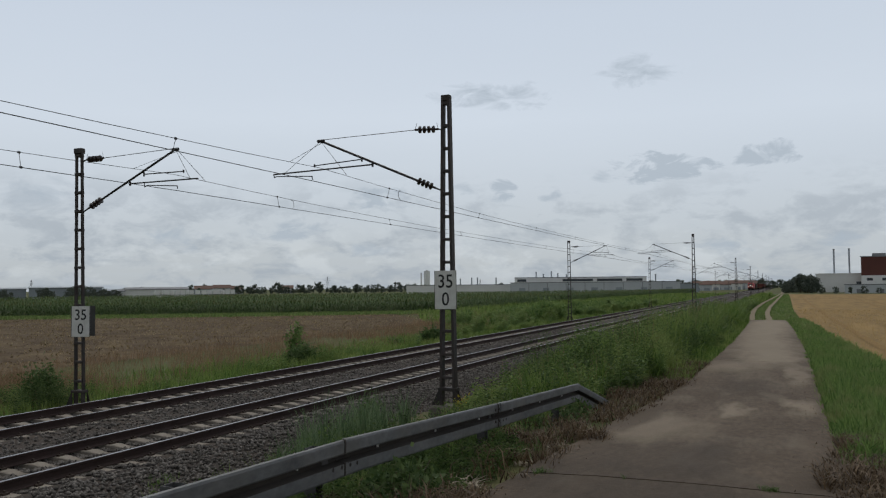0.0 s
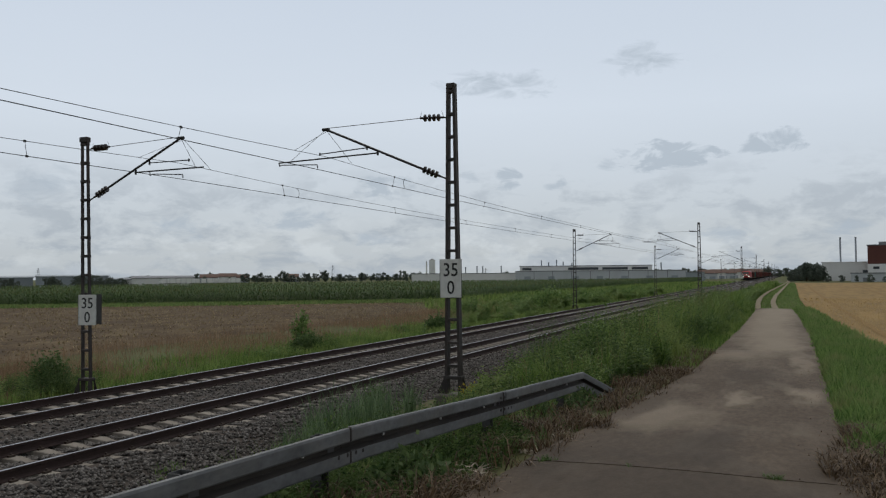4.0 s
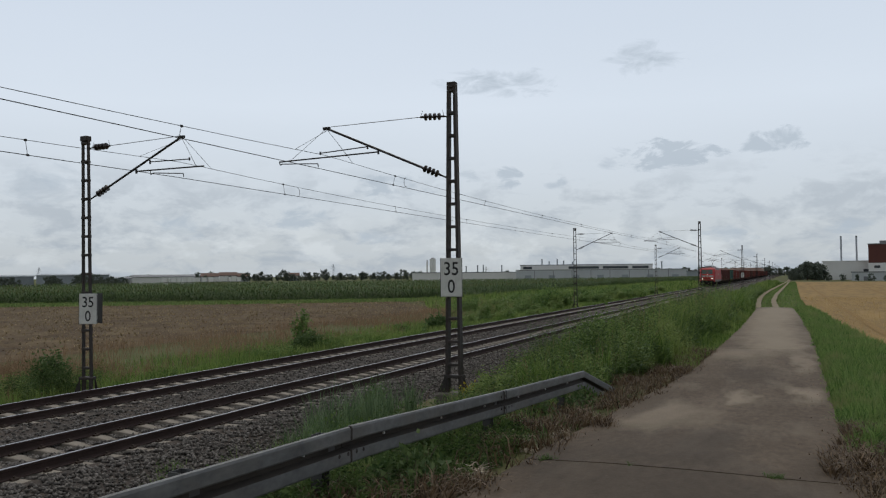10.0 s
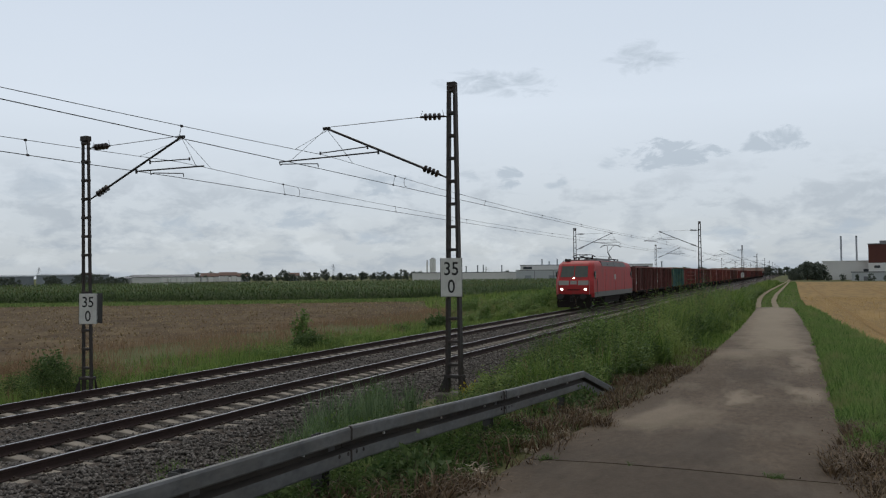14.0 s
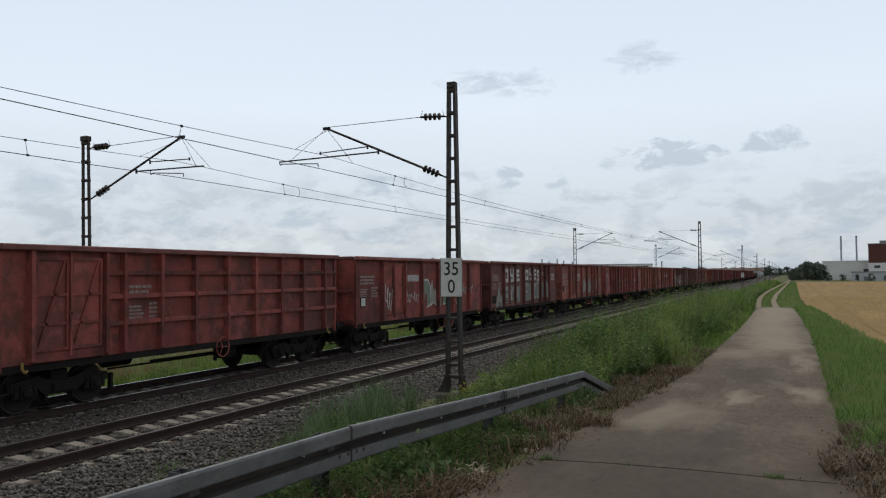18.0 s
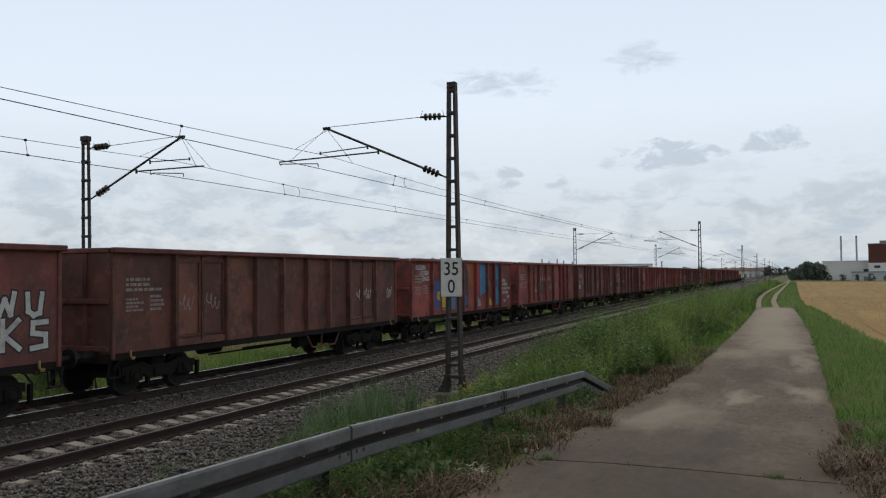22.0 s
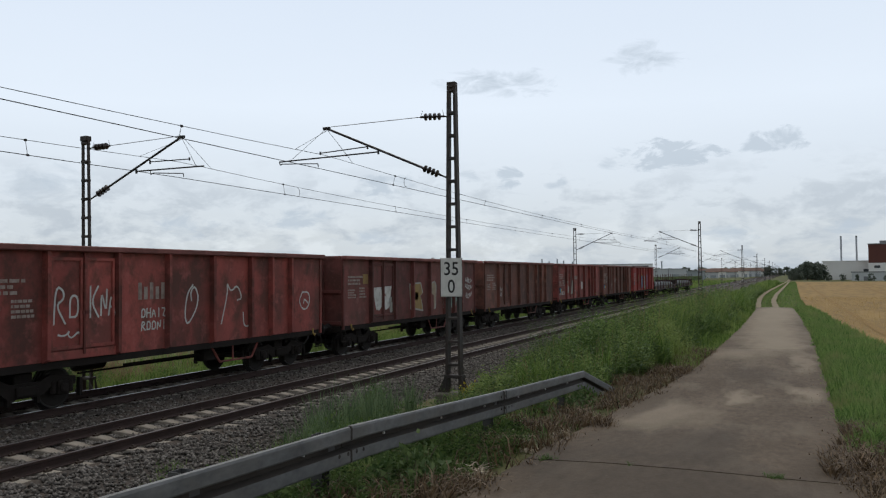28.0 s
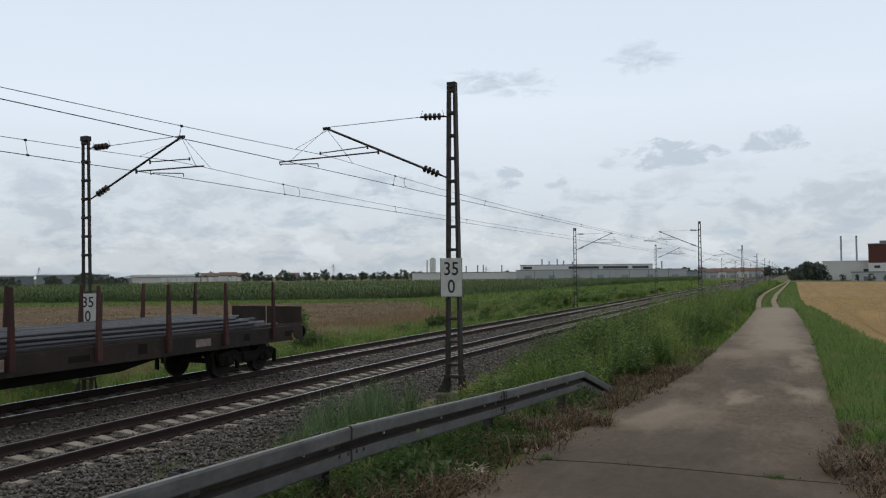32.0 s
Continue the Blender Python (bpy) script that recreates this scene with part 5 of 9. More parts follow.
W_LIST = []
pos = 19.35
for kind, paint, lab in [
        ("W", P_BROWN, "brown open bogie wagon with double doors and a white card"), ("W", P_BROWN, "brown open bogie wagon with white stencilled lettering"),
        ("V", P_GREEN, "faded turquoise open wagon with an ochre top rail"), ("D", P_RED, "rust-red open wagon with latticed side walls and braced doors"),
        ("A", P_RED, "faded red open wagon with pale green graffiti"), ("A", P_BROWN, "brown open wagon with large white graffiti letters"),
        ("A", P_PALE, "bleached red open wagon with silver graffiti"), ("B", P_RED, "long red-brown open wagon with white graffiti initials"),
        ("A", P_PALE, "bleached red open wagon with white lettering and yellow tags"), ("A", P_PALE, "bleached red open wagon with large white lettering"),
        ("A", P_BROWN, "brown open wagon with big white and pink graffiti"), ("C", P_DARK, "long sooty brown open wagon with two pairs of doors"),
        ("A", P_RED, "red open wagon painted with blue, yellow and red shapes"), ("A", P_RED, "red-brown open wagon with faint white graffiti"),
        ("A", P_BROWN, "brown open wagon with scrawled tags"), ("A", P_BROWN, "brown open wagon with small purple tags"),
        ("E", P_RED, "long red open wagon with white and tan graffiti"), ("E", P_RED, "long red open wagon with many narrow panels"),
        ("A", P_BROWN, "brown open wagon with white and red block graffiti"), ("A", P_BROWN, "plain brown open freight wagon"),
        ("E", P_RED, "plain long red open wagon"), ("E", P_BROWN, "long brown open wagon with white scribbles"),
        ("A", P_RED, "red open wagon with white letters and loops"), ("A", P_BROWN, "brown open wagon with white and yellow graffiti pieces"),
        ("A", P_DARK, "sooty brown open wagon"), ("A", P_RED, "red open wagon with white lettering and grey graffiti"),
        ("A", P_DARK, "dark sooty open wagon with one yellow sticker"), ("A", P_BRIGHT, "bright red open wagon with colourful graffiti")]:
    pos += 0.35 if kind == "V" else 0.0
    W_LIST.append(wagon(kind, paint, pos, lab, P_TOPOCHRE if kind == "V" else None))
    pos += LAYOUT[kind][0] - (0.42 if kind == "V" else 0.0)
FLAT_START = pos


S_CHROME = spray("chrome", (0.56, 0.57, 0.56))
S_PEEL = mat("peeling_white_paint", (0.50, 0.47, 0.42), 0.8, alt=(0.34, 0.28, 0.23), scale=3, amount=0.8, grain=20, grain_amount=0.3, bump=0.05, dirt=(0.10, 0.058, 0.044), dirt_amount=0.95, dirt_scale=4.0, dirt_low=0.50, dirt_high=0.55)

# ---- paint on the wagons' sides ----
def plane_x(kind, f0, f1):
    """How far out the wall stands between two shares of its length: doors lie proud."""
    for a, b, _ in LAYOUT[kind][2]:
        if f1 > a + 0.01 and f0 < b - 0.01:
            return HALF + 0.0445
    return HALF + 0.0165


def decal(idx, kind, name, poly, material, lift=0.0, label=""):
    """A flat patch of paint. poly: (share of the body's length, height above the rail)."""
    w, y0, body = W_LIST[idx]
    fs = [p[0] for p in poly]
    x = plane_x(kind, min(fs), max(fs)) + lift
    part(name, Mesh().add([(x, y0 + f * body, z) for f, z in poly], [tuple(range(len(poly)))]), material, w, label)


KINDS = ["W", "W", "V", "D", "A", "A", "A", "B", "A", "A", "A", "C", "A", "A", "A", "A", "E", "E", "A", "A", "E", "E", "A", "A", "A", "A", "A", "A"]


def word(idx, text, f, z, size, material, squeeze=1.0, bold=0.0, lift=0.0):
    """Painted letters, each letter a part of the wagon's side."""
    w, y0, body = W_LIST[idx]
    x = plane_x(KINDS[idx], f - 0.01, f + 0.01) + 0.004 + lift
    part("graffiti_letter" if len(text) == 1 else "graffiti_word", lettering(text, size, squeeze, bold), material, w, at=pose(x, y0 + f * body, z, 90, 0, 90))


def bars(idx, f, z, wide, rows, tall, material, seed=0):
    """Worn stencilled lines that cannot be read: rows of plain bars."""
    w, y0, body = W_LIST[idx]
    g = random.Random(seed * 31 + idx)
    x = plane_x(KINDS[idx], f, f + wide) + 0.003
    m = Mesh()
    for r in range(rows):
        a = f
        zz = z - r * tall * 1.7
        while a < f + wide * (0.65 + 0.35 * g.random()):
            b = a + wide * (0.08 + 0.16 * g.random())
            m.add([(x, y0 + a * body, zz), (x, y0 + b * body, zz), (x, y0 + b * body, zz + tall), (x, y0 + a * body, zz + tall)], [(0, 1, 2, 3)])
            a = b + wide * 0.035
    tagged(part("stencil", m, material, w), kind="stuff")


# block letter forms of sprayed pieces, none of them a readable letter
FORMS = (
    ((-.5, -.5), (-.5, .3), (-.3, .5), (.3, .5), (.5, .3), (.5, -.5), (.18, -.5), (.2, .0), (-.12, .02), (-.15, -.5)),
    ((-.5, -.5), (-.46, .5), (-.2, .5), (.15, -.05), (.14, .46), (.5, .5), (.5, -.5), (.2, -.5), (-.15, .05), (-.15, -.46)),
    ((-.5, -.5), (-.42, .1), (-.5, .45), (-.1, .5), (-.15, .15), (.15, .35), (.2, .5), (.5, .5), (.46, -.1), (.5, -.5), (.1, -.42), (-.1, -.5)),
    ((-.5, -.45), (-.35, .2), (-.1, .5), (.05, .3), (.1, .05), (.3, .2), (.5, .0), (.35, -.1), (.5, -.5), (.1, -.35), (-.2, -.5)),
    ((-.5, -.38), (-.5, .42), (-.2, .5), (.44, .5), (.5, .1), (.28, .0), (.5, -.12), (.5, -.5), (-.1, -.46), (-.3, -.5)))


def blob(idx, f, z, wide, tall, material, seed, edge=None, spiky=0.35, n=16, form=None):
    """An irregular sprayed form, with an outline below it."""
    g = random.Random(seed)
    body = W_LIST[idx][2]
    if spiky >= 0.35 and wide > 0.42:
        shape = [(2 * a + g.uniform(-0.14, 0.14), 2 * b + g.uniform(-0.1, 0.1)) for a, b in FORMS[g.choice((0, 2, 3, 4)) if form is None else form]]
    else:
        shape = []
        for i in range(n):
            t = 2 * math.pi * i / n
            cx, cz = math.cos(t), math.sin(t)
            k = max(abs(cx), abs(cz)) ** 0.75
            r = 1 - spiky * g.random()
            shape.append((cx / k * r, cz / k * r))
    if edge:
        decal(idx, KINDS[idx], "graffiti_outline", [(f + a * (wide / 2 + 0.07) / body, z + b * (tall / 2 + 0.07)) for a, b in shape], edge, 0.0)
    decal(idx, KINDS[idx], "graffiti_piece", [(f + a * wide / 2 / body, z + b * tall / 2) for a, b in shape], material, 0.004)


def strokes(idx, f, z, wide, tall, material, seed, n=7, r=0.03, lift=0.005):
    """A tag scrawled in one thin line."""
    w, y0, body = W_LIST[idx]
    g = random.Random(seed)
    x = plane_x(KINDS[idx], f - wide / body / 2, f + wide / body / 2) + lift
    turns, p, q = n / 2.6, g.uniform(0, 6.28), g.uniform(0.6, 1.6)
    m, r = 7 * n, r * 0.62
    pts = []
    for i in range(m + 1):
        u = i / m
        a = 6.283 * turns * u + p
        pts.append(((u - 0.5) * wide + 0.13 * wide * math.sin(a + q), 0.5 * tall * math.sin(a) * (0.62 + 0.38 * math.sin(2.3 * a * 0.31 + q)) + 0.08 * tall * math.sin(a * 2.1)))
    rim = []
    for k, (a, b) in enumerate(pts):
        (c, d), (e, h) = pts[max(0, k - 1)], pts[min(len(pts) - 1, k + 1)]
        l = math.hypot(e - c, h - d) or 1
        u, v = (e - c) / l * r, (h - d) / l * r
        rim += [(x + 0.00003 * k, y0 + f * body + a - v, z + b + u), (x + 0.00003 * k, y0 + f * body + a + v, z + b - u)]
    m = Mesh().add(rim, [(2 * k, 2 * k + 1, 2 * k + 3, 2 * k + 2) for k in range(len(pts) - 1)])
    part("graffiti_tag", m, material, w)


GLYPHS = {
    "O": (((.05, .05), (.95, .05), (.95, .95), (.05, .95), (.05, .05)),), "Y": (((.05, 1), (.08, .5), (.9, .45)), ((.92, 1), (.9, .08), (.25, .0))),
    "E": (((.95, .95), (.05, .95), (.05, .05), (.95, .05)), ((.05, .5), (.85, .5))),
    "A": (((0, 0), (.45, 1), (1, 0)), ((.2, .35), (.8, .35))), "K": (((.08, 0), (.08, 1)), ((.95, 1), (.15, .5), (1, 0))), "F": (((.08, 0), (.08, 1), (.98, 1)), ((.08, .5), (.75, .52))),
    "I": (((.5, 0), (.5, 1)),), "Z": (((.02, 1), (.95, .95), (.1, .05), (.98, 0)),), "N": (((.05, 0), (.1, 1), (.85, .05), (.95, 1)),), "n": (((0, 0), (.1, .7), (.35, 1), (.65, 1), (.9, .7), (1, 0)),),
    "R": (((0, 0), (.15, 1), (.8, .9), (.85, .65), (.15, .5), (.95, 0)),), "H": (((0, 0), (.05, 1)), ((.95, 0), (1, 1)), ((0, .5), (1, .52))), "3": (((0, .95), (.9, .9), (.3, .55), (.95, .3), (.5, 0), (0, .08)),),
    "1": (((0, .7), (.6, 1), (.6, 0)),), "U": (((0, 1), (.05, .2), (.4, 0), (.8, .1), (.95, 1)),), "W": (((0, 1), (.2, 0), (.5, .7), (.8, 0), (1, 1)),), "loop": (((.55, .95), (.2, .75), (.05, .25), (.25, 0), (.95, .55), (.7, .95), (.4, .8), (.45, .6)),),
    "m": (((0, 0), (.3, .75), (.25, 1), (.45, .75), (.75, .95), (1, .6), (.75, .55)),), "hex": (((.35, 1), (1, 1), (1, .25), (.45, 0), (0, .5), (.35, 1)), ((.45, .4), (.5, .65), (.85, .4)))}
GLYPHS["S"] = (((.95, .92), (.1, .9), (.08, .55), (.9, .47), (.92, .08), (.05, .03)),)


def glyph(idx, ch, f, z, wide, tall, thick, material, edge=None, lift=0.006):
    """One sprayed letter drawn in broad square-ended strokes; edge: paint of the outline below them."""
    w, y0, body = W_LIST[idx]
    x = plane_x(KINDS[idx], f - wide / body / 2, f + wide / body / 2) + lift
    for paint, more, up in ((edge, 0.07, -0.0055), (material, 0.0, 0.0)):
        if paint is None:
            continue
        m, n = Mesh(), 0
        for line in GLYPHS[ch]:
            pts = [(y0 + f * body + (a - 0.5) * wide, z + b * tall) for a, b in line]
            for _ in range(2 if thick < 0.06 else 0):
                cut = [pts[0]]
                for (a, b), (c, d) in zip(pts, pts[1:]):
                    cut += [(a * 0.75 + c * 0.25, b * 0.75 + d * 0.25), (a * 0.25 + c * 0.75, b * 0.25 + d * 0.75)]
                pts = cut + [pts[-1]]
            for (a, b), (c, d) in zip(pts, pts[1:]):
                l = math.hypot(c - a, d - b) or 1
                u, v, r = (c - a) / l, (d - b) / l, (thick + more) / 2
                q = x + up + 0.0003 * n
                m.add([(q, a - u * r - v * r, b - v * r + u * r), (q, a - u * r + v * r, b - v * r - u * r), (q, c + u * r + v * r, d + v * r - u * r), (q, c + u * r - v * r, d + v * r + u * r)], [(0, 1, 2, 3)])
                n += 1
        part("graffiti_letter" if paint is material else "graffiti_outline", m, paint, w)


def bubble(idx, f, z, wide, tall, material, rims=(), foot=7.0, crown=2.4, lean=0.0, lift=0.004):
    """A swollen letter body with a round top and a flat foot, over its outlines: rims are (paint, width)."""
    body = W_LIST[idx][2]
    for n, (paint, more) in enumerate(list(rims) + [(material, 0.0)]):
        pts = []
        for i in range(28):
            c, d = math.cos(2 * math.pi * i / 28), math.sin(2 * math.pi * i / 28)
            e = 2 / (crown if d > 0 else foot)
            a, b = math.copysign(abs(c) ** e, c) * (wide / 2 + more), math.copysign(abs(d) ** e, d) * (tall / 2 + more)
            pts.append((f + (a + lean * b) / body, z + b))
        decal(idx, KINDS[idx], "graffiti_piece" if paint is material else "graffiti_outline", pts, paint, lift + 0.003 * (n - len(rims)))


def card(idx, f, z, wide=0.30, tall=0.28, material=None):
    w, y0, body = W_LIST[idx]
    y = y0 + f * body
    part("card_holder", Mesh().box(HALF + 0.013, HALF + 0.03, y - wide / 2 - 0.04, y + wide / 2 + 0.04, z - tall / 2 - 0.04, z + tall / 2 + 0.04), M_UNDER, w)
    part("waybill_card", Mesh().box(HALF + 0.0305, HALF + 0.034, y - wide / 2, y + wide / 2, z - tall / 2, z + tall / 2), material or M_CARD, w)


for i, k in enumerate(KINDS):
    wide = 0.085 if k in "AE" else 0.08
    at = {"A": 0.03, "W": 0.012, "V": 0.115, "D": 0.27, "B": 0.03, "C": 0.03, "E": 0.03}[k]
    top = {"W": 2.75, "D": 2.55, "V": 2.0}.get(k, 2.72)
    w_first = {"A": 0.09, "W": 0.062, "V": 0.05, "D": 0.07, "B": 0.075, "C": 0.075, "E": 0.07}[k]
    bars(i, at, top, w_first, 3, 0.07, M_PRINT, 1)
    bars(i, at, top - 0.45, w_first * 0.5, 4, 0.05, M_PRINT, 2)
    bars(i, at + w_first * 0.72, top - 0.40, w_first * 0.45, 4, 0.06, M_PRINT, 3)
    if i in (0, 1, 4, 14, 2):
        card(i, {"A": 0.045, "W": 0.060, "V": 0.14}[k], 1.85)
        if k == "W":
            bars(i, 0.098, 2.0, 0.05, 4, 0.06, M_PRINT, 4)
    elif i in (6, 9, 15, 16, 7, 27):
        card(i, 0.04, 1.80, material=M_GALV if i in (7, 27) else M_UNDER)
    elif i in (25, 26):
        card(i, 0.045, 1.72, material=S_CYAN)
        decal(i, k, "sticker", [(0.055, 1.60), (0.072, 1.60), (0.072, 1.80), (0.055, 1.80)], S_YELLOW, 0.022)

# maker's lettering as plain pale bars
for i, f, z, n, h in ((4, 0.322, 2.55, 7, 0.26), (8, 0.318, 2.50, 7, 0.26), (25, 0.32, 2.40, 7, 0.26), (1, 0.42, 2.65, 4, 0.18), (2, 0.30, 2.78, 4, 0.44), (18, 0.335, 2.95, 8, 0.2)):
    for j in range(n):
        a = f + j * h * 0.062 * (0.9 if i != 2 else 1.3)
        if i == 2 and j == 1:
            continue
        decal(i, KINDS[i], "lettering_bar", [(a, z), (a + h * 0.042, z), (a + h * 0.042, z + h), (a, z + h)], M_PRINT if i not in (2, 4) else S_WHITE, 0.004)
for i, f, z in ((16, 0.291, 2.62), (17, 0.296, 2.60)):
    decal(i, "E", "logo_frame", [(f, z), (f + 0.032, z), (f + 0.032, z + 0.40), (f, z + 0.40)], S_WHITE, 0.001)
    decal(i, "E", "logo_field", [(f + 0.004, z + 0.05), (f + 0.028, z + 0.05), (f + 0.028, z + 0.35), (f + 0.004, z + 0.35)], S_CRIM, 0.004)

# fifth wagon: pale green piece
for f, wd, tl, c in ((0.475, 0.9, 1.05, S_GREEN), (0.535, 0.6, 0.95, S_SILVER), (0.61, 0.75, 0.95, S_GREEN), (0.665, 0.55, 1.0, S_SILVER), (0.735, 0.7, 1.0, S_GREEN)):
    blob(4, f, 2.05, wd, tl, c, int(f * 991), S_WHITE)
strokes(4, 0.20, 2.0, 0.55, 1.0, S_WHITE, 3, 8, 0.035)
for f in (0.345, 0.40, 0.82, 0.885):
    strokes(4, f, 1.95 + 0.2 * (f > 0.5), 0.55, 0.45, S_WHITE, int(f * 100), 8, 0.025)
# sixth wagon: big white words over a silver piece
for ch, f, z, wd, tl, th in (("O", 0.196, 2.44, 0.50, 0.60, 0.20), ("Y", 0.272, 2.46, 0.50, 0.56, 0.19), ("E", 0.359, 2.47, 0.52, 0.54, 0.17),
                             ("O", 0.494, 2.52, 0.48, 0.48, 0.17), ("Y", 0.555, 2.50, 0.42, 0.58, 0.15), ("E", 0.620, 2.50, 0.50, 0.54, 0.16), ("S", 0.677, 2.43, 0.42, 0.58, 0.16)):
    glyph(5, ch, f, z, wd, tl, th, S_WHITE)
word(5, "ANTO", 0.742, 2.72, 0.30, S_WHITE, 0.8, 0.004)
word(5, "OYE!", 0.926, 2.42, 0.56, S_WHITE, 0.85, 0.01)
S_DIM = spray("dim_silver", (0.20, 0.215, 0.195))
for f0, f1, z0, z1 in ((0.062, 0.150, 1.12, 1.75), (0.166, 0.300, 1.12, 2.25), (0.316, 0.390, 1.2, 2.2), (0.447, 0.560, 1.25, 2.3), (0.578, 0.690, 1.3, 2.35), (0.708, 0.768, 1.35, 2.35), (0.785, 0.85, 1.35, 2.25)):
    decal(5, "A", "graffiti_panel", [(f0, z0), (f1, z0 + 0.04), (f1, z1), (f1 - 0.02, z1 - 0.1), ((f0 + f1) / 2, z1 - 0.03), (f0 + 0.015, z1 - 0.18), (f0, z1 - 0.45)], S_DIM, -0.002)
for ch, f, z, wd, tl, th in (("A", 0.108, 1.22, 0.75, 0.70, 0.24), ("E", 0.190, 1.22, 0.52, 0.86, 0.25), ("K", 0.270, 1.22, 0.55, 0.88, 0.23), ("A", 0.352, 1.42, 0.52, 0.60, 0.18),
                             ("F", 0.488, 1.36, 0.62, 0.84, 0.22), ("I", 0.546, 1.40, 0.2, 0.78, 0.20), ("Z", 0.612, 1.42, 0.55, 0.78, 0.20), ("Z", 0.668, 1.42, 0.40, 0.85, 0.18), ("I", 0.726, 1.50, 0.2, 0.75, 0.20), ("n", 0.815, 1.45, 0.62, 0.78, 0.24)):
    glyph(5, ch, f, z, wd, tl, th, S_SILVER, S_BLACK)
card(5, 0.045, 1.50, 0.5, 0.32, M_UNDER)
# seventh: silver piece
for j, (f, wd) in enumerate(((0.47, 0.75), (0.53, 0.75), (0.60, 0.8), (0.665, 0.7), (0.73, 0.7), (0.80, 0.75), (0.845, 0.4))):
    blob(6, f, 1.98, wd, 1.15, S_SILVER, 70 + j, S_BLACK, 0.5)
for ch, f, wd in (("H", 0.347, 0.28), ("3", 0.379, 0.24), ("1", 0.406, 0.14)):
    glyph(6, ch, f, 2.30, wd, 0.46, 0.07, S_WHITE)
strokes(6, 0.22, 2.3, 0.5, 0.5, M_PRINT, 8)
strokes(6, 0.10, 1.75, 0.8, 0.45, M_PRINT, 9)
strokes(6, 0.92, 2.35, 0.9, 0.6, M_PRINT, 19, 9)
# eighth: initials
for ch, f, z, wd, tl, th in (("O", 0.417, 1.62, 0.50, 0.75, 0.17), ("Y", 0.507, 1.68, 0.50, 0.66, 0.15), ("N", 0.602, 1.62, 0.55, 0.76, 0.15)):
    glyph(7, ch, f, z, wd, tl, th, S_PEEL)
strokes(7, 0.095, 1.62, 0.55, 0.28, S_WHITE, 5, 7, 0.025)
word(7, "RATS", 0.955, 1.95, 0.36, S_WHITE, 0.8, 0.004)
for f in (0.51, 0.60, 0.68):
    strokes(8, f, 2.1 + 0.25 * (f < 0.6), 0.75, 0.42, S_OCHRE, int(f * 97), 8, 0.028)
strokes(8, 0.80, 2.0, 0.5, 0.9, S_OCHRE, 77, 8, 0.028)
# tenth: large pale lettering
for j, ch in enumerate(("R", "a", "i", "l", "i", "o", "N")):
    f = 0.345 + 0.036 * j
    decal(9, "A", "lettering_bar", [(f - 0.011, 2.30), (f + 0.011, 2.30), (f + 0.011, 2.80 - 0.12 * (j in (1, 5))), (f - 0.011, 2.80 - 0.12 * (j in (1, 5)))], S_WHITE, 0.004)
# eleventh: chrome letters with black and white outlines over pink
for f, z, wd, tl in ((0.100, 1.45, 0.95, 0.75), (0.205, 2.15, 0.7, 0.45), (0.405, 2.25, 0.55, 0.5), (0.535, 2.45, 0.5, 0.4), (0.660, 1.65, 0.6, 0.8)):
    blob(10, f, z, wd, tl, S_PINK, int(f * 377), None, 0.34)
S_BEIGE = spray("beige", (0.34, 0.26, 0.17))
for f0, f1 in ((0.165, 0.303), (0.313, 0.430), (0.442, 0.562), (0.574, 0.64)):
    decal(10, "A", "graffiti_panel", [(f0, 1.14), (f1, 1.14), (f1, 1.52), (f0, 1.46)], S_BEIGE if f0 < 0.5 else S_CRIM, 0.0)
RIM = ((S_WHITE, 0.115), (S_BLACK, 0.080))
for j, (f, z, wd, tl, foot, crown, ln) in enumerate(((0.132, 1.80, 0.42, 1.15, 9, 3, 0.25), (0.195, 1.70, 0.90, 1.05, 9, 2.2, 0.0), (0.268, 1.80, 0.80, 1.15, 9, 2.6, 0.18),
                                                     (0.368, 1.88, 1.50, 1.34, 4, 2.2, 0.0), (0.503, 1.88, 1.52, 1.40, 9, 2.4, 0.0), (0.615, 1.92, 0.92, 1.30, 9, 4.0, 0.0))):
    bubble(10, f, z, wd, tl, S_CHROME, RIM, foot, crown, ln, 0.008 + 0.005 * j)
for f, z, wd, tl in ((0.195, 2.05, 0.30, 0.5), (0.195, 1.30, 0.26, 0.25), (0.378, 2.08, 0.34, 0.26), (0.366, 1.62, 0.40, 0.30), (0.512, 2.10, 0.30, 0.28), (0.510, 1.40, 0.16, 0.42), (0.610, 1.85, 0.2, 0.40)):
    bubble(10, f, z, wd, tl, S_BLACK, (), 2.6, 2.2, lift=0.037)
strokes(10, 0.735, 1.85, 0.50, 0.45, S_WHITE, 21, 9, 0.03)
strokes(10, 0.735, 1.52, 0.50, 0.25, S_WHITE, 22, 9, 0.03)
for ch, f, z, wd, tl in (("W", 0.895, 2.10, 0.42, 0.40), ("U", 0.950, 2.06, 0.36, 0.42), ("K", 0.905, 1.42, 0.40, 0.55), ("S", 0.958, 1.38, 0.38, 0.58)):
    glyph(10, ch, f, z, wd, tl, 0.11, S_WHITE, S_BLACK)
w10 = W_LIST[10][0]
part("graffiti_tag", Mesh().add([(0.15 + 0.42 * math.cos(t) * (1 - 0.25 * math.sin(3 * t) ** 2), W_LIST[10][1] - 0.016, 2.68 + 0.48 * math.sin(t)) for t in np.linspace(0, 6.1, 18)], [tuple(range(18))]), S_CYAN, w10, "light blue sprayed tag")
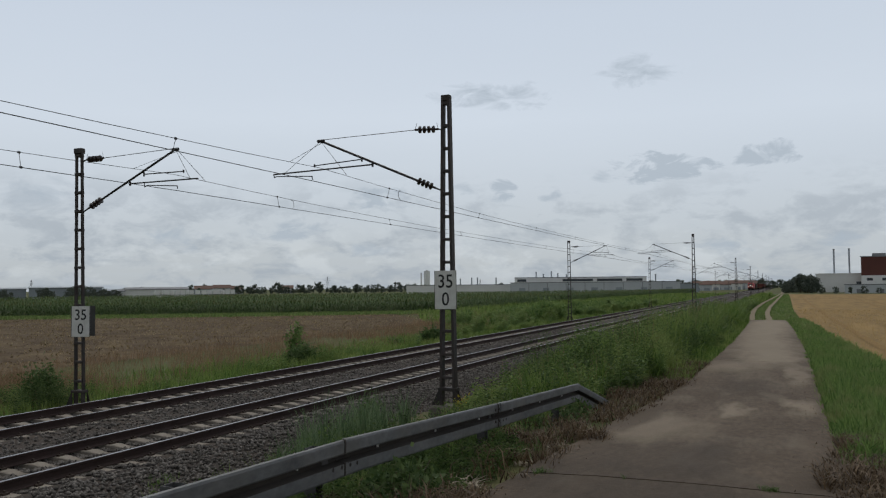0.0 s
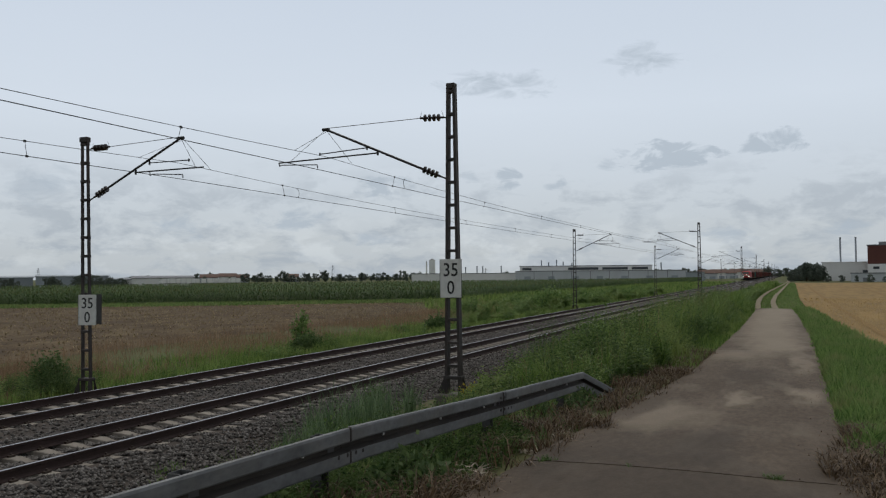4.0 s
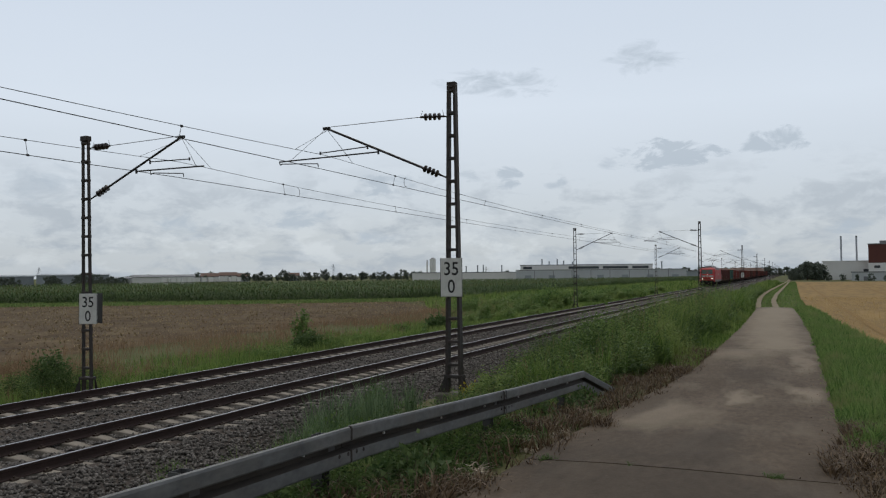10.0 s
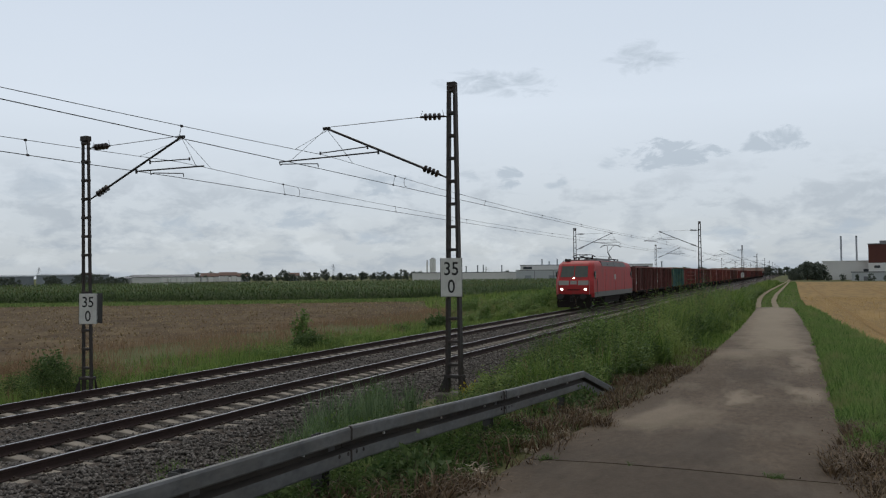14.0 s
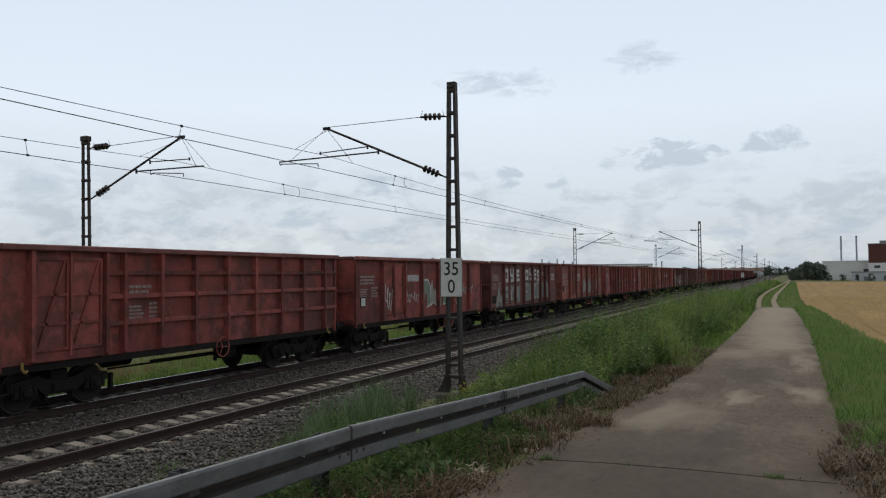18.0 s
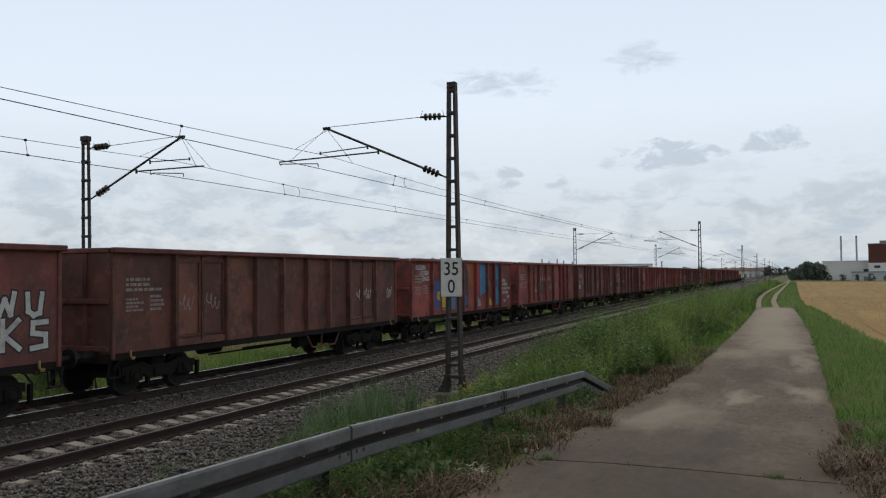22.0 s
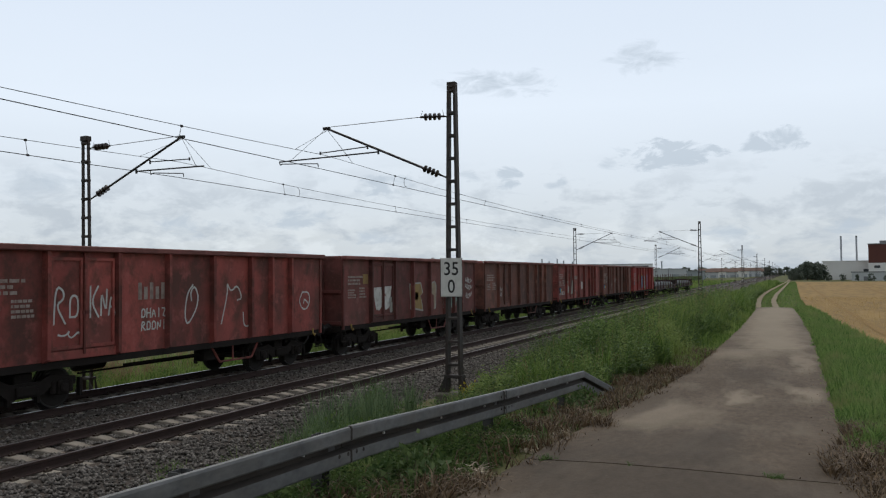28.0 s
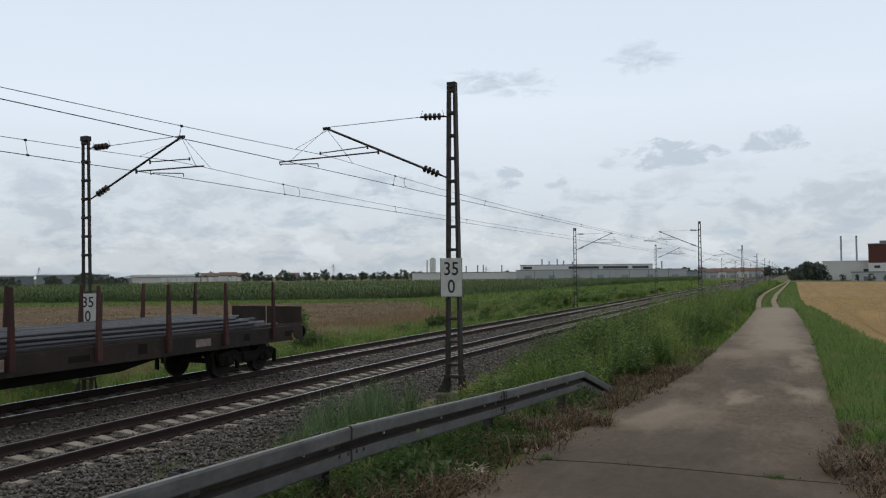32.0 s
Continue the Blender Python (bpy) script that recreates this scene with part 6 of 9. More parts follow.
# twelfth
for f, z in ((0.17, 2.2), (0.24, 2.2), (0.80, 2.15), (0.84, 2.2), (0.96, 2.2)):
    strokes(11, f, z, 0.45, 0.45, S_WHITE if f > 0.7 else M_PRINT, int(f * 55), 7, 0.025)
# thirteenth: bright shapes, panel by panel
P13 = [(0.164, 0.230, S_BLUE), (0.243, 0.302, S_YELLOW), (0.315, 0.372, S_CYAN), (0.372, 0.430, S_CRIM), (0.443, 0.50, S_BLACK), (0.50, 0.562, S_ORANGE), (0.575, 0.63, S_CRIM), (0.63, 0.692, S_CYAN), (0.783, 0.85, S_CYAN)]
for a, b, c in P13:
    lo, hi = (1.25, 3.30)
    if c is S_BLUE:
        hi = 2.55
        decal(12, "A", "graffiti_panel", [(a, lo), (b, lo), (b, hi), (a, hi)], c, 0.022)
        decal(12, "A", "graffiti_piece", [(b - 0.03, 1.75), (b - 0.002, 1.68), (b - 0.012, 1.9), (b - 0.002, 2.1), (b - 0.03, 2.05)], S_YELLOW, 0.026)
    elif c is S_YELLOW:
        pts = [(a, lo), (b, lo), (b, 2.2), (b - 0.008, 2.5), (b - 0.028, 2.68), (a, 2.72)]
        decal(12, "A", "graffiti_panel", pts, c, 0.022)
        decal(12, "A", "graffiti_piece", [(a + 0.030 + 0.012 * math.cos(t), 2.15 + 0.14 * math.sin(t)) for t in np.linspace(0, 5.9, 14)], S_BLACK, 0.026)
    elif c is S_ORANGE:
        decal(12, "A", "graffiti_panel", [(a - 0.02, 3.30), (b, 3.30), (b, 2.0), (b - 0.015, 1.9)], c, 0.004)
    elif a > 0.78:
        decal(12, "A", "graffiti_panel", [(a, lo), (b - 0.006, lo), (b - 0.006, hi), (a, hi)], c, 0.004)
        decal(12, "A", "graffiti_piece", [((a + b) / 2 + 0.016 * math.cos(t), 2.35 + 0.2 * math.sin(t)) for t in np.linspace(0, 5.9, 14)], S_BLUE, 0.008)
    else:
        decal(12, "A", "graffiti_panel", [(a, lo + (0.5 if a > 0.57 else 0)), (b, lo + (0.7 if a > 0.57 else 0)), (b, hi), (a, hi)], c, 0.001)
for a, b, c in ((0.575, 0.64, S_MINT), (0.70, 0.765, S_YELLOW)):
    decal(12, "A", "graffiti_piece", [(a, 1.25), (b, 1.25), (b - 0.01, 1.5), (a, 1.95)], c, 0.006)
blob(12, 0.375, 2.2, 0.7, 0.55, S_CRIM, 201, None, 0.2)
blob(12, 0.405, 2.2, 0.30, 0.28, S_CYAN, 202, None, 0.1)
blob(12, 0.735, 2.35, 0.35, 0.4, S_CYAN, 203, None, 0.5)
blob(12, 0.475, 1.6, 0.5, 0.6, S_BLUE, 204, None, 0.3)
for f, z, text in ((0.075, 3.02, "ALLES EIN"), (0.105, 2.80, "GROSSER"), (0.115, 2.56, "ZIRKUS")):
    word(12, text, f, z, 0.26, S_WHITE, 0.85, 0.006)
for f, z, text in ((0.905, 2.42, "UND DER"), (0.925, 2.22, "DIREKTOR"), (0.930, 2.00, "FÜHRT DEN LÖWEN"), (0.925, 1.78, "AN DER NASE"), (0.965, 1.54, "RUM!")):
    word(12, text, f, z, 0.19, S_WHITE, 0.88, 0.004)
for f in (0.885, 0.915, 0.93):
    strokes(12, f, 1.45, 0.16, 0.26, S_WHITE, int(f * 777), 6, 0.014)
# fourteenth to sixteenth
for ch, f in (("O", 0.375), ("F", 0.49), ("F", 0.605)):
    word(13, ch, f, 1.62, 1.05, S_BLACK, 0.75, 0.07, 0.004)
for j in range(7):
    f = 0.318 + 0.033 * j
    decal(13, "A", "lettering_bar", [(f, 2.38), (f + 0.014, 2.38), (f + 0.014, 2.66 - 0.08 * (j % 2)), (f, 2.66 - 0.08 * (j % 2))], M_PRINT, 0.004)
word(13, "16", 0.265, 1.75, 0.4, S_WHITE, 0.8)
for f in (0.33, 0.53, 0.66, 0.9):
    strokes(13, f, 2.05, 0.45, 0.6, M_PRINT, int(f * 91), 7, 0.028)
for f, c in ((0.52, M_PRINT), (0.70, S_SILVER), (0.57, M_PRINT), (0.83, M_PRINT)):
    strokes(14, f, 2.0, 0.55, 0.8, c, int(f * 73), 9, 0.028)
word(14, "O'6", 0.80, 1.9, 0.42, S_SILVER, 0.8)
strokes(14, 0.92, 1.95, 1.0, 0.6, S_MINT, 31, 11, 0.03)
for f in (0.20, 0.28):
    blob(15, f, 2.1, 0.4, 0.4, M_PRINT, int(f * 71), None, 0.6)
strokes(15, 0.83, 1.85, 0.7, 0.5, S_OCHRE, 41, 10, 0.03)
word(15, "170801", 0.93, 1.52, 0.25, S_SILVER, 0.8)
# seventeenth: white and tan piece
for j, (f, z, wd, tl, c, ln) in enumerate(((0.595, 1.80, 0.95, 1.15, S_TAN, 0.15), (0.690, 1.72, 0.90, 1.05, S_SILVER, 0.0), (0.683, 2.25, 0.40, 0.55, S_GREEN, 0.1), (0.782, 1.62, 0.95, 0.85, S_TAN, 0.0), (0.795, 2.15, 0.55, 0.75, S_SILVER, 0.35), (0.845, 1.45, 0.40, 0.42, S_TAN, 0.3))):
    bubble(16, f, z, wd, tl, c, ((S_WHITE, 0.05),), 5, 2.2, ln, 0.004 + 0.004 * j)
for f, z, wd, tl in ((0.600, 2.05, 0.22, 0.36), (0.665, 1.70, 0.20, 0.55), (0.800, 2.10, 0.16, 0.30)):
    bubble(16, f, z, wd, tl, P_RED, (), 2.6, 2.2, 0.3, 0.030)
strokes(16, 0.96, 1.85, 0.7, 0.6, S_WHITE, 44, 11, 0.03)
strokes(16, 0.17, 2.3, 0.35, 0.35, S_WHITE, 45, 7, 0.025)
# nineteenth: block piece
decal(18, "A", "graffiti_panel", [(0.33, 1.42), (0.56, 1.42), (0.56, 2.5), (0.33, 2.5)], S_SILVER, 0.001)
for j, f in enumerate((0.36, 0.41, 0.465, 0.52)):
    blob(18, f, 1.95, 0.5, 0.9, S_WHITE, 500 + j, S_BLACK, 0.45)
decal(18, "A", "graffiti_piece", [(0.50, 1.6), (0.56, 1.6), (0.56, 1.95), (0.52, 1.98)], S_CRIM, 0.010)
# twenty-second: scribbles
for j, f in enumerate((0.17, 0.25, 0.32, 0.36, 0.43, 0.49, 0.62)):
    strokes(21, f, 1.95, 0.55, 0.8, S_WHITE, 600 + j, 6, 0.03)
for j, (f, z) in enumerate(((0.67, 2.5), (0.74, 2.5), (0.78, 2.5), (0.75, 2.1), (0.68, 2.1), (0.92, 2.45), (0.94, 2.1), (0.95, 2.3))):
    strokes(21, f, z, 0.5, 0.5, S_WHITE, 620 + j, 7, 0.025)
# twenty-third: thin white letters, loops and a box
for ch, f, z, wd, tl in (("R", 0.184, 1.85, 0.30, 0.78), ("O", 0.213, 1.95, 0.24, 0.50), ("K", 0.256, 1.95, 0.24, 0.66), ("N", 0.278, 1.98, 0.18, 0.55), ("A", 0.296, 1.98, 0.18, 0.50),
                         ("loop", 0.509, 1.55, 0.62, 1.10), ("m", 0.637, 1.55, 0.90, 1.10), ("hex", 0.920, 1.72, 0.62, 0.58), ("U", 0.690, 1.40, 0.35, 0.40)):
    glyph(22, ch, f, z, wd, tl, 0.045, S_WHITE)
strokes(22, 0.205, 1.62, 0.5, 0.16, S_WHITE, 81, 5, 0.03)
for row, letters in enumerate(("OHAIZ", "ROONI")):
    for j, ch in enumerate(letters):
        glyph(22, ch, 0.375 + 0.0135 * j, 1.86 - 0.30 * row, 0.12, 0.2, 0.035, S_WHITE)
for j in range(5):
    f = 0.362 + 0.015 * j
    decal(22, "A", "lettering_bar", [(f, 2.28), (f + 0.009, 2.28), (f + 0.009, 2.68 - 0.1 * (j % 2)), (f, 2.68 - 0.1 * (j % 2))], M_PRINT, 0.004)
# twenty-fourth
decal(23, "A", "graffiti_piece", [(0.17, 2.35), (0.29, 2.4), (0.275, 1.6), (0.25, 1.5), (0.235, 1.75), (0.21, 1.5), (0.19, 1.55)], S_WHITE, 0.004)
decal(23, "A", "graffiti_piece", [(0.222, 2.35), (0.236, 2.35), (0.229, 1.85)], S_BLACK, 0.008)
blob(23, 0.295, 1.7, 0.5, 0.6, S_SILVER, 799, None, 0.4)
for j, (f, wd, c) in enumerate(((0.47, 1.1, S_OCHRE), (0.60, 0.7, S_TAN), (0.735, 1.0, S_MINT), (0.81, 0.4, S_MINT))):
    blob(23, f, 1.95, wd, 1.05, c, 800 + j, S_SILVER, 0.5)
blob(23, 0.475, 1.95, 0.4, 0.35, S_BLACK, 820, None, 0.4)
for j, z in enumerate((2.55, 2.25, 1.85)):
    strokes(23, 0.935, z, 0.75, 0.28, S_WHITE, 830 + j, 10, 0.03)
decal(23, "A", "sticker", [(0.115, 2.5), (0.145, 2.5), (0.145, 2.85), (0.115, 2.85)], S_OCHRE, 0.004)
strokes(24, 0.19, 1.95, 0.4, 0.6, S_WHITE, 840, 8, 0.025)
# twenty-sixth
decal(25, "A", "graffiti_piece", [(0.165, 1.5), (0.215, 1.5), (0.215, 1.95), (0.195, 2.0), (0.195, 2.35), (0.17, 2.3)], S_SILVER, 0.022)
decal(25, "A", "graffiti_piece", [(0.25, 1.42), (0.30, 1.42), (0.30, 2.35), (0.285, 2.35), (0.262, 1.6)], S_SILVER, 0.022)
blob(25, 0.53, 1.95, 0.5, 0.6, S_WHITE, 850, None, 0.25)
blob(25, 0.60, 2.25, 0.55, 0.6, S_WHITE, 851, S_BLACK, 0.15)
blob(25, 0.57, 1.85, 0.3, 0.35, S_BLACK, 852, None, 0.2)
word(25, "RAHM.LOL", 0.085, 1.40, 0.34, S_WHITE, 0.8, 0.004)
strokes(25, 0.36, 1.75, 0.8, 0.4, M_PRINT, 853, 6, 0.03)
strokes(26, 0.26, 1.8, 0.5, 0.6, M_PRINT, 860, 12, 0.035)
strokes(26, 0.40, 2.2, 0.8, 0.45, M_PRINT, 861, 12, 0.03)
# twenty-eighth: colourful letters
for f0, f1, c in ((0.312, 0.432, S_LIME), (0.442, 0.565, S_LIME), (0.574, 0.695, S_CRIM), (0.784, 0.85, S_LIME)):
    decal(27, "A", "graffiti_panel", [(f0, 1.12), (f1, 1.12), (f1, 1.36), ((f0 + f1) / 2, 1.50), (f0, 1.62)], c, -0.0015)
decal(27, "A", "graffiti_piece", [(0.39, 1.14), (0.43, 1.14), (0.43, 1.36), (0.39, 1.36)], S_CRIM, 0.002)
decal(27, "A", "graffiti_piece", [(0.458, 1.14), (0.495, 1.14), (0.495, 1.42), (0.46, 1.40)], S_CRIM, 0.002)
bubble(27, 0.378, 1.90, 1.15, 1.30, S_CYAN, ((S_YELLOW, 0.14), (S_BLACK, 0.08)), 3.2, 2.2)
bubble(27, 0.352, 1.72, 0.50, 0.85, P_DARK, (), 2.6, 2.4, lift=0.008)
bubble(27, 0.392, 2.02, 0.26, 0.40, S_SILVER, (), 2.2, 2.2, 0.3, 0.010)
bubble(27, 0.352, 1.40, 0.24, 0.16, S_WHITE, (), 2.4, 2.4, lift=0.011)
bubble(27, 0.500, 1.92, 1.30, 1.30, S_SILVER, ((S_OCHRE, 0.12), (S_BLACK, 0.08)), 7, 2.3)
decal(27, "A", "graffiti_piece", [(0.535, 1.98), (0.558, 1.98), (0.558, 2.22), (0.535, 2.22)], S_CRIM, 0.009)
bubble(27, 0.540, 1.52, 0.42, 0.46, S_MINT, ((S_BLACK, 0.04),), 2.2, 2.2, lift=0.010)
decal(27, "A", "graffiti_piece", [(0.488, 1.62), (0.505, 1.70), (0.488, 1.80)], S_BLACK, 0.009)
decal(27, "A", "graffiti_panel", [(0.668, 1.3), (0.694, 1.3), (0.694, 2.75), (0.668, 2.7)], S_CRIM, 0.001)
bubble(27, 0.622, 1.98, 1.00, 1.35, S_CYAN, ((S_OCHRE, 0.09), (S_BLACK, 0.05)), 9, 9, 0.10)
bubble(27, 0.620, 2.25, 0.45, 0.65, S_SILVER, (), 4, 3, 0.2, 0.008)
bubble(27, 0.640, 1.55, 0.70, 0.50, S_BLUE, (), 3, 2.4, lift=0.008)
bubble(27, 0.630, 1.98, 0.20, 0.75, S_BLACK, (), 3, 3, lift=0.010)
bubble(27, 0.738, 1.90, 0.78, 1.25, S_SILVER, ((S_OCHRE, 0.09), (S_BLACK, 0.05)), 9, 2.4)
decal(27, "A", "graffiti_outline", [(0.786, 1.85), (0.852, 2.75), (0.905, 2.42), (0.86, 2.1), (0.83, 1.75)], S_BLACK, 0.003)
decal(27, "A", "graffiti_piece", [(0.792, 1.95), (0.852, 2.65), (0.893, 2.42), (0.852, 2.15), (0.828, 1.85)], S_SILVER, 0.006)
bubble(27, 0.812, 2.40, 0.55, 0.60, S_SILVER, ((S_OCHRE, 0.09), (S_BLACK, 0.05)), 2.4, 2.2, lift=0.012)
bubble(27, 0.812, 1.45, 0.40, 0.42, S_MINT, ((S_BLACK, 0.04),), 2.2, 2.2, lift=0.010)
decal(27, "A", "graffiti_piece", [(0.862, 1.3), (0.90, 1.3), (0.89, 1.7), (0.895, 1.85), (0.872, 1.95)], S_LIME, 0.004)
strokes(27, 0.205, 2.25, 0.6, 0.9, S_OCHRE, 930, 11, 0.04)

# green wagon's ladder and panels
w2, y2, b2 = W_LIST[2]
ld = Mesh()
for yy in (y2 + 0.925 * b2, y2 + 0.985 * b2):
    ld.tube((HALF + 0.12, yy, 1.2), (HALF + 0.12, yy, 3.3), 0.018, 6)
for j in range(6):
    ld.tube((HALF + 0.12, y2 + 0.925 * b2, 1.45 + 0.32 * j), (HALF + 0.12, y2 + 0.985 * b2, 1.45 + 0.32 * j), 0.014, 6)
part("ladder", ld, S_SILVER, w2)
P_LIGHTGREEN = rust_paint("bleached_green_paint", (0.125, 0.205, 0.120), (0.085, 0.160, 0.110), (0.060, 0.120, 0.110), 0.5, 0.0)
P_TEAL = rust_paint("dark_teal_paint", (0.028, 0.078, 0.085), (0.040, 0.095, 0.100), (0.03, 0.05, 0.05), 0.4, 0.0)
cutv = [0.0] + LAYOUT["V"][1] + [1.0]
for a, b, lo, hi, c in ((0, 0, 2.65, 3.2, 0), (0, 0, 1.2, 2.5, 1), (1, 2, 1.9, 3.3, 0), (2, 2, 1.15, 1.9, 1), (3, 3, 1.75, 2.85, 0), (3, 4, 1.15, 1.7, 1), (4, 4, 1.75, 2.8, 0), (5, 5, 1.2, 2.5, 1), (6, 6, 1.2, 3.2, 1),
                        (7, 7, 1.75, 3.3, 0), (8, 9, 1.75, 3.25, 0), (8, 10, 1.15, 1.7, 1), (10, 10, 1.75, 3.2, 0)):
    for k in range(a, b + 1):
        decal(2, "V", "repainted_patch", [(cutv[k] + 0.006, lo), (cutv[k + 1] - 0.006, lo + 0.03 * (k % 3)), (cutv[k + 1] - 0.006, hi - 0.05 * (k % 2)), (cutv[k] + 0.006, hi)], P_TEAL if c else P_LIGHTGREEN, -0.0015)
part("step_recess", Mesh().box(HALF + 0.014, HALF + 0.045, y2 + 0.012 * b2, y2 + 0.098 * b2, 1.35, 1.42).box(HALF + 0.014, HALF + 0.045, y2 + 0.012 * b2, y2 + 0.098 * b2, 1.90, 1.97).box(HALF + 0.014, HALF + 0.045, y2 + 0.012 * b2, y2 + 0.098 * b2, 2.42, 2.49), P_TEAL, w2)
for yy in (y2 - 0.25, y2 - 0.05):
    part("grab_rail", Mesh().path([(1.30, yy, 1.25), (1.30, yy, 2.4)], 0.018, 6), S_OCHRE, w2)
decal(2, "V", "sign_panel", [(0.428, 1.95), (0.49, 1.95), (0.49, 2.3), (0.428, 2.3)], M_UNDER, 0.004)
part("warning_mark", Mesh().add([(0.8, y2 - 0.02, 2.9), (1.1, y2 - 0.02, 2.9), (0.95, y2 - 0.02, 3.2)], [(0, 1, 2)]), S_ORANGE, w2)
# latticed wagon: horizontal ribs on the side
w3, y3, b3 = W_LIST[3]
for z in (1.72, 2.32, 2.85):
    rib3 = Mesh().cbox(HALF + 0.012, HALF + 0.115, y3 + 0.215 * b3, y3 + 0.995 * b3, z, z + 0.11, 0.012)
    part("waist_rib", rib3, P_RED, w3)


# ---- two flat wagons with stakes, loaded with steel bars ----
M_ROD = mat("dark_steel_bars", (0.075, 0.080, 0.092), 0.5, 0.4, alt=(0.110, 0.110, 0.118), scale=6, grain=30, bump=0.1, per=0.25)
P_STAKE = rust_paint("stake_dark_red", (0.085, 0.030, 0.030), (0.055, 0.024, 0.024), (0.040, 0.026, 0.024))
P_FLAT = rust_paint("flat_wagon_brown", (0.040, 0.032, 0.030), (0.028, 0.023, 0.022), (0.034, 0.027, 0.024))


def hose(pts, r, n):
    """One unbroken bent tube that runs roughly along y."""
    vs = [(x + r * math.cos(6.283 * i / n), y, z + r * math.sin(6.283 * i / n)) for x, y, z in pts for i in range(n)]
    m = len(pts)
    fs = [(j * n + i, j * n + (i + 1) % n, (j + 1) * n + (i + 1) % n, (j + 1) * n + i) for j in range(m - 1) for i in range(n)]
    return Mesh().add(vs, fs + [tuple(range(n)), tuple(range((m - 1) * n, m * n))])


def flat_wagon(s0):
    length = 19.9
    w = thing("flat_wagon", (TRACK_FAR, 0, 0), "sooty brown flat wagon with upright stakes", "freight wagon", "wagons of the train")
    TRAIN.append((w, s0))
    y0, y1 = 0.66, length - 0.66
    part("deck", shared(("deck",), lambda: Mesh().box(-1.34, 1.34, y0, y1, 1.19, 1.26)), M_FLOOR, w)
    for s in (-1, 1):
        part("side_beam", shared(("side_beam", s), lambda: Mesh().cbox(s * 1.36 - 0.04, s * 1.36 + 0.04, y0, y1, 0.86, 1.30, 0.01)), P_FLAT, w)
        part("low_side", shared(("low_side", s), lambda: Mesh().cbox(s * 1.39 - 0.012, s * 1.39 + 0.012, y0 + 0.1, y1 - 0.1, 1.31, 1.37, 0.006)), P_FLAT, w)
        st = shared(("stake", s), lambda: Mesh().add(
            [(s * 1.415, -0.085, 0.98), (s * 1.415, 0.085, 0.98), (s * 1.50, 0.075, 0.98), (s * 1.50, -0.075, 0.98), (s * 1.40, -0.035, 2.63), (s * 1.40, 0.035, 2.63), (s * 1.45, 0.03, 2.63), (s * 1.45, -0.03, 2.63)],
            [(0, 1, 2, 3), (4, 7, 6, 5), (0, 4, 5, 1), (1, 5, 6, 2), (2, 6, 7, 3), (3, 7, 4, 0)]))
        for j in range(8):
            part("stake", st, P_STAKE, w, at=(0, y0 + 1.62 + j * 2.19, 0))
        for j in range(9):
            g = random.Random(j + (s > 0) * 50)
            yy = y0 + 1.6 + j * 2.0
            if s > 0:
                part("side_plate", shared(("side_plate", j), lambda: Mesh().box(1.403, 1.408, yy, yy + g.uniform(0.25, 0.6), 1.0, 1.0 + g.uniform(0.12, 0.25))), M_PRINT if j % 3 == 0 else M_UNDER, w)
    for y, t in ((y0, -1), (y1, 1)):
        part("head_stock", shared(("flat_head", t), lambda: Mesh().cbox(-1.32, 1.32, y - 0.08, y + 0.08, 0.86, 1.29, 0.015)), M_UNDER, w)
        part("end_flap", shared(("end_flap", t), lambda: Mesh().cbox(-1.32, -0.03, y + t * 0.045 - 0.03, y + t * 0.045 + 0.03, 1.30, 1.86, 0.012)), P_FLAT, w)
        part("end_flap", shared(("end_flap2", t), lambda: Mesh().cbox(0.03, 1.32, y + t * 0.045 - 0.03, y + t * 0.045 + 0.03, 1.30, 1.86, 0.012)), P_FLAT, w)
        for xx in (-1.43, 1.43):
            part("tow_hook", shared(("tow_hook", xx > 0), lambda: None), M_HOOK, w, "yellow towing hook", at=(0, y - t * 0.6, 0.92))
    part("centre_sill", shared(("flat_sill",), lambda: Mesh().prism([(y0, 0.86), (y1, 0.86), (y1 - 4.5, 0.80), (y1 - 6.5, 0.50), (y0 + 6.5, 0.50), (y0 + 4.5, 0.80)], -0.35, 0.35, "x")), M_UNDER, w)
    for y in (3.0, length - 3.0):
        bogie(w, y)
    ends(w, length)
    load = thing("steel_bar_load", (TRACK_FAR, 0, 1.30), "dark steel bars bundled on the flat wagon", "steel bars", "steel bar loads")
    TRAIN.append((load, s0))
    for lay in range(4):
        n = (22, 22, 20, 12)[lay]
        for j in range(n):
            g = random.Random(lay * 100 + j + int(s0))
            x = -1.18 + 2.36 * (j + 0.5) / n
            a, b = y0 + 0.7 + g.uniform(0, 0.9) + lay * 0.3, y1 - 0.9 - g.uniform(0, 1.2) - lay * 0.4
            z = 0.05 + lay * 0.095 + g.uniform(-0.01, 0.01)
            bend = [(x + g.uniform(-0.03, 0.03), a + (b - a) * q / 4, z + g.uniform(-0.02, 0.025)) for q in range(5)]
            part("steel_bar", hose(bend, 0.048, 6), M_ROD, load)


flat_wagon(FLAT_START)
flat_wagon(FLAT_START + 19.9)


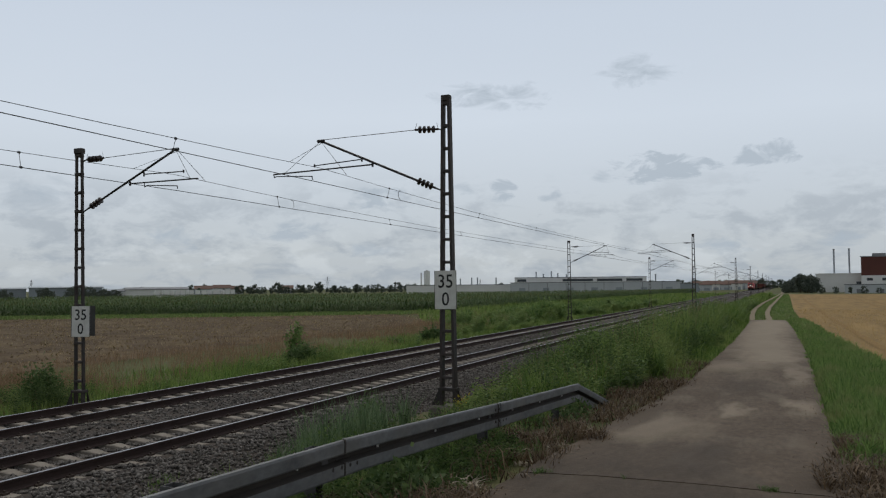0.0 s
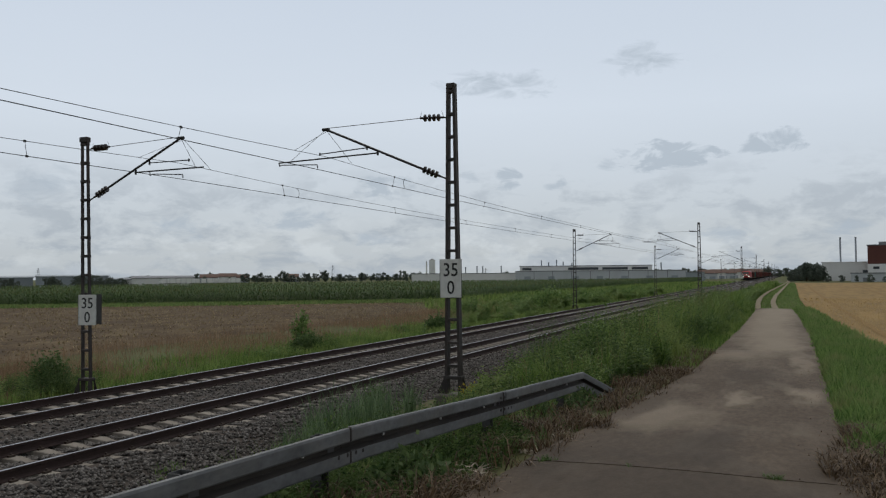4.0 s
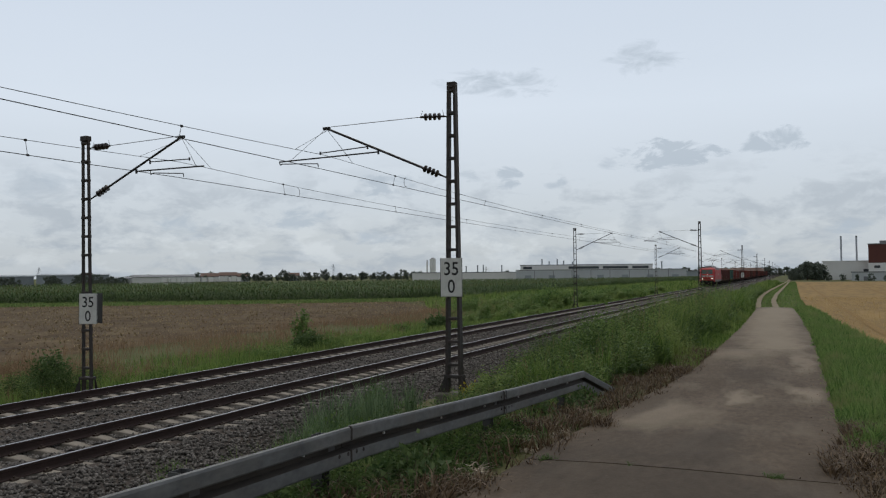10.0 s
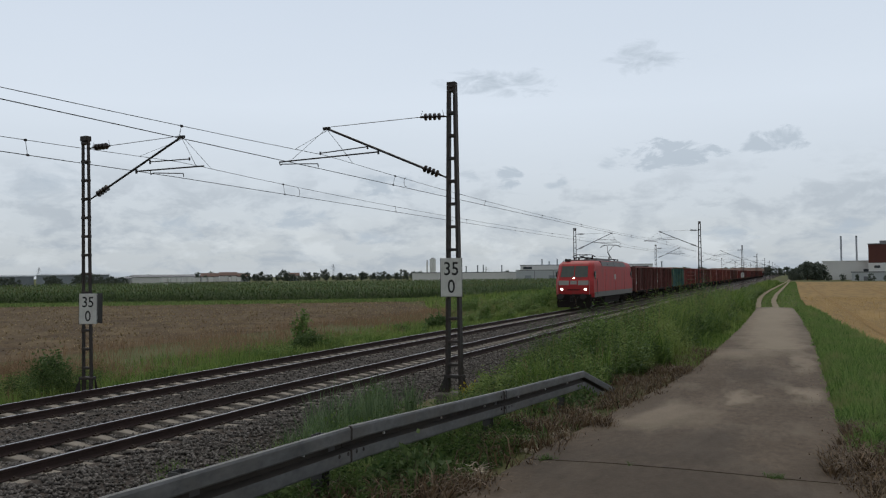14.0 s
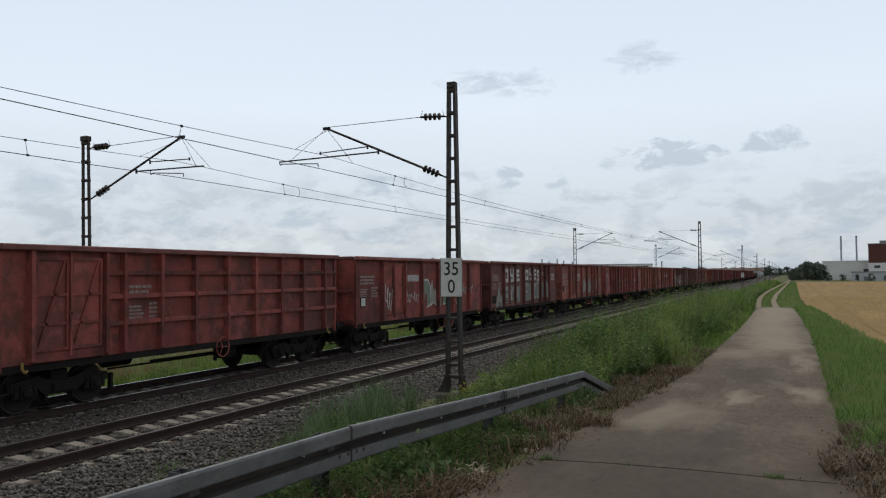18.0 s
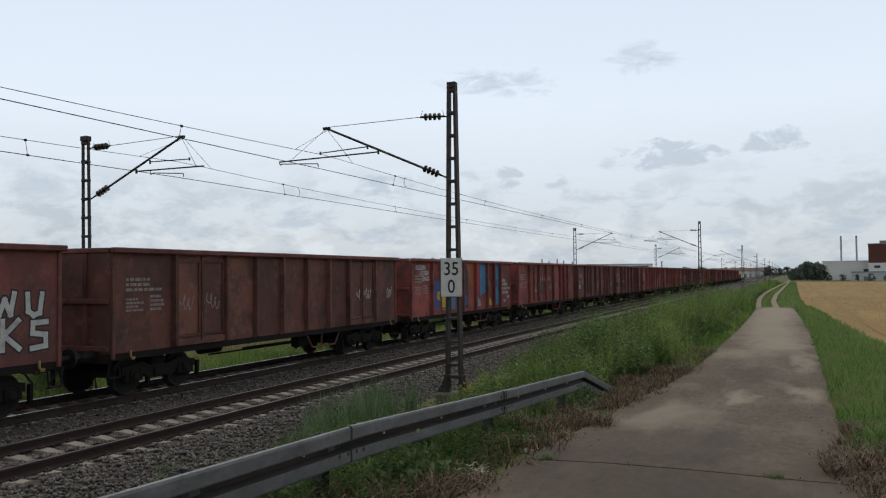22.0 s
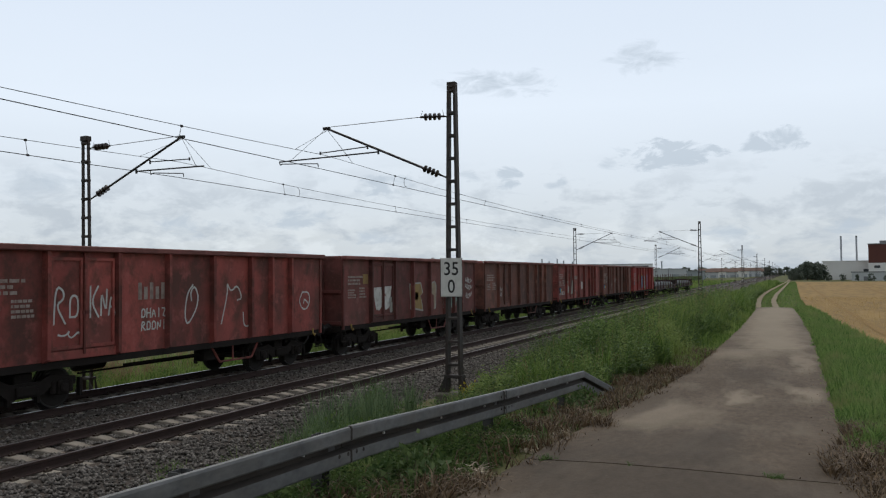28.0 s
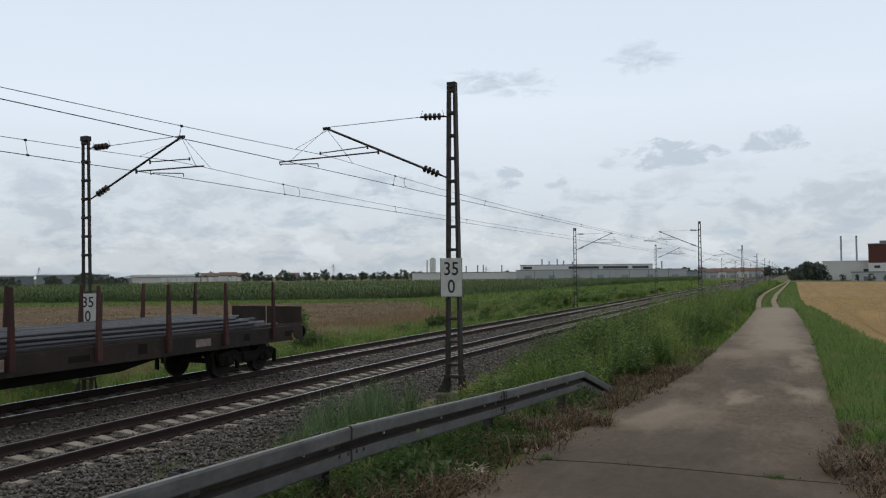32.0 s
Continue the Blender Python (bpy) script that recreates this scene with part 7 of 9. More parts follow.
# ---- the electric locomotive ----
M_LRED = mat("traffic_red_paint", (0.50, 0.024, 0.028), 0.55, alt=(0.40, 0.028, 0.030), scale=1.0, amount=0.5, grain=20, grain_amount=0.08, bump=0.03, dirt=(0.16, 0.055, 0.045), dirt_amount=0.45, dirt_scale=1.4, stretch=(1, 1, 0.4))
M_LGREY = mat("grey_lower_body", (0.16, 0.155, 0.15), 0.6, scale=2, grain=20, bump=0.05)
M_LROOF = mat("grey_roof_panels", (0.13, 0.135, 0.14), 0.6, scale=2, grain=20, bump=0.05)
M_GLASS = plain("tinted_windscreen", (0.105, 0.120, 0.110), 0.12)
M_LAMP = mat("lit_headlamp", (0.9, 0.85, 0.7), 0.3, emit=7.0, bump=0)
M_LPANEL = plain("pale_lamp_panel", (0.42, 0.40, 0.38), 0.5)


def loco():
    L = 18.9
    t = thing("electric_locomotive", (TRACK_FAR, 0, 0), "red electric locomotive with lit headlamps and one raised pantograph", "locomotive")
    TRAIN.append((t, 0.0))
    rows = [(0.98, 0.78, 1.10, 1.485), (1.30, 0.66, 1.20, 1.49), (1.95, 0.60, 1.22, 1.49), (2.28, 0.66, 1.21, 1.49), (2.42, 0.74, 1.19, 1.48), (3.44, 1.30, 1.10, 1.43), (3.60, 1.46, 1.05, 1.37), (3.74, 1.80, 0.98, 1.26), (3.84, 2.4, 0.90, 1.08)]
    vs, fs = [], []
    for z, yf, wf, ws in rows:
        c = 0.42
        vs += [(-wf, yf, z), (wf, yf, z), (ws, yf + c, z), (ws, L - yf - c, z), (wf, L - yf, z), (-wf, L - yf, z), (-ws, L - yf - c, z), (-ws, yf + c, z)]
    n = len(rows)
    for i in range(n - 1):
        for j in range(8):
            fs.append((i * 8 + j, i * 8 + (j + 1) % 8, (i + 1) * 8 + (j + 1) % 8, (i + 1) * 8 + j))
    fs += [tuple(range(8))[::-1], tuple(range((n - 1) * 8, n * 8))]
    part("body_shell", Mesh().add(vs, fs), M_LRED, t)
    for s in (-1, 1):
        x0, x1 = sorted((s * 1.487, s * 1.506))
        part("lower_stripe", Mesh().box(x0, x1, 1.3, L - 1.3, 0.97, 1.38), M_LGREY, t)
        for a, b in ((1.9, 5.2), (5.3, 9.4), (9.5, 13.6), (13.7, 17.0)):
            xs = sorted((s * 1.492, s * 1.500))
            part("side_panel", Mesh().box(xs[0], xs[1], a, b, 1.385, 3.18), M_LRED, t)
        for a, b in ((4.4, 6.6), (6.7, 9.4), (9.5, 12.2), (12.3, 14.5)):
            part("roof_grille", Mesh().add([(s * 1.465, a, 3.40), (s * 1.465, b, 3.40), (s * 1.325, b, 3.80), (s * 1.325, a, 3.80), (s * 1.30, a, 3.38), (s * 1.30, b, 3.38), (s * 1.10, b, 3.78), (s * 1.10, a, 3.78)],
                 [(0, 1, 2, 3), (4, 7, 6, 5), (0, 4, 5, 1), (1, 5, 6, 2), (2, 6, 7, 3), (3, 7, 4, 0)]), M_LROOF, t)
        part("logo_patch", Mesh().box(*sorted((s * 1.5005, s * 1.5035)), 9.1, 9.75, 2.3, 2.75), M_LPANEL, t)
        for yy in (1.75, L - 1.75):
            part("cab_window", Mesh().box(*sorted((s * 1.455, s * 1.492)), yy - 0.32, yy + 0.32, 2.35, 3.0), M_GLASS, t)
            part("door_handle_rail", Mesh().tube((s * 1.53, yy + 0.5, 1.2), (s * 1.53, yy + 0.5, 2.4), 0.018, 6), M_LROOF, t)
            part("mirror", Mesh().cbox(*sorted((s * 1.47, s * 1.56)), yy - 0.55, yy - 0.45, 2.55, 2.95, 0.01), M_BLACK, t)
    part("roof_deck", Mesh().cbox(-0.92, 0.92, 2.5, L - 2.5, 3.835, 3.93, 0.03), M_LROOF, t)
    part("roof_box", Mesh().cbox(-0.55, 0.55, 6.6, 12.2, 3.93, 4.10, 0.04), M_LROOF, t)

    def face(y_in, z):
        """Depth of the front at a height."""
        return float(np.interp(z, [r[0] for r in rows], [r[1] for r in rows]))
    for end, turn in ((0, 1), (L, -1)):
        def Y(z, d):
            q = face(0, z) - d
            return q if turn > 0 else L - q
        for s in (-1, 1):
            a, b = 0.035, 1.08
            vs = []
            for z in (2.54, 3.40):
                k = 1.0 if z < 3 else 0.94
                for d in (0.004, 0.018):
                    vs += [(s * a, Y(z, d), z), (s * b * k, Y(z, d), z)]
            part("windscreen_pane", Mesh().add(vs, [(0, 1, 5, 4), (2, 6, 7, 3), (0, 2, 3, 1), (4, 5, 7, 6), (0, 4, 6, 2), (1, 3, 7, 5)]), M_GLASS, t)
            yy = sorted((Y(2.1, 0.0), Y(2.1, 0.035)))
            part("lamp_panel", Mesh().box(*sorted((s * 0.36, s * 1.17)), yy[0], yy[1], 1.93, 2.28), M_LPANEL, t)
            yy = (Y(1.62, -0.05), Y(1.62, 0.05))
            part("lamp_housing", Mesh().tube((s * 0.93, yy[0], 1.60), (s * 0.93, yy[1], 1.60), 0.13, 14), M_BLACK, t)
            part("headlamp", Mesh().tube((s * 0.93, yy[1], 1.60), (s * 0.93, Y(1.62, 0.062), 1.60), 0.085, 14), M_LAMP if turn > 0 else M_LPANEL, t)
            part("grab_rail", Mesh().tube((s * 1.24, Y(1.8, 0.03), 1.2), (s * 1.24, Y(2.2, 0.03), 2.2), 0.015, 6), M_LPANEL, t)
        part("top_lamp", Mesh().tube((0, Y(2.48, 0.0), 2.45), (0, Y(2.48, 0.05), 2.45), 0.065, 12), M_LAMP if turn > 0 else M_LPANEL, t)
        yy = sorted((Y(1.75, -0.03), Y(1.75, 0.02)))
        part("front_grille", Mesh().box(-0.50, 0.50, yy[0], yy[1], 1.52, 1.60), M_UNDER, t)
        yy = sorted((Y(2.1, 0.0), Y(2.1, 0.025)))
        part("logo_patch", Mesh().box(-0.25, 0.25, yy[0], yy[1], 1.98, 2.26), M_LPANEL, t)
        y0, y1 = (0.62, 1.05) if turn > 0 else (L - 1.05, L - 0.62)
        part("buffer_beam", Mesh().cbox(-1.32, 1.32, y0 - 0.0, y1, 0.72, 1.22, 0.02), M_UNDER, t)
        pl = [(-1.30, 0.20), (1.30, 0.20), (1.36, 0.70), (-1.36, 0.70)]
        part("snow_plough", Mesh().prism(pl, y0 + 0.05, y0 + 0.20, "y"), M_UNDER, t)
        part("horn", Mesh().cbox(-1.0, -0.55, Y(3.7, -0.3) - 0.12, Y(3.7, -0.3) + 0.12, 3.76, 3.98, 0.03), M_BLACK, t)
    part("underframe", Mesh().cbox(-1.2, 1.2, 6.3, 12.6, 0.35, 0.97, 0.06), M_UNDER, t)
    ends(t, L, 1.05)
    big = wheelset_mesh(0.62)
    for yb in (4.25, L - 4.25):
        b = part("bogie", Mesh().cbox(-1.05, 1.05, -1.9, 1.9, 0.55, 0.96, 0.05), M_UNDER, t, at=(0, yb, 0))
        for dy in (-1.3, 1.3):
            part("wheelset", big, [M_WHEEL, M_TREAD], b, at=(0, dy, 0.62))
        for s in (-1, 1):
            fr = Mesh().prism([(-2.0, 0.55), (-2.0, 0.80), (-0.9, 0.88), (0.9, 0.88), (2.0, 0.80), (2.0, 0.55), (0.8, 0.42), (-0.8, 0.42)], s * 1.12 - 0.06, s * 1.12 + 0.06, "x")
            for dy in (-1.3, -0.35, 0.35, 1.3):
                fr.tube((s * 1.2, dy, 0.40), (s * 1.2, dy, 0.80), 0.13, 10)
            part("bogie_side", fr, M_UNDER, b)
    for k, (yb, up) in enumerate(((3.9, False), (14.9, True))):
        pan = part("pantograph", Mesh().cbox(-0.6, 0.6, yb - 0.75, yb - 0.65, 4.06, 4.13, 0.01).cbox(-0.6, 0.6, yb + 0.65, yb + 0.75, 4.06, 4.13, 0.01).box(-0.55, -0.49, yb - 0.65, yb + 0.65, 4.065, 4.12).box(0.49, 0.55, yb - 0.65, yb + 0.65, 4.065, 4.12), M_TUBE, t)
        for x in (-0.5, 0.5):
            for dy in (-0.7, 0.7):
                part("insulator", Mesh().lathe((x, yb + dy, 3.93), (x, yb + dy, 4.07), [(0, 0.06), (0.2, 0.09), (0.4, 0.06), (0.6, 0.09), (0.8, 0.06), (1, 0.06)], 8), M_INSUL, pan)
        if up:
            knee, head = (-1.15, 4.75), (0.1, 5.40)
        else:
            knee, head = (-1.05, 4.22), (0.35, 4.30)
        part("lower_arm", Mesh().tube((0, yb + 0.55, 4.15), (0, yb + knee[0], knee[1]), 0.05, 8), M_TUBE, pan)
        part("upper_arm", Mesh().tube((0, yb + knee[0], knee[1]), (-0.3, yb + head[0], head[1]), 0.025, 6).tube((0, yb + knee[0], knee[1]), (0.3, yb + head[0], head[1]), 0.025, 6), M_TUBE, pan)
        hd = Mesh()
        for dy in (-0.17, 0.17):
            hd.path([(-0.95, yb + head[0] + dy, head[1] - 0.16), (-0.72, yb + head[0] + dy, head[1] + 0.0), (-0.5, yb + head[0] + dy, head[1] + 0.06), (0.5, yb + head[0] + dy, head[1] + 0.06), (0.72, yb + head[0] + dy, head[1]), (0.95, yb + head[0] + dy, head[1] - 0.16)], 0.022, 6)
        part("pan_head", hd, M_TUBE, pan)
    for yy in (6.0, 12.8):
        part("roof_insulator", Mesh().lathe((0.3, yy, 3.93), (0.3, yy, 4.28), [(0, 0.05), (0.2, 0.10), (0.35, 0.05), (0.5, 0.10), (0.65, 0.05), (0.8, 0.09), (1, 0.04)], 8), M_INSUL, t)
    part("roof_cable", Mesh().path([(0.3, 6.0, 4.30), (0.3, 12.8, 4.30)], 0.015, 5), M_TUBE, t)


loco()


# ---- grass, weeds, maize and bushes ----
def blades(x, y, z, h, w, lean, g, droop=0.35):
    """Grass blades as bent strips: arrays in, vertices and triangles out."""
    n = len(x)
    a = g.random(n) * 2 * math.pi
    side = np.stack([np.cos(a), np.sin(a), 0 * a], -1) * w[:, None] / 2
    b = g.random(n) * 2 * math.pi
    way = np.stack([np.cos(b), np.sin(b), 0 * b], -1) * (lean * h)[:, None]
    p0 = np.stack([x, y, z], -1)
    up = np.stack([0 * h, 0 * h, h], -1)
    p1 = p0 + up * 0.55 + way * 0.3
    p2 = p0 + up * (1 - droop * lean[:, None]) + way
    V = np.stack([p0 - side, p0 + side, p1 - side * 0.8, p1 + side * 0.8, p2], 1).reshape(-1, 3)
    f = np.array([(0, 1, 3), (0, 3, 2), (2, 3, 4)])
    F = (f[None] + 5 * np.arange(n)[:, None, None]).reshape(-1, 3)
    return V, F


def patch(g, n, x0, x1, y0, y1, bias=1.0):
    """Random places, denser towards y0."""
    return x0 + (x1 - x0) * g.random(n), y0 + (y1 - y0) * g.random(n) ** bias


def meadow(name, label, n, box, height, width, material, seed, bias=1.6, keep=None, lean=(0.1, 0.6), clump=0.0, zoff=-0.03):
    g = np.random.default_rng(seed)
    x, y = patch(g, n, *box, bias)
    if clump:
        k = max(1, n // 34)
        cx, cy = patch(g, k, *box, bias)
        pick = g.integers(0, k, n)
        r = np.abs(g.normal(0, clump, n))
        t = g.random(n) * 6.28
        x, y = cx[pick] + r * np.cos(t), cy[pick] + r * np.sin(t)
        tuft = (0.55 + 0.8 * g.random(k))[pick]
    else:
        tuft = np.ones(n)
    if keep is not None:
        ok = keep(x, y, g.random(len(x)))
        x, y, tuft = x[ok], y[ok], tuft[ok]
    d = np.hypot(x, y)
    h = height(x, y) * tuft * (0.5 + 0.85 * g.random(len(x)))
    w = width * (0.7 + 0.6 * g.random(len(x))) * np.maximum(1, d / 28)
    V, F = blades(x, y, ground_z(x, y) + zoff, h, w, lean[0] + (lean[1] - lean[0]) * g.random(len(x)), g)
    return tagged(part(name, soup(name, V, F), material), label, "grass", kind="stuff")


def gone(x, y):
    """Where nothing grows: ballast and road."""
    return ((x > -18.7) & (x < -8.35)) | ((x > road_left(y) + 0.05) & (x < road_right(y) + 0.02) & (y < 74))


def bank_height(x, y):
    far = np.clip((y - 14) / 9, 0, 1)
    mid = np.clip((x + 8.4) / 4.2, 0.10, 1) * np.clip((-2.75 - x) / 1.0, 0.15, 1)
    uneven = 0.84 + 0.62 * lumpy(x, y, 1.3, 2.0) + 0.42 * lumpy(x, y, 2.7, 5.0)
    return (0.32 + (0.95 + 0.15 * np.clip((y - 22) / 40, 0, 1)) * far * mid) * np.clip(uneven, 0.32, 1.75)


def on_bank(x, y, r):
    brown = np.interp(y, [14, 18, 28, 40], [1.0, 0.95, 0.35, 0.0])
    return (~gone(x, y)) & off_wheels(x, y) & ((y > 25) | (x > -7.0 - 0.35 * np.clip(y - 21, -2, 4))) & (x < road_left(y) - 0.14 - brown - np.interp(y, [72, 90, 115, 150, 230], [0, 0.95, 1.3, 1.15, 0]) + 0.16 * np.sin(y * 1.7) * np.sin(y * 0.41))


meadow("bank_grass", "tall green grass on the railway bank", 56000, (-8.4, -2.6, 13, 70), bank_height, 0.024, M_GRASS, 11, 1.5, on_bank, clump=0.16)
meadow("bank_grass", "tall green grass on the railway bank", 24000, (-8.6, -2.6, 60, 260), lambda x, y: 0.95 * np.clip((x + 8.6) / 3.0, 0.25, 1) + 0.25 * lumpy(x, y, 0.7) + 0.2 * lumpy(x, y, 1.9), 0.018, M_GRASS, 12, 1.3, lambda x, y, r: on_bank(x, y, r) & (x > -7.4), clump=0.25)
meadow("bank_grass", "green grass in clumps beside the ballast", 15000, (-8.8, -3.7, 5, 16), lambda x, y: 0.30 + 0.22 * np.clip(lumpy(x, y, 1.3, 1.0), -0.5, 1), 0.011, M_LAWN, 13, 1.0,
       lambda x, y, r: (lumpy(x, y, 0.8, 0.5) + 0.9 * (x > -6.5) > -0.1 + 0.5 * r), clump=0.16)


def herbs(name, label, n, box, height, leaf, material, seed, bias=1.4, keep=None, pairs=9, colony=0.3):
    """Leafy stalks in colonies: an upright stem set with drooping leaves that shorten towards the tip."""
    g = np.random.default_rng(seed)
    k = max(1, n // 22)
    cx, cy = patch(g, k, *box, bias)
    pick = g.integers(0, k, n)
    x, y = cx[pick] + g.normal(0, colony, n), cy[pick] + g.normal(0, colony, n)
    ok = on_bank(x, y, 0) if keep is None else keep(x, y, g.random(n))
    x, y, pick = x[ok], y[ok], pick[ok]
    n = len(x)
    d = np.maximum(1, np.hypot(x, y) / 32)
    H = height(x, y) * (0.7 + 0.5 * g.random(n)) * (0.6 + 0.75 * g.random(k))[pick]
    z = ground_z(x, y) - 0.03
    tilt = g.normal(0, 0.12, (n, 2)) * H[:, None]
    V, F, c = [], [], 0
    a = g.random(n) * 6.28
    s = np.stack([np.cos(a), np.sin(a), 0 * a], -1) * (0.006 * d)[:, None]
    foot, tip = np.stack([x, y, z], -1), np.stack([x + tilt[:, 0], y + tilt[:, 1], z + H], -1)
    V.append(np.stack([foot - s, foot + s, tip], 1).reshape(-1, 3))
    F.append(np.arange(3 * n).reshape(-1, 3))
    c += 3 * n
    for j in range(2 * pairs):
        q = 0.18 + 0.8 * (j + g.random(n)) / (2 * pairs)
        p0 = foot + (tip - foot) * q[:, None]
        a = a + 2.4 + 0.5 * g.random(n)
        L = leaf * d * (1.15 - 0.75 * q) * (0.7 + 0.6 * g.random(n))
        way = np.stack([np.cos(a), np.sin(a), 0.55 - 0.7 * g.random(n)], -1) * L[:, None]
        side = np.stack([-np.sin(a), np.cos(a), 0 * a], -1) * (L * 0.17)[:, None]
        mid = p0 + way * 0.5 + np.array([0, 0, 0.02])
        V.append(np.stack([p0, mid + side, p0 + way, mid - side], 1).reshape(-1, 3))
        F.append(np.stack([np.array([(0, 1, 2), (0, 2, 3)]) + 4 * i for i in range(1)])[0][None].repeat(n, 0) + (4 * np.arange(n))[:, None, None] + c)
        F[-1] = F[-1].reshape(-1, 3)
        c += 4 * n
    return tagged(part(name, soup(name, np.concatenate(V), np.concatenate(F)), material), label, "weeds", kind="stuff")


herbs("bank_weeds", "leafy green weeds crowding the railway bank", 4200, (-7.9, -2.9, 15.5, 60), lambda x, y: 0.15 + 1.0 * bank_height(x, y), 0.16, M_HERB, 111)
herbs("bank_nettles", "dark nettles in thick colonies on the railway bank", 3600, (-7.6, -3.0, 15.5, 58), lambda x, y: 0.20 + 1.05 * bank_height(x, y), 0.17, M_NETTLE, 121, 1.3, lambda x, y, r: on_bank(x, y, 0) & (lumpy(x, y, 0.62, 3.3) + 0.35 * r > 0.05), pairs=10, colony=0.34)
herbs("bank_nettles", "dark nettles in colonies along the far bank", 1500, (-7.0, -3.0, 45, 150), lambda x, y: 1.0 * np.clip((x + 8.6) / 3.2, 0.3, 1) + 0.35 * lumpy(x, y, 0.8), 0.17, M_NETTLE, 122, 1.2, lambda x, y, r: on_bank(x, y, 0) & (lumpy(x, y, 0.4, 3.3) > -0.1))
herbs("bank_weeds", "leafy green weeds crowding the railway bank", 1500, (-7.0, -2.9, 48, 140), lambda x, y: 1.05 * np.clip((x + 8.6) / 3.2, 0.3, 1) + 0.3 * lumpy(x, y, 0.8), 0.14, M_HERB, 112, 1.2)
herbs("bank_docks", "broad-leaved dark weeds along the road's edge", 1000, (-4.9, -3.1, 17.5, 46), lambda x, y: 0.72 + 0.25 * lumpy(x, y, 1.9, 1), 0.22, M_NETTLE, 125, 1.2, colony=0.28)
herbs("tall_dark_weeds", "tall dark-stalked weeds on the bank", 620, (-6.4, -3.9, 18.5, 34), lambda x, y: 1.3 + 0 * x, 0.11, M_BUSH, 113, 1.0, colony=0.25)
herbs("barrier_herbs", "leafy weeds behind the crash barrier", 900, (-6.8, -3.6, 6, 16), lambda x, y: 0.42 + 0.2 * lumpy(x, y, 1.1), 0.10, M_BUSH, 114, 1.0, pairs=6)
herbs("barrier_herbs", "leafy weeds at the foot of the crash barrier", 620, (-3.6, -2.9, 3.5, 16.5), lambda x, y: 0.26 + 0 * x, 0.09, M_BUSH, 115, 1.0, pairs=5, colony=0.16)
herbs("barrier_nettles", "dark leafy weeds heaped under the crash barrier", 1900, (-4.3, -2.95, 3.2, 10.5), lambda x, y: 0.25 + 0.08 * lumpy(x, y, 1.6), 0.085, M_NETTLE, 123, 0.9, lambda x, y, r: x < -2.85 - 0.05 * np.maximum(0, y - 7), pairs=7, colony=0.18)
herbs("trackside_weeds", "tall leafy weeds beyond the tracks", 2600, (-30.0, -19.4, 55, 150), lambda x, y: 1.05 + 0.5 * lumpy(x, y, 0.25, 1), 0.17, M_HERB, 117, 1.2, lambda x, y, r: (x < -19.3) & (x > -24 - 22.0 * np.clip((y - 60) / 45, 0, 1)))
herbs("trackside_weeds", "leafy weeds beyond the tracks", 1500, (-23.0, -19.1, 10, 75), lambda x, y: 0.55 + 0.25 * lumpy(x, y, 0.4), 0.14, M_HERB, 116, 1.4, lambda x, y, r: (x < -19) & (lumpy(x, y, 0.33, 2) > -0.2))
meadow("reed_grass", "blue-green reed grass between barrier and ballast", 2300, (-8.1, -7.0, 11.6, 15.2), lambda x, y: 0.80 + 0.3 * lumpy(x, y, 1.9, 1), 0.018, M_REED, 48, 1.0, None, lean=(0.05, 0.45), clump=0.12)
meadow("seed_stalks", "thin pale stalks standing over the bank", 700, (-8.0, -3.6, 17, 60), lambda x, y: 0.35 + 1.15 * bank_height(x, y), 0.012, M_DRYGRASS, 49, 1.3, on_bank, lean=(0.0, 0.25))
meadow("seed_grass", "dry seed heads over the bank grass", 5200, (-8.2, -3.4, 15, 60), lambda x, y: 1.25 * bank_height(x, y), 0.009, M_DRYGRASS, 14, 1.4, lambda x, y, r: lumpy(x, y, 0.7, 4) > 0.1)
meadow("ballast_weeds", "scattered weeds on the ballast shoulder", 1500, (-9.7, -8.2, 9, 40), lambda x, y: 0.16 + 0 * x, 0.012, M_HERB, 15, 1.2, lambda x, y, r: lumpy(x, y, 1.1, 7) > 0.25, zoff=0.12, clump=0.12)
# beyond the tracks
meadow("trackside_grass", "uncut grass beyond the tracks", 52000, (-26.5, -18.9, 6, 110), lambda x, y: 0.40 + 0.2 * lumpy(x, y, 0.5) + 0.12 * lumpy(x, y, 1.9, 3), 0.017, M_GRASS, 21, 1.5, lambda x, y, r: x > -22.5 - 3.5 * r - 0.5 * lumpy(x, y, 0.4))
meadow("trackside_grass", "uncut grass beyond the tracks", 26000, (-60, -19.0, 70, 330), lambda x, y: 0.8 + 0.3 * lumpy(x, y, 0.2), 0.022, M_GRASS, 22, 1.3,
       lambda x, y, r: x > -31.0 - 17.0 * np.clip((y - 70) / 35, 0, 1))
meadow("reddish_seed_grass", "reddish dry grass along the ploughed field", 30000, (-32, -22.0, 8, 110), lambda x, y: 0.66 + 0.12 * lumpy(x, y, 0.6), 0.011, M_DRYGRASS, 23, 1.4, lambda x, y, r: lumpy(x, y, 0.21, 3) + 0.55 > r * (0.6 + np.abs(x + 26) * 0.14))
meadow("field_margin_grass", "green grass margin before the maize", 210000, (-175, -46, 20, 112), lambda x, y: 0.42 + 0 * x, 0.035, M_LAWN, 24, 0.8,
       lambda x, y, r: (y > 78.5 + (x + 97) * 0.62 - 13 + 2 * r) & (y < 78.5 + (x + 97) * 0.62 + 1.0))
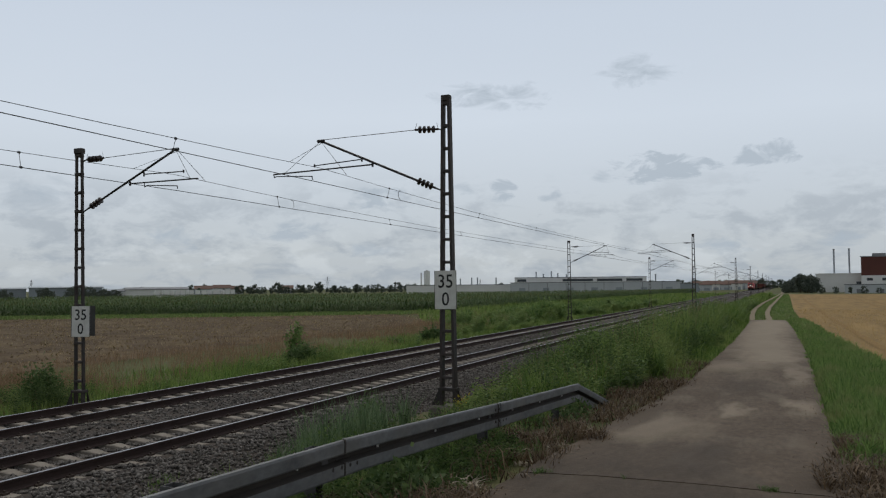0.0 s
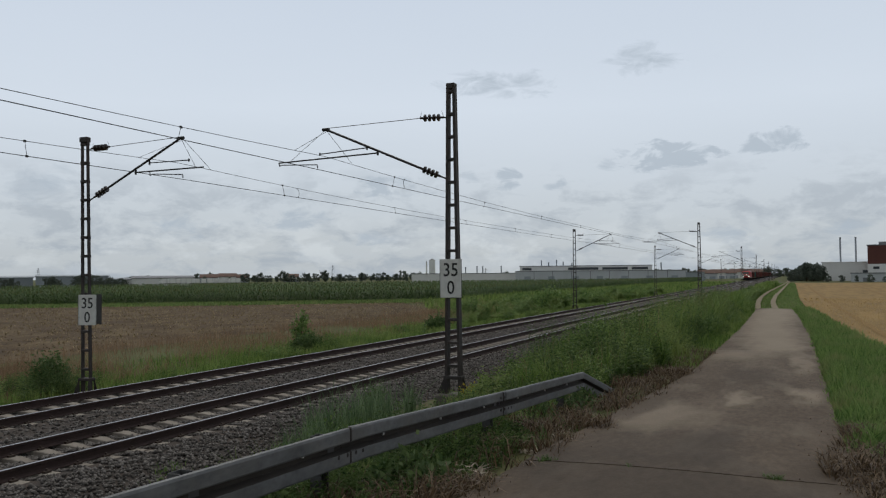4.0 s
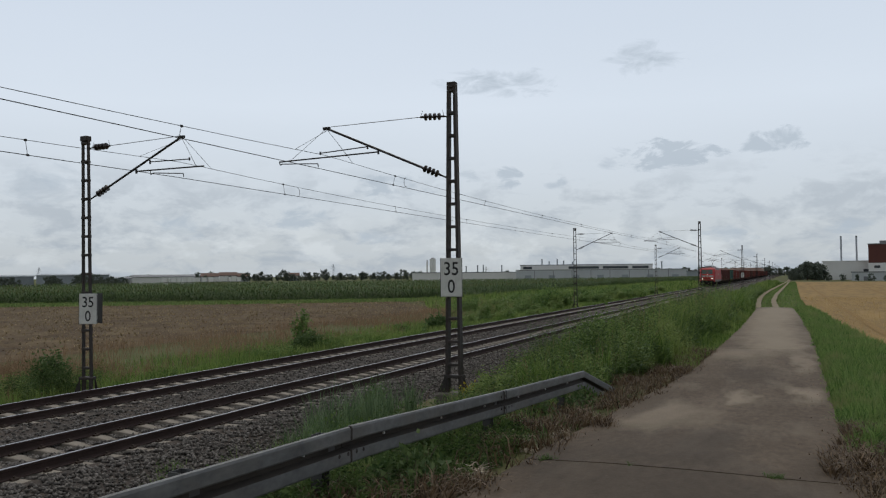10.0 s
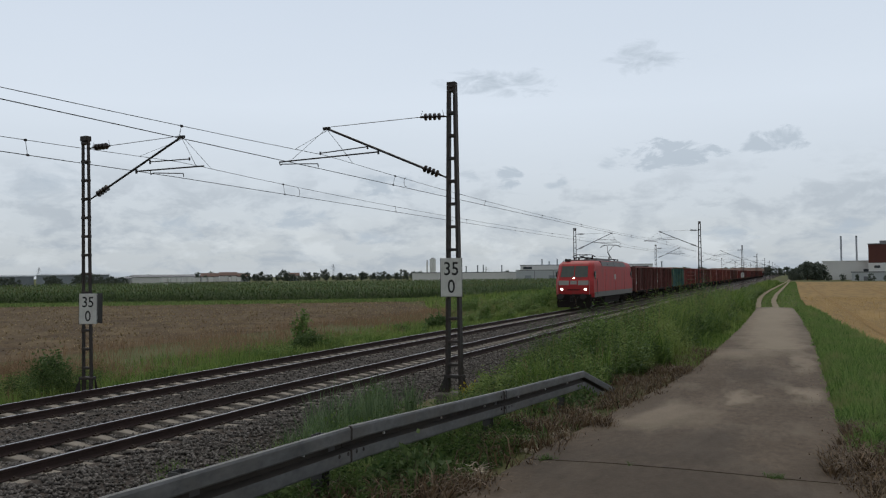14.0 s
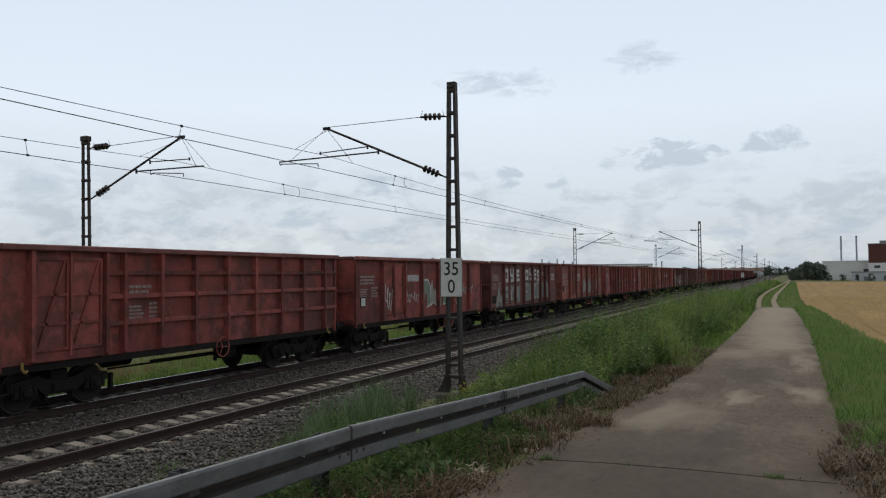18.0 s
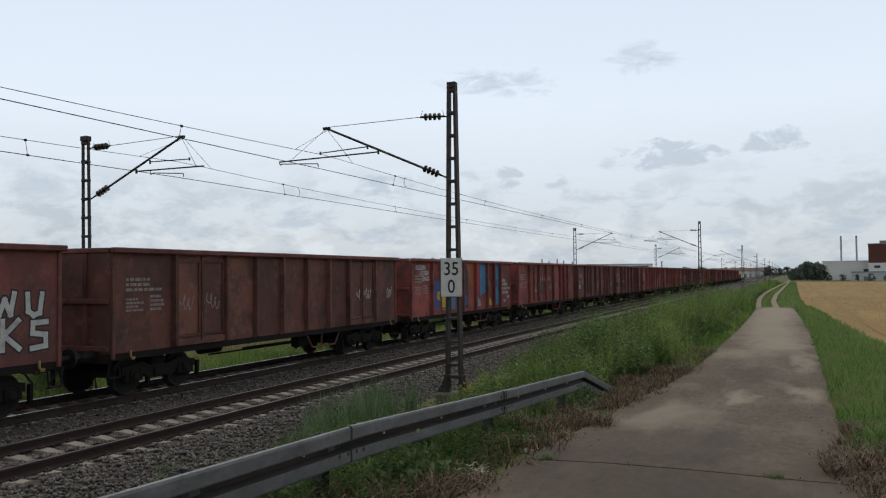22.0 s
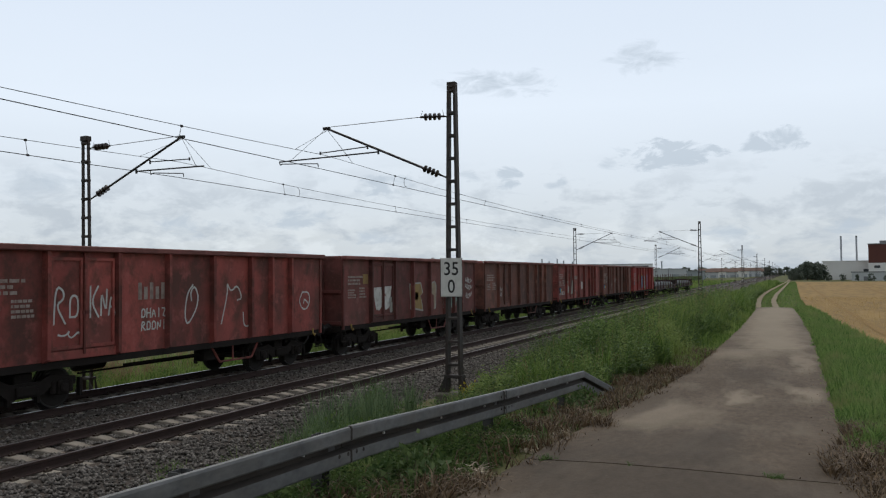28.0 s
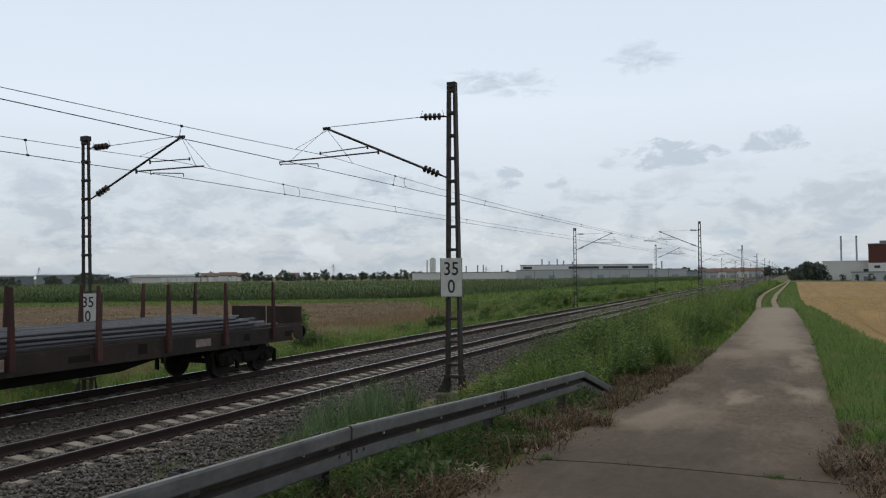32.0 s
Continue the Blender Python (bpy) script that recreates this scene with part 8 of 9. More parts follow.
meadow("rusty_seed_grass", "rust-brown dry grass before the mast's bushes", 8000, (-27.5, -20.4, 15.5, 24), lambda x, y: 0.50 + 0.15 * lumpy(x, y, 1.2), 0.012, M_DRYGRASS, 26, 1.0, lambda x, y, r: lumpy(x, y, 0.5, 2) > -0.3, clump=0.2)
# verge between road and stubble
meadow("verge_grass", "short bright green verge grass", 80000, (0.05, 3.2, 9.5, 75), lambda x, y: (0.09 + 0.13 * np.clip((x - road_right(y) + 0.08) * 2.5, 0, 1)) * (1.35 + 0.7 * lumpy(x, y, 2.2)), 0.024, M_LAWN, 31, 1.7, lambda x, y, r: (x - road_right(y) + 0.14 > 0.22 * r) & (x < field_edge(y) + 0.12 + 0.15 * lumpy(x, y, 0.9)))
meadow("verge_grass", "short green grass on the track's verge", 22000, (-4.2, 2.2, 72, 300), lambda x, y: 0.16 + 0 * x, 0.022, M_LAWN, 32, 1.5, lambda x, y, r: (x < field_edge(y) + 0.1) & off_wheels(x, y))
meadow("road_edge_grass", "low grass creeping over the road's edge", 11000, (-3.5, -2.0, 22, 74), lambda x, y: 0.22 + 0 * x, 0.016, M_GRASS, 33, 1.3, lambda x, y, r: x < road_left(y) + 0.02 + 0.12 * lumpy(x, y, 1.3) - 0.25 * r, zoff=0.04)
meadow("stubble", "straw stubble in rows", 30000, (1.6, 40, 22, 110), lambda x, y: 0.10 + 0.05 * (np.sin(x * 9.0) > 0), 0.012, M_STRAW, 34, 1.5, lambda x, y, r: x > field_edge(y), lean=(0.0, 0.25), zoff=0.08)
# withered weeds at the foot of the barrier and heaped beside the road
meadow("withered_weeds", "withered brown weeds under the crash barrier", 20000, (-4.0, -2.25, 3.2, 27), lambda x, y: 0.20 + 0.14 * lumpy(x, y, 1.7), 0.014, M_DEADWEED, 41, 1.0, lambda x, y, r: (lumpy(x, y, 1.0, 1) + 0.5 + 0.5 * (x > -3.2) > r) & (x < road_left(y) + 0.22 - 0.006 * np.maximum(0, y - 9) + 0.2 * np.sin(y * 1.9) * np.sin(y * 0.7)), lean=(0.5, 1.6), clump=0.2, zoff=0.06)
meadow("barrier_weeds", "green weeds around the barrier posts", 3500, (-4.6, -2.75, 3, 15.5), lambda x, y: 0.24 + 0.14 * lumpy(x, y, 1.2, 3), 0.017, M_NETTLE, 42, 1.0, lambda x, y, r: lumpy(x, y, 1.0, 5) + 0.55 > r, lean=(0.2, 1.0), clump=0.16)
meadow("pale_leaves", "pale dried leaves among the weeds", 500, (-3.7, -2.7, 4.5, 12), lambda x, y: 0.16 + 0 * x, 0.035, M_WHITEFLOWER, 43, 1.0, None, lean=(0.8, 1.6), clump=0.12)
meadow("withered_heap", "heap of withered stalks beside the road", 4200, (0.30, 1.25, 7.4, 12.4), lambda x, y: 0.16 + 0.08 * lumpy(x, y, 2.1), 0.013, M_DEADWEED, 44, 1.0, lambda x, y, r: x > 0.62 - 0.4 * np.exp(-((y - 9.3) / 1.5) ** 2), lean=(0.6, 1.7), clump=0.15, zoff=0.09)
meadow("joint_grass", "tufts growing in the road joint", 2600, (-2.4, 0.50, 8.12, 8.28), lambda x, y: 0.03 + 0.06 * (lumpy(x * 3, y, 2.0) > 0.35), 0.008, M_NETTLE, 45, 1.0, lambda x, y, r: lumpy(x * 2.3, y, 1.4, 2) > -0.15, zoff=0.10, lean=(0.3, 1.2))
meadow("dry_litter", "bits of straw and dry leaf littered on the road", 900, (-2.5, 0.5, 5, 22), lambda x, y: 0.03 + 0 * x, 0.012, M_DEADWEED, 47, 1.0, lambda x, y, r: (np.abs(x + 1.0) > 0.9 + 0.5 * r) | (r < 0.12), lean=(1.2, 2.0), zoff=0.13)
meadow("ragwort", "yellow flowering weeds at the mast's foot", 420, (-7.5, -6.6, 17.8, 19.2), lambda x, y: 0.42 + 0 * x, 0.012, M_HERB, 46)


def leafy(name, label, cx, cy, rx, ry, h, n, size, material, seed, category="bush", gz=None, lift=0.0):
    """A bush: leaves on short sprays over stems, thick in the middle with gaps."""
    g = np.random.default_rng(seed)
    t = thing(name, (cx, cy, float(ground_z(cx, cy)) if gz is None else gz), label, category)
    k = 26
    th = g.random(k) * 6.28
    rr = np.sqrt(g.random(k)) * 0.8
    cz = 0.25 + 0.65 * g.random(k) * np.sqrt(np.maximum(0.05, 1 - rr ** 2))
    px, py, pz = rr * np.cos(th) * rx, rr * np.sin(th) * ry, cz * h
    pick = g.integers(0, k, n)
    off = g.normal(0, 0.17, (n, 3)) * np.array([rx, ry, h * 0.9])
    c = np.stack([px[pick], py[pick], pz[pick]], -1) + off
    c[:, 2] = np.abs(c[:, 2]) + lift
    u = g.normal(0, 1, (n, 3))
    u /= np.linalg.norm(u, axis=1)[:, None]
    v = np.cross(u, g.normal(0, 1, (n, 3)))
    v /= np.linalg.norm(v, axis=1)[:, None]
    s = size * (0.6 + 0.8 * g.random(n))[:, None]
    V = np.stack([c - u * s, c + v * s * 0.45, c + u * s, c - v * s * 0.45], 1).reshape(-1, 3)
    F = np.arange(4 * n).reshape(-1, 4)
    tagged(part("foliage", soup("foliage", V, F), material, t), kind="stuff")
    st = Mesh()
    for i in range(0, k, 2):
        st.tube((px[i] * 0.2, py[i] * 0.2, -0.1), (px[i], py[i], pz[i]), 0.015 * h, 5, 0.006 * h)
    tagged(part("stems", st, M_BARK, t), kind="stuff")
    return t


leafy("bush", "dark green bush at the mast's foot", -20.6, 18.1, 0.55, 0.7, 1.25, 1500, 0.06, M_BUSH, 51)
herbs("mast_weeds", "tall leafy weeds round the mast's foot", 240, (-21.9, -19.5, 16.4, 18.9), lambda x, y: 1.0 - 0.25 * np.abs(x + 20.6), 0.12, M_BUSH, 118, 1.0, lambda x, y, r: x < -19.2, colony=0.3)
leafy("bush", "low bush beside the mast", -21.6, 16.2, 0.9, 0.8, 0.8, 2000, 0.055, M_BUSH, 52)
leafy("bush", "small dark bush in the trackside grass", -20.9, 32.9, 0.7, 0.9, 0.95, 2200, 0.06, M_BUSH, 53)
leafy("bush", "tall weed clump in the trackside grass", -22.0, 34.0, 0.5, 0.5, 1.9, 600, 0.09, M_HERB, 54)
leafy("bush", "small dark bush near the rails", -20.4, 47.0, 0.8, 0.9, 1.0, 900, 0.10, M_BUSH, 55)
leafy("bush", "broad green bush beside the far mast", -21.3, 77.5, 1.8, 2.8, 2.2, 2600, 0.13, M_HERB, 56)
for i, (x, y, r, h) in enumerate(((-21.5, 95, 1.8, 1.8), (-22.5, 108, 1.6, 1.6), (-21.0, 121, 1.8, 1.7), (-23, 140, 2.2, 2.0), (-27.5, 88, 2.2, 1.5))):
    leafy("bush", "rounded bush on the railway's far verge", x, y, r, r * 1.4, h, 1100, 0.14, M_HERB, 60 + i)
leafy("weed_clump", "blue-green weed clump between barrier and ballast", -7.4, 12.3, 0.6, 0.9, 0.6, 1500, 0.035, M_HERB, 70, "weeds")
leafy("weed_clump", "leafy weed clump beside the ballast", -8.2, 14.8, 0.5, 0.8, 0.7, 1400, 0.035, M_BUSH, 71, "weeds")
leafy("weed_clump", "weed clump at the ballast's edge", -8.3, 15.8, 0.35, 0.4, 0.9, 700, 0.035, M_BUSH, 72, "weeds")
leafy("ragwort_plant", "yellow flowering ragwort at the mast's foot", -7.1, 18.4, 0.35, 0.3, 0.50, 260, 0.035, M_YELLOW, 73, "flowers")
leafy("weed_clump", "tall dark weeds on the railway bank", -5.2, 23.5, 0.6, 0.8, 1.45, 900, 0.05, M_HERB, 74, "weeds")
leafy("weed_clump", "tall dark weeds on the railway bank", -4.4, 27.0, 0.6, 1.0, 1.2, 800, 0.05, M_HERB, 75, "weeds")
for i, (x, y) in enumerate(((-3.9, 8.0), (-4.0, 10.6), (-3.75, 5.2), (-3.7, 12.4), (-3.3, 13.6), (-3.2, 6.6))):
    leafy("weed_clump", "green leafy weeds under the crash barrier", x, y, 0.4, 0.55, 0.42, 420, 0.040, M_BUSH, 80 + i, "weeds")


def maize():
    """The maize field: stalks with drooping leaves and tassels, thick along the edges that show."""
    g = np.random.default_rng(90)
    xs, ys = [], []
    for row in range(9):
        t = np.arange(-30, 190, 0.34 + 0.02 * row)
        t = t + g.normal(0, 0.07, len(t))
        # the near edge
        sel = t[t < 62]
        ux, uy = 0.849, 0.528
        xs.append(-100 + sel * ux - uy * 0.75 * row)
        ys.append(77.5 + sel * uy + ux * 0.75 * row)
        # the edge along the railway
        s = np.arange(0, 300, 0.5 + 0.05 * row)
        xs.append(-48.0 - 0.75 * row + 0.03 * s + g.normal(0, 0.1, len(s)))
        ys.append(110.5 + s)
    n = 9000
    q = 20 + 160 * g.random(n) ** 1.3
    t = -60 + 330 * g.random(n)
    xs.append(-100 + t * 0.849 * 0.6 - q * 0.5)
    ys.append(80 + t * 0.528 * 1.3 + q * 0.85)
    x, y = np.concatenate(xs), np.concatenate(ys)
    ok = (y > 77 + (x + 100) * 0.622) & (x < -47.5 + 0.03 * np.maximum(0, y - 110))
    x, y = x[ok], y[ok]
    m = len(x)
    H = 1.92 * (0.9 + 0.2 * g.random(m)) + 0.12 * lumpy(x, y, 0.2)
    gz = ground_z(x, y)
    V, F, k = [], [], 0
    for j in range(8):
        zb = gz + H * (0.08 + 0.11 * j)
        a = g.random(m) * 6.28
        L = (0.75 - 0.03 * j) * (0.8 + 0.4 * g.random(m))
        d = np.stack([np.cos(a), np.sin(a), 0 * a], -1)
        s = np.stack([-np.sin(a), np.cos(a), 0 * a], -1) * 0.055
        p0 = np.stack([x, y, zb], -1)
        p1 = p0 + d * (L * 0.5)[:, None] + np.array([0, 0, 0.28])
        p2 = p0 + d * L[:, None] + np.stack([0 * L, 0 * L, 0.05 - 0.25 * g.random(m)], -1)
        V.append(np.stack([p0 - s, p0 + s, p1 + s, p1 - s, p2], 1).reshape(-1, 3))
        f = np.array([(0, 1, 2), (0, 2, 3), (3, 2, 4)])
        F.append((f[None] + 5 * np.arange(m)[:, None, None]).reshape(-1, 3) + k)
        k += 5 * m
    V, F = np.concatenate(V), np.concatenate(F)
    tagged(part("maize_field", soup("maize_field", V, F), M_CORN), "tall green maize standing in dense rows", "maize", kind="stuff")
    V, F = blades(x, y, gz + H * 0.86, H * 0.2, 0.10 + 0 * x, 0.3 + 0 * x, g)
    tagged(part("maize_tassels", soup("maize_tassels", V, F), M_CORNTOP), "pale tassels over the maize", "maize", kind="stuff")


maize()

# clods on the ploughed field
g = np.random.default_rng(95)
n = 12000
cx, cy = -31.5 - 75 * g.random(n) ** 1.6, 10 + 85 * g.random(n) ** 0.9
ok = (cy < 76 + (cx + 97) * 0.62) | (cx > -30)
ok &= cy < 78.5 + (cx + 97) * 0.62 - 4
cx, cy = cx[ok], cy[ok]
n = len(cx)
s = 0.02 + 0.05 * g.random(n) ** 2.5
base = np.array([(1, 0, 0), (-1, 0, 0), (0, 1, 0), (0, -1, 0), (0, 0, 0.8), (0, 0, -0.8)])
v = base[None] * s[:, None, None] * (0.6 + 0.8 * g.random((n, 6, 3)))
V = (v + np.stack([cx, cy, soil(cx, cy) + s * 0.2], -1)[:, None]).reshape(-1, 3)
f = np.array([(0, 2, 4), (2, 1, 4), (1, 3, 4), (3, 0, 4), (2, 0, 5), (1, 2, 5), (3, 1, 5), (0, 3, 5)])
tagged(part("soil_clods", soup("soil_clods", V, (f[None] + 6 * np.arange(n)[:, None, None]).reshape(-1, 3)), M_CLOD), "dry clods on the ploughed soil", "soil", kind="stuff")
n = 70000
along, row = -75 + 150 * g.random(n), np.floor(115 * g.random(n) ** 1.15) * 0.75 + g.normal(0, 0.10, n)
cx, cy = -70 + along * 0.849 + row * 0.528, 92 + along * 0.528 - row * 0.849
ok = (cx < -31.5) & (cx > -140) & (cy > 5) & (lumpy(cx, cy, 0.5, 1.0) > -0.45 + 0.4 * g.random(n))
cx, cy = cx[ok], cy[ok]
n = len(cx)
V, F = blades(cx, cy, soil(cx, cy) - 0.01, 0.09 + 0.13 * g.random(n), 0.04 + 0.06 * g.random(n), 0.6 + g.random(n), g)
tagged(part("stubble_remains", soup("stubble_remains", V, F), M_CHAFF), "pale stubble remains on the ploughed soil", "stubble", kind="stuff")


# ---- far buildings, trees and masts ----
def spot(az, dist, z=None):
    a = radians(az)
    x, y = dist * math.sin(a), dist * math.cos(a)
    return (x, y, float(ground_z(x, y)) if z is None else z)


M_CLAD = mat("pale_grey_cladding", (0.55, 0.58, 0.61), 0.6, scale=0.1, amount=0.3, grain=2, grain_amount=0.12, bump=0.05, stretch=(1, 1, 0.1))
M_WHITEWALL = mat("white_render_wall", (0.82, 0.82, 0.81), 0.8, scale=0.1, amount=0.3, grain=2, grain_amount=0.1, bump=0.05)
M_GREYSHED = mat("grey_shed_cladding", (0.33, 0.37, 0.41), 0.6, scale=0.08, amount=0.4, grain=2, grain_amount=0.15, bump=0.05)
M_ROOF = mat("dull_grey_roof", (0.22, 0.23, 0.245), 0.7, scale=0.1, grain=2, bump=0.05)
M_BRICK = mat("dark_red_brick_cladding", (0.13, 0.045, 0.035), 0.8, scale=0.2, amount=0.5, grain=3, grain_amount=0.2, bump=0.1)
M_DARKWIN = plain("dark_window_strip", (0.06, 0.07, 0.08), 0.2)
M_STACK = mat("galvanised_stack", (0.25, 0.26, 0.27), 0.5, 0.3, scale=0.3, grain=3, bump=0.05)
M_TILE = mat("brown_roof_tiles", (0.15, 0.085, 0.065), 0.8, scale=0.3, grain=3, bump=0.1)


def block(name, az0, az1, dist, top, label, wall, depth=30, category="building", roof=M_ROOF, pitch=0.0, bays=0, base=-1.3):
    """A far hall: a box with its own walls, roof slab and bays, square to the line of sight."""
    a, b = Vector(spot(az0, dist, base)), Vector(spot(az1, dist, base))
    length = (b - a).length
    ang = math.degrees(math.atan2(b.y - a.y, b.x - a.x))
    t = thing(name, pose(a.x, a.y, base, 0, 0, ang), label, category)
    h = top - base
    part("front_wall", Mesh().box(0, length, 0, 0.4, 0, h), wall, t)
    part("back_wall", Mesh().box(0, length, depth - 0.4, depth, 0, h), wall, t)
    for x in (0, length - 0.4):
        part("gable_wall", Mesh().prism([(0.402, 0), (depth - 0.402, 0), (depth - 0.402, h), (depth / 2, h + pitch), (0.402, h)], x, x + 0.4, "x"), wall, t)
    if pitch:
        part("roof", Mesh().add([(-0.5, -0.6, h - 0.05), (length + 0.5, -0.6, h - 0.05), (length + 0.5, depth / 2, h + pitch), (-0.5, depth / 2, h + pitch), (length + 0.5, depth + 0.6, h - 0.05), (-0.5, depth + 0.6, h - 0.05),
                                 (-0.5, -0.6, h + 0.2), (length + 0.5, -0.6, h + 0.2), (length + 0.5, depth / 2, h + pitch + 0.3), (-0.5, depth / 2, h + pitch + 0.3), (length + 0.5, depth + 0.6, h + 0.2), (-0.5, depth + 0.6, h + 0.2)],
                                [(0, 1, 2, 3), (3, 2, 4, 5), (6, 9, 8, 7), (9, 11, 10, 8), (0, 6, 7, 1), (4, 10, 11, 5), (0, 3, 9, 6), (3, 5, 11, 9), (1, 7, 8, 2), (2, 8, 10, 4)]), roof, t)
    else:
        part("roof", Mesh().box(-0.3, length + 0.3, -0.3, depth + 0.3, h, h + 0.35), roof, t)
    for i in range(bays):
        x = length * (i + 0.5) / bays
        part("gate", Mesh().box(x - 1.8, x + 1.8, -0.08, -0.01, 0.2, h * 0.55), M_GREYSHED, t)
    return t, length, h, depth


low, ln, hh, dp = block("factory_hall", -17.9, -6.3, 470, 4.9, "long low grey factory hall with gates", M_CLAD, 40, bays=7)
for i in range(1, 9):
    part("wall_joint", Mesh().box(ln * i / 9 - 0.15, ln * i / 9 + 0.15, -0.09, -0.005, 0.1, hh - 0.1), M_ROOF, low)
up_, ln, hh, dp = block("factory_hall", -17.6, -8.6, 515, 8.3, "white factory hall with a strip of windows under the roof", M_WHITEWALL, 40)
for a, b in ((0.02, 0.09), (0.37, 0.60), (0.63, 0.82), (0.85, 0.97)):
    part("window_strip", Mesh().box(ln * a, ln * b, -0.12, -0.01, hh - 2.4, hh - 0.9), M_DARKWIN, up_)
block("factory_hall", -25.2, -17.7, 480, 4.0, "low white factory hall with a flat roof", M_WHITEWALL, 25)
block("factory_hall", -6.4, -5.2, 440, 3.6, "low dark shed beside the factory", M_GREYSHED, 20)
for i, (az, z) in enumerate(((-16.1, 12), (-15.6, 10.6), (-15.05, 12.2), (-14.6, 11.0), (-14.0, 10.2), (-20.6, 8.6), (-20.2, 8.8), (-18.9, 8.6), (-21.4, 8.0), (-8.0, 9.8))):
    x, y, gz = spot(az, 530, -1.2)
    st = thing("chimney_stack", (x, y, gz), "thin steel flue above the factory roof", "chimney", "factory flues")
    part("flue", Mesh().tube((0, 0, 0), (0, 0, z + 1.2), 0.45, 8, 0.4), M_GREYSHED, st)
    part("rim", Mesh().tube((0, 0, z + 1.2), (0, 0, z + 1.5), 0.55, 8), M_STACK, st)
for i, (az, z, r) in enumerate(((-23.75, 14.0, 2.1), (-24.15, 12.5, 0.5))):
    x, y, gz = spot(az, 560, -1.2)
    st = thing("silo", (x, y, gz), "pale silo tower over the factory", "silo", "silos")
    part("shell", Mesh().tube((0, 0, 0), (0, 0, z + 1.2), r, 16), M_WHITEWALL, st)
    part("cap", Mesh().tube((0, 0, z + 1.2), (0, 0, z + 1.9), r * 0.7, 12, r * 0.3), M_STACK, st)
# sheds to the west
block("storage_shed", -53.5, -49.7, 400, 3.5, "grey gabled storage shed", M_GREYSHED, 26, roof=M_GREYSHED, pitch=0.5)
block("storage_shed", -49.55, -45.3, 390, 3.9, "grey storage shed with a flat roof", M_GREYSHED, 26, roof=M_GREYSHED, pitch=0.4)
block("storage_shed", -46.0, -44.4, 430, 2.4, "small grey storage shed", M_GREYSHED, 20, roof=M_GREYSHED, pitch=0.6)
block("sales_hall", -43.9, -40.0, 420, 2.9, "long white hall with a grey roof", M_WHITEWALL, 22, roof=M_ROOF, pitch=0.9)
block("sales_hall", -44.9, -43.0, 440, 2.2, "small white annexe of the hall", M_WHITEWALL, 16, pitch=0.7)
g = random.Random(5)
for i in range(16):
    az = -42.0 + 4.9 * i / 15 + g.uniform(-0.1, 0.1)
    x, y, gz = spot(az, 395 + g.uniform(-4, 4))
    van = thing("parked_van", pose(x, y, 0.2, 0, 0, 140 + g.uniform(-8, 8)), "white van parked in a row behind the maize", "van", "parked vans")
    part("body", Mesh().prism([(-2.6, 0.35), (2.4, 0.35), (2.5, 1.1), (1.8, 1.35), (1.3, 2.3), (-2.6, 2.35)], -0.95, 0.95, "y"), M_WHITEWALL, van)
    for dx in (-1.6, 1.5):
        for dy in (-0.8, 0.8):
            part("wheel", Mesh().tube((dx, dy - 0.12, 0.34), (dx, dy + 0.12, 0.34), 0.34, 10), M_BLACK, van)
    part("windscreen", Mesh().box(1.4, 1.62, -0.98, 0.98, 1.4, 2.0), M_DARKWIN, van)
# works to the north-east
pl, ln, hh, dp = block("works_building", 1.95, 4.7, 380, 7.0, "white flat-roofed works building", M_WHITEWALL, 30, roof=M_WHITEWALL)
part("dark_bay", Mesh().box(ln * 0.84, ln * 0.99, -0.12, -0.01, hh * 0.42, hh * 0.62), M_DARKWIN, pl)
br, ln, hh, dp = block("works_tower", 4.55, 9.0, 375, 13.8, "dark red clad works tower above a white ground floor", M_BRICK, 30)
part("ground_floor_band", Mesh().box(-0.05, ln, -0.2, -0.02, 0, hh * 0.50), M_WHITEWALL, br)
for i in range(5):
    part("window", Mesh().box(2 + i * 5.6, 4.2 + i * 5.6, -0.28, -0.21, hh * 0.36, hh * 0.43), M_DARKWIN, br)
part("roof_unit", Mesh().cbox(4, 9, 4, 8, hh + 0.35, hh + 1.6, 0.1), M_STACK, br)
lo, ln, hh, dp = block("works_shed", 3.6, 9.0, 345, 2.4, "low grey works shed with a pale roof", M_CLAD, 18)
for i in range(4):
    part("gate", Mesh().box(4 + i * 7.8, 5.4 + i * 7.8, -0.12, -0.01, 0.3, 2.2), M_ROOF, lo)
for az in (3.03, 3.90):
    x, y, gz = spot(az, 400, -1.0)
    st = thing("chimney_stack", (x, y, gz), "tall slim steel chimney behind the works", "chimney", "works chimneys")
    part("flue", Mesh().tube((0, 0, 0), (0, 0, 19.0), 0.38, 10), M_GREYSHED, st)
    part("rim", Mesh().tube((0, 0, 19.0), (0, 0, 19.4), 0.45, 10), M_STACK, st)


